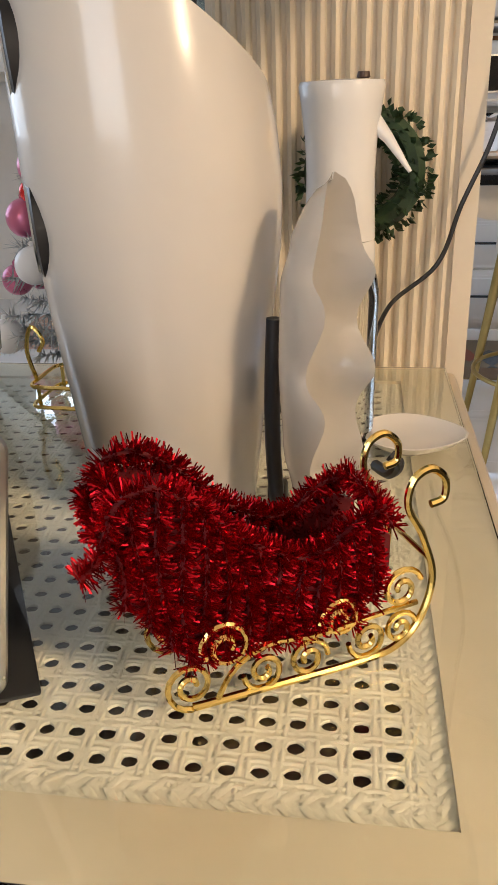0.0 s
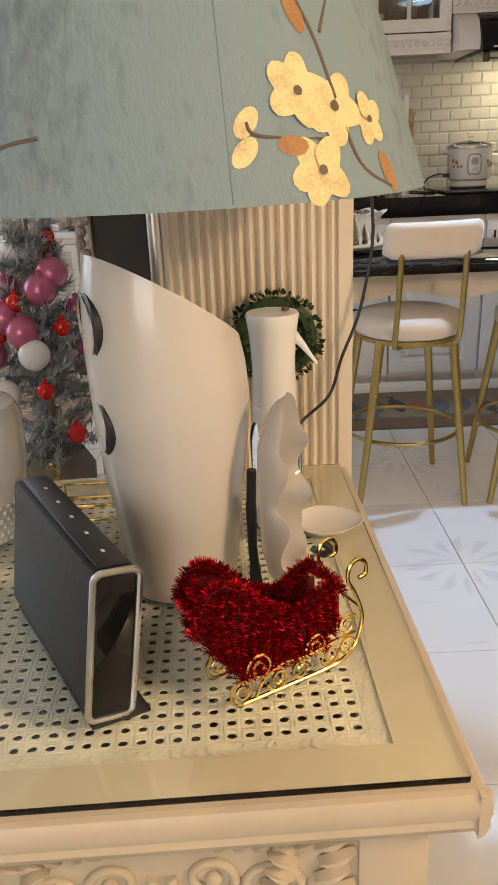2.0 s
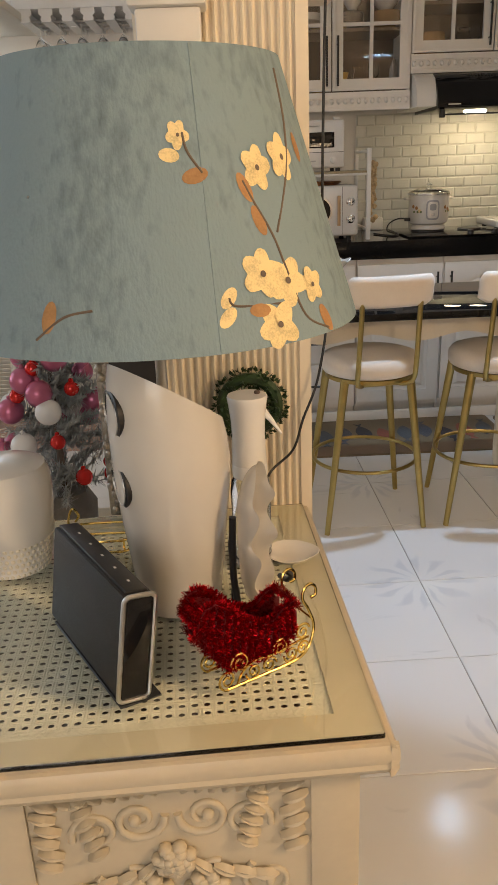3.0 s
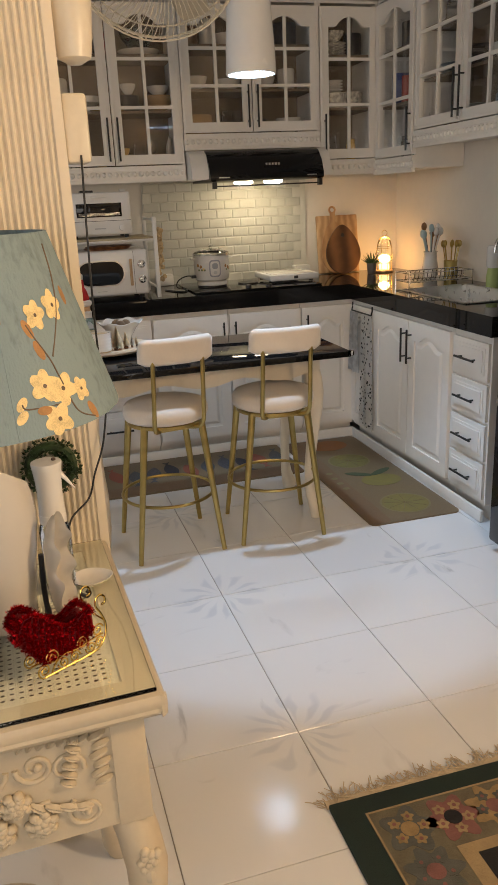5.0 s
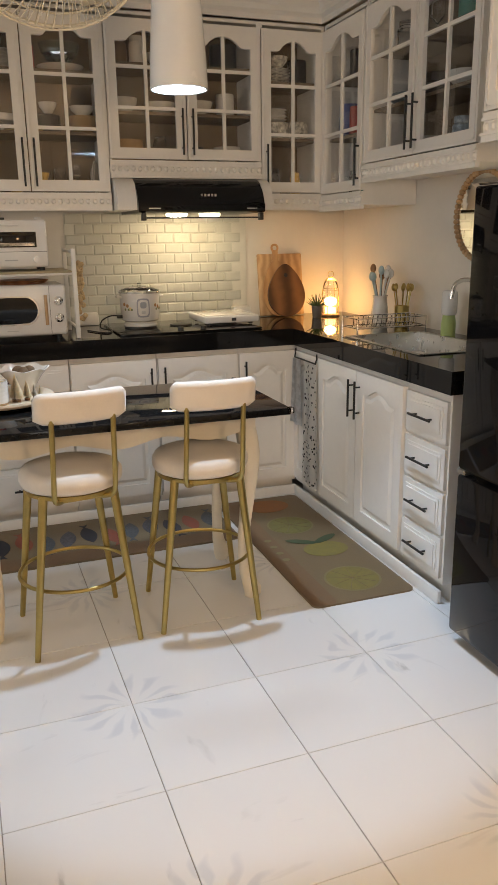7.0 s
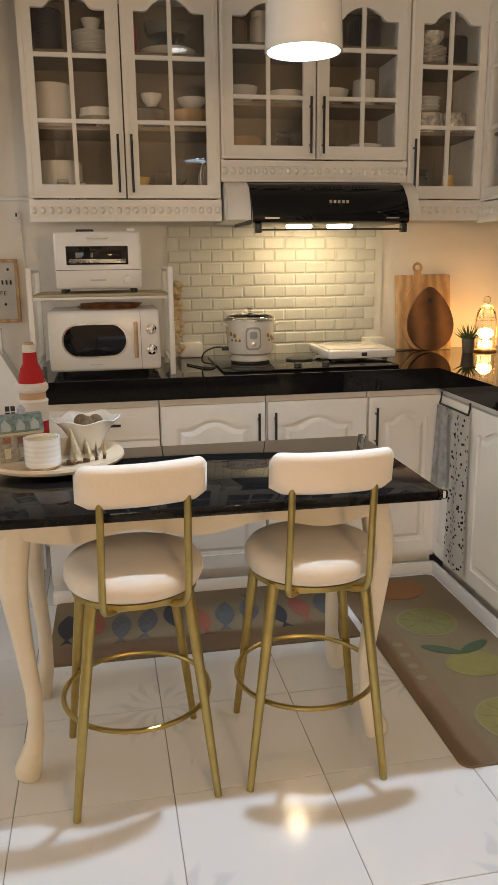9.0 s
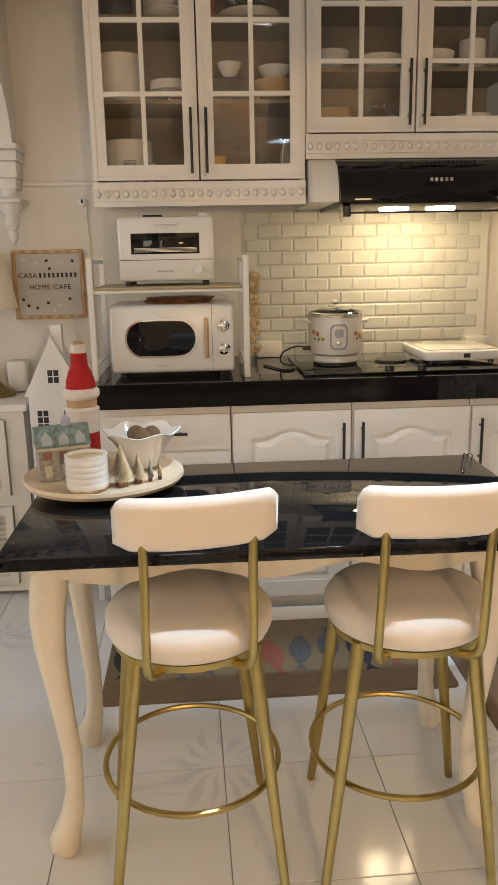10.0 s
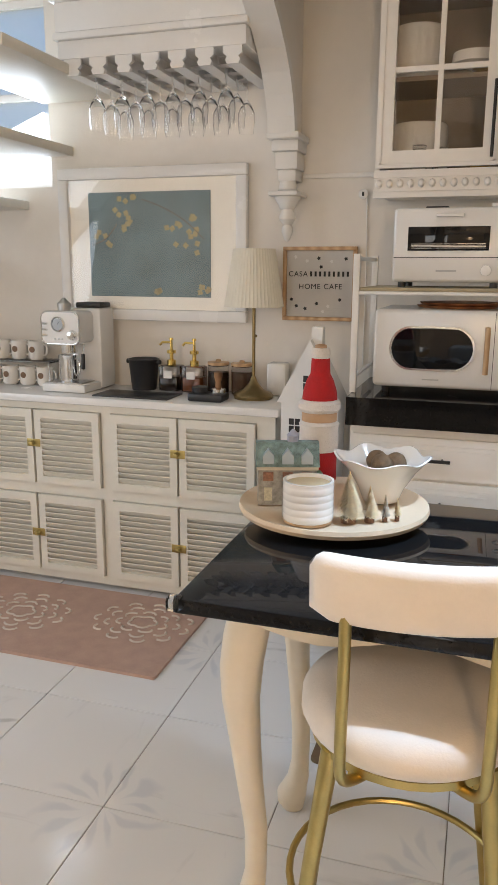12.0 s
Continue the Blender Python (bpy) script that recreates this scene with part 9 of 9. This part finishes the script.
hpart("cornice", box(B(), -0.054, 0.054, -0.030, 0.030, 0.066, 0.0721), mat("cream_glaze", (0.62, 0.58, 0.48), 0.4))
hpart("door", box(B(), 0.018, 0.030, -0.030, -0.0262, 0.002, 0.032), mat("yellow_glaze", (0.62, 0.50, 0.14), 0.4))
hpart("bell_turret", lathe(B(), [(0.010, 0.112), (0.010, 0.122), (0.012, 0.123), (0.002, 0.134)], (0.01, 0, 0), 8), mat("lilac_glaze", (0.40, 0.42, 0.52), 0.4))
for k in range(5):
    hpart("shrub", ball(B(), (0.054, -0.02 + 0.01 * k, 0.012 + 0.018 * (k % 3)), 0.012, 8, 6), mat("mossy_glaze", (0.14, 0.20, 0.08), 0.5, var=0.4, scale=80))

# knitted bottle cover, kept as a plain figure without features
bm = B()
NX, NY, NZ = 0.515, 2.755, 0.8288
RED1, WHT, SKIN = 0, 1, 2
lathe(bm, [(0.036, 0.0005), (0.040, 0.01), (0.040, 0.075)], (NX, NY, NZ), 26, 0)
lathe(bm, [(0.041, 0.0755), (0.043, 0.09), (0.042, 0.125), (0.044, 0.134), (0.038, 0.14)], (NX, NY, NZ), 26, 1)
lathe(bm, [(0.038, 0.1405), (0.038, 0.160)], (NX, NY, NZ), 26, 2)
lathe(bm, [(0.040, 0.1605), (0.046, 0.168), (0.046, 0.180), (0.040, 0.187)], (NX, NY, NZ), 26, 1)
lathe(bm, [(0.038, 0.1875), (0.036, 0.205), (0.029, 0.228), (0.0215, 0.242), (0.0195, 0.275)], (NX, NY, NZ), 26, 0)
lathe(bm, [(0.0195, 0.2755), (0.0205, 0.285), (0.0190, 0.297)], (NX, NY, NZ), 20, 1)
lathe(bm, [(0.0125, 0.2972), (0.0125, 0.303), (0.004, 0.305)], (NX, NY, NZ), 16, 2)
me_ob = solo("knitted_bottle_cover", bm, [mat("red_knit", (0.42, 0.012, 0.014), 0.9, var=0.2, scale=60, bump=0.5, bump_scale=300), mat("white_fleece", (0.74, 0.70, 0.66), 0.95, var=0.1, bump=0.8, bump_scale=260), mat("tan_felt", (0.50, 0.33, 0.20), 0.9)], "bottle in a red and white knitted winter cover", "bottle cover")

# ---- white house lantern on a stand ----
wh = thing("house_lantern", (0.272, 3.755, 0.52), "tall white house-shaped lantern with cut windows", "lantern")
HC, HX0, HX1, HY0, HY1, HZ = 0.272, 0.172, 0.372, 3.69, 3.82, 0.521
bm = B()
box(bm, HX0, HX1, HY0, HY1, HZ, HZ + 0.315)
prism(bm, [(HX0 - 0.014, HZ + 0.3152), (HX1 + 0.014, HZ + 0.3152), (HC, HZ + 0.535)], lambda u_, v, w: (u_, HY0 - 0.006 + w, v), HY1 - HY0 + 0.012)
box(bm, HC - 0.004, HC + 0.034, HY0 + 0.03, HY0 + 0.07, HZ + 0.45, HZ + 0.575)
part("body", bm, WHITE, wh, smooth=False)
for cx, z, n_ in ((HC, HZ + 0.365, 2), (HC - 0.05, HZ + 0.16, 4), (HC + 0.05, HZ + 0.16, 4), (HC - 0.05, HZ + 0.03, 4), (HC + 0.05, HZ + 0.03, 4)):
    for i in range(2):
        for j in range(n_):
            x0, z0 = cx - 0.021 + 0.022 * i, z + 0.026 * j
            part("window_opening", box(B(), x0, x0 + 0.018, HY0 - 0.0072 if n_ == 2 else HY0 - 0.001, HY0 - 0.0062 if n_ == 2 else HY0 - 0.0002, z0, z0 + 0.022), DARK, wh, smooth=False)
ps = thing("plant_stand", (0.285, 3.755, 0), "white square stand under the house lantern", "stand")
part("top", box(B(), 0.158, 0.412, 3.675, 3.835, 0.50, 0.52, 0.004), WHITE, ps)
for x in (0.175, 0.395):
    for y in (3.69, 3.82):
        part("leg", box(B(), x - 0.012, x + 0.012, y - 0.012, y + 0.012, 0.001, 0.4995, 0.003), WHITE, ps)

# ---- orbit fan under the ceiling ----
fn = thing("ceiling_fan", (0.72, 1.66, 2.02), "cream caged orbit fan under the ceiling", "fan")
FANM = mat("cream_fan_plastic", (0.62, 0.57, 0.46), 0.45, var=0.06)
FAN = Matrix.Translation((0.745, 1.66, 2.06)) @ Vector((-0.20, -0.72, -0.62)).to_track_quat("-Z", "Y").to_matrix().to_4x4() @ Matrix.Scale(1.12, 4)


def fpart(name, bm, m_, label=""):
    bm.transform(FAN)
    return part(name, bm, m_, fn, label)


for r_, z in ((0.215, 0.0), (0.205, 0.035), (0.205, -0.035), (0.075, -0.055), (0.075, 0.055)):
    fpart("cage_ring", tube(B(), [(r_ * math.cos(a), r_ * math.sin(a), z) for a in [2 * math.pi * k / 48 for k in range(48)]], 0.004 if r_ > 0.21 else 0.0025, 6, True), FANM)
bm = B()
for k in range(72):
    a = 2 * math.pi * k / 72
    for sgn in (-1, 1):
        pts = [(r_ * math.cos(a + tw), r_ * math.sin(a + tw), sgn * z) for r_, z, tw in ((0.07, 0.056, 0.0), (0.12, 0.054, 0.16), (0.17, 0.046, 0.26), (0.203, 0.034, 0.32), (0.215, 0.0, 0.34))]
        tube(bm, pts, 0.0011, 4)
tagged(fpart("cage", bm, FANM), kind="stuff")
fpart("cap", lathe(B(), [(0.002, -0.062), (0.07, -0.060), (0.076, -0.054), (0.07, -0.05)], (0, 0, 0), 28), FANM)
fpart("motor", lathe(B(), [(0.055, 0.02), (0.07, 0.05), (0.07, 0.13), (0.045, 0.15)], (0, 0, 0), 28), FANM)
for k in range(3):
    bm = B()
    a0 = 2 * math.pi * k / 3
    prev = None
    for i in range(8):
        r_ = 0.03 + 0.022 * i
        w = 0.20 + 0.9 * (i / 7) * (1.2 - i / 7)
        row = [bm.verts.new((r_ * math.cos(a0 + w * q), r_ * math.sin(a0 + w * q), 0.022 * q - 0.008)) for q in (-0.6, -0.2, 0.2, 0.6)]
        if prev:
            for j in range(3):
                bm.faces.new((prev[j], prev[j + 1], row[j + 1], row[j]))
        prev = row
    bmesh.ops.solidify(bm, geom=bm.faces[:], thickness=0.002)
    fpart("blade", bm, FANM)
top_ = FAN @ Vector((0, 0, 0.15))
part("bracket", tube(B(), smooth_path([top_, top_ + Vector((0.02, 0.0, 0.10)), (top_.x, top_.y + 0.03, H_CEIL - 0.02)], 5), 0.016, 12), FANM, fn)
part("ceiling_plate", lathe(B(), [(0.08, -0.02), (0.075, -0.001)], (top_.x, top_.y + 0.03, H_CEIL), 28), FANM, fn)

# ---- glass petal lamp in the room behind ----
gp = thing("hanging_lamp", (*LANTERN[:2], LANTERN[2]), "warm lit glass petal lamp hanging from the ceiling", "hanging lamp")
bm = lathe(B(), [(0.02, -0.09), (0.07, -0.07), (0.11, -0.01), (0.125, 0.05), (0.122, 0.05), (0.10, -0.005), (0.06, -0.06)], LANTERN, 40, wob=lambda a, k: 1 + 0.08 * math.cos(6 * a), cap=False)
sh_ = part("glass_petals", bm, glow("warm_opal_glass", (1.0, 0.66, 0.30), 2.2), gp, "glowing amber opal glass")
sh_.visible_shadow = False
part("rod", tube(B(), [(LANTERN[0], LANTERN[1], LANTERN[2] + 0.03), (LANTERN[0], LANTERN[1], H_CEIL)], 0.006, 8), BRASS, gp)
part("ceiling_rose", lathe(B(), [(0.06, -0.025), (0.05, -0.001)], (LANTERN[0], LANTERN[1], H_CEIL), 24), BRASS, gp)

# ---- bin under the console ----
bn = thing("waste_bin", (0.13, 0.32, 0), "round brown bin with a cream rim", "bin")
part("body", lathe(B(), [(0.085, 0.001), (0.10, 0.30), (0.098, 0.30), (0.083, 0.02), (0.002, 0.018)], (0.13, 0.325, 0), 32), mat("dark_red_brown_lacquer", (0.12, 0.025, 0.015), 0.3, var=0.2), bn)
part("rim", tube(B(), [(0.13 + 0.10 * math.cos(a), 0.325 + 0.10 * math.sin(a), 0.302) for a in [2 * math.pi * k / 36 for k in range(36)]], 0.005, 8, True), IVORY, bn)

# the tray and what stands on it
for ob in list(scene.collection.objects):
    if ob.parent is None and ob.name.split(".")[0] in ("turntable_tray", "ribbed_pot", "fluted_bowl", "walnut", "bottle_brush_tree", "model_house"):
        ob.matrix_basis = Matrix.Translation((0.012, -0.028, 0)) @ ob.matrix_basis

# ---- floor tiles ----
STAR_I, STAR_J = 1, 0
TPX, TPY = 0.4055, 0.4055
GRID = pose(0.856, 1.80, 0, 0, 0, 0.8)
bm = box(B(), -TPX / 2 + 0.0012, TPX / 2 - 0.0012, -TPY / 2 + 0.0012, TPY / 2 - 0.0012, -0.008, 0.0, 0.0012, segs=1)
tile_me = bpy.data.meshes.new("tile")
bmesh.ops.recalc_face_normals(bm, faces=bm.faces)
bm.to_mesh(tile_me)
bm.free()
tile_me.materials.append(MARBLE)
for i in range(15):
    for j in range(18):
        at = GRID @ Vector(((i - 8.5) * TPX, (j - 11.5) * TPY, 0))
        if -2.60 < at.x < 2.78 and -2.74 < at.y < 4.18:
            ob = new("tile", tile_me)
            ob.parent = FLOOR
            # four tiles turned so that their streaked corners meet
            ob.location = at
            ob.rotation_euler.z = radians(0.8) + math.pi * {(0, 0): 0, (1, 0): 0.5, (1, 1): 1, (0, 1): 1.5}[(i + STAR_I) % 2, (j + STAR_J) % 2]

# ---- wall tiles behind the stove ----
bs = tagged(part("backsplash", box(B(), 1.02, 2.06, 4.092, 4.0985, 0.905, 1.515), GROUT), "glazed pale subway tile backsplash", "backsplash", kind="structure")
bm = B()
tw, thh = 0.0978, 0.0528
vs = []
for z, i in ((0.0, 0.0), (0.0022, 0.0), (0.0055, 0.006)):
    vs.append([bm.verts.new((x, -z, v)) for x, v in ((i, i), (tw - i, i), (tw - i, thh - i), (i, thh - i))])
for a, b in zip(vs, vs[1:]):
    for k in range(4):
        bm.faces.new((a[k], a[(k + 1) % 4], b[(k + 1) % 4], b[k]))
bm.faces.new(vs[-1])
bmesh.ops.recalc_face_normals(bm, faces=bm.faces)
sub_me = bpy.data.meshes.new("subway_tile")
bm.to_mesh(sub_me)
bm.free()
sub_me.materials.append(TILEWHITE)
for r in range(11):
    for c in range(11):
        x = 1.024 + 0.1 * c - (0.05 if r % 2 else 0)
        if 1.0 < x < 1.962:
            ob = new("subway_tile", sub_me)
            ob.parent = bs
            ob.location = (x, 4.092, 0.908 + 0.055 * r)
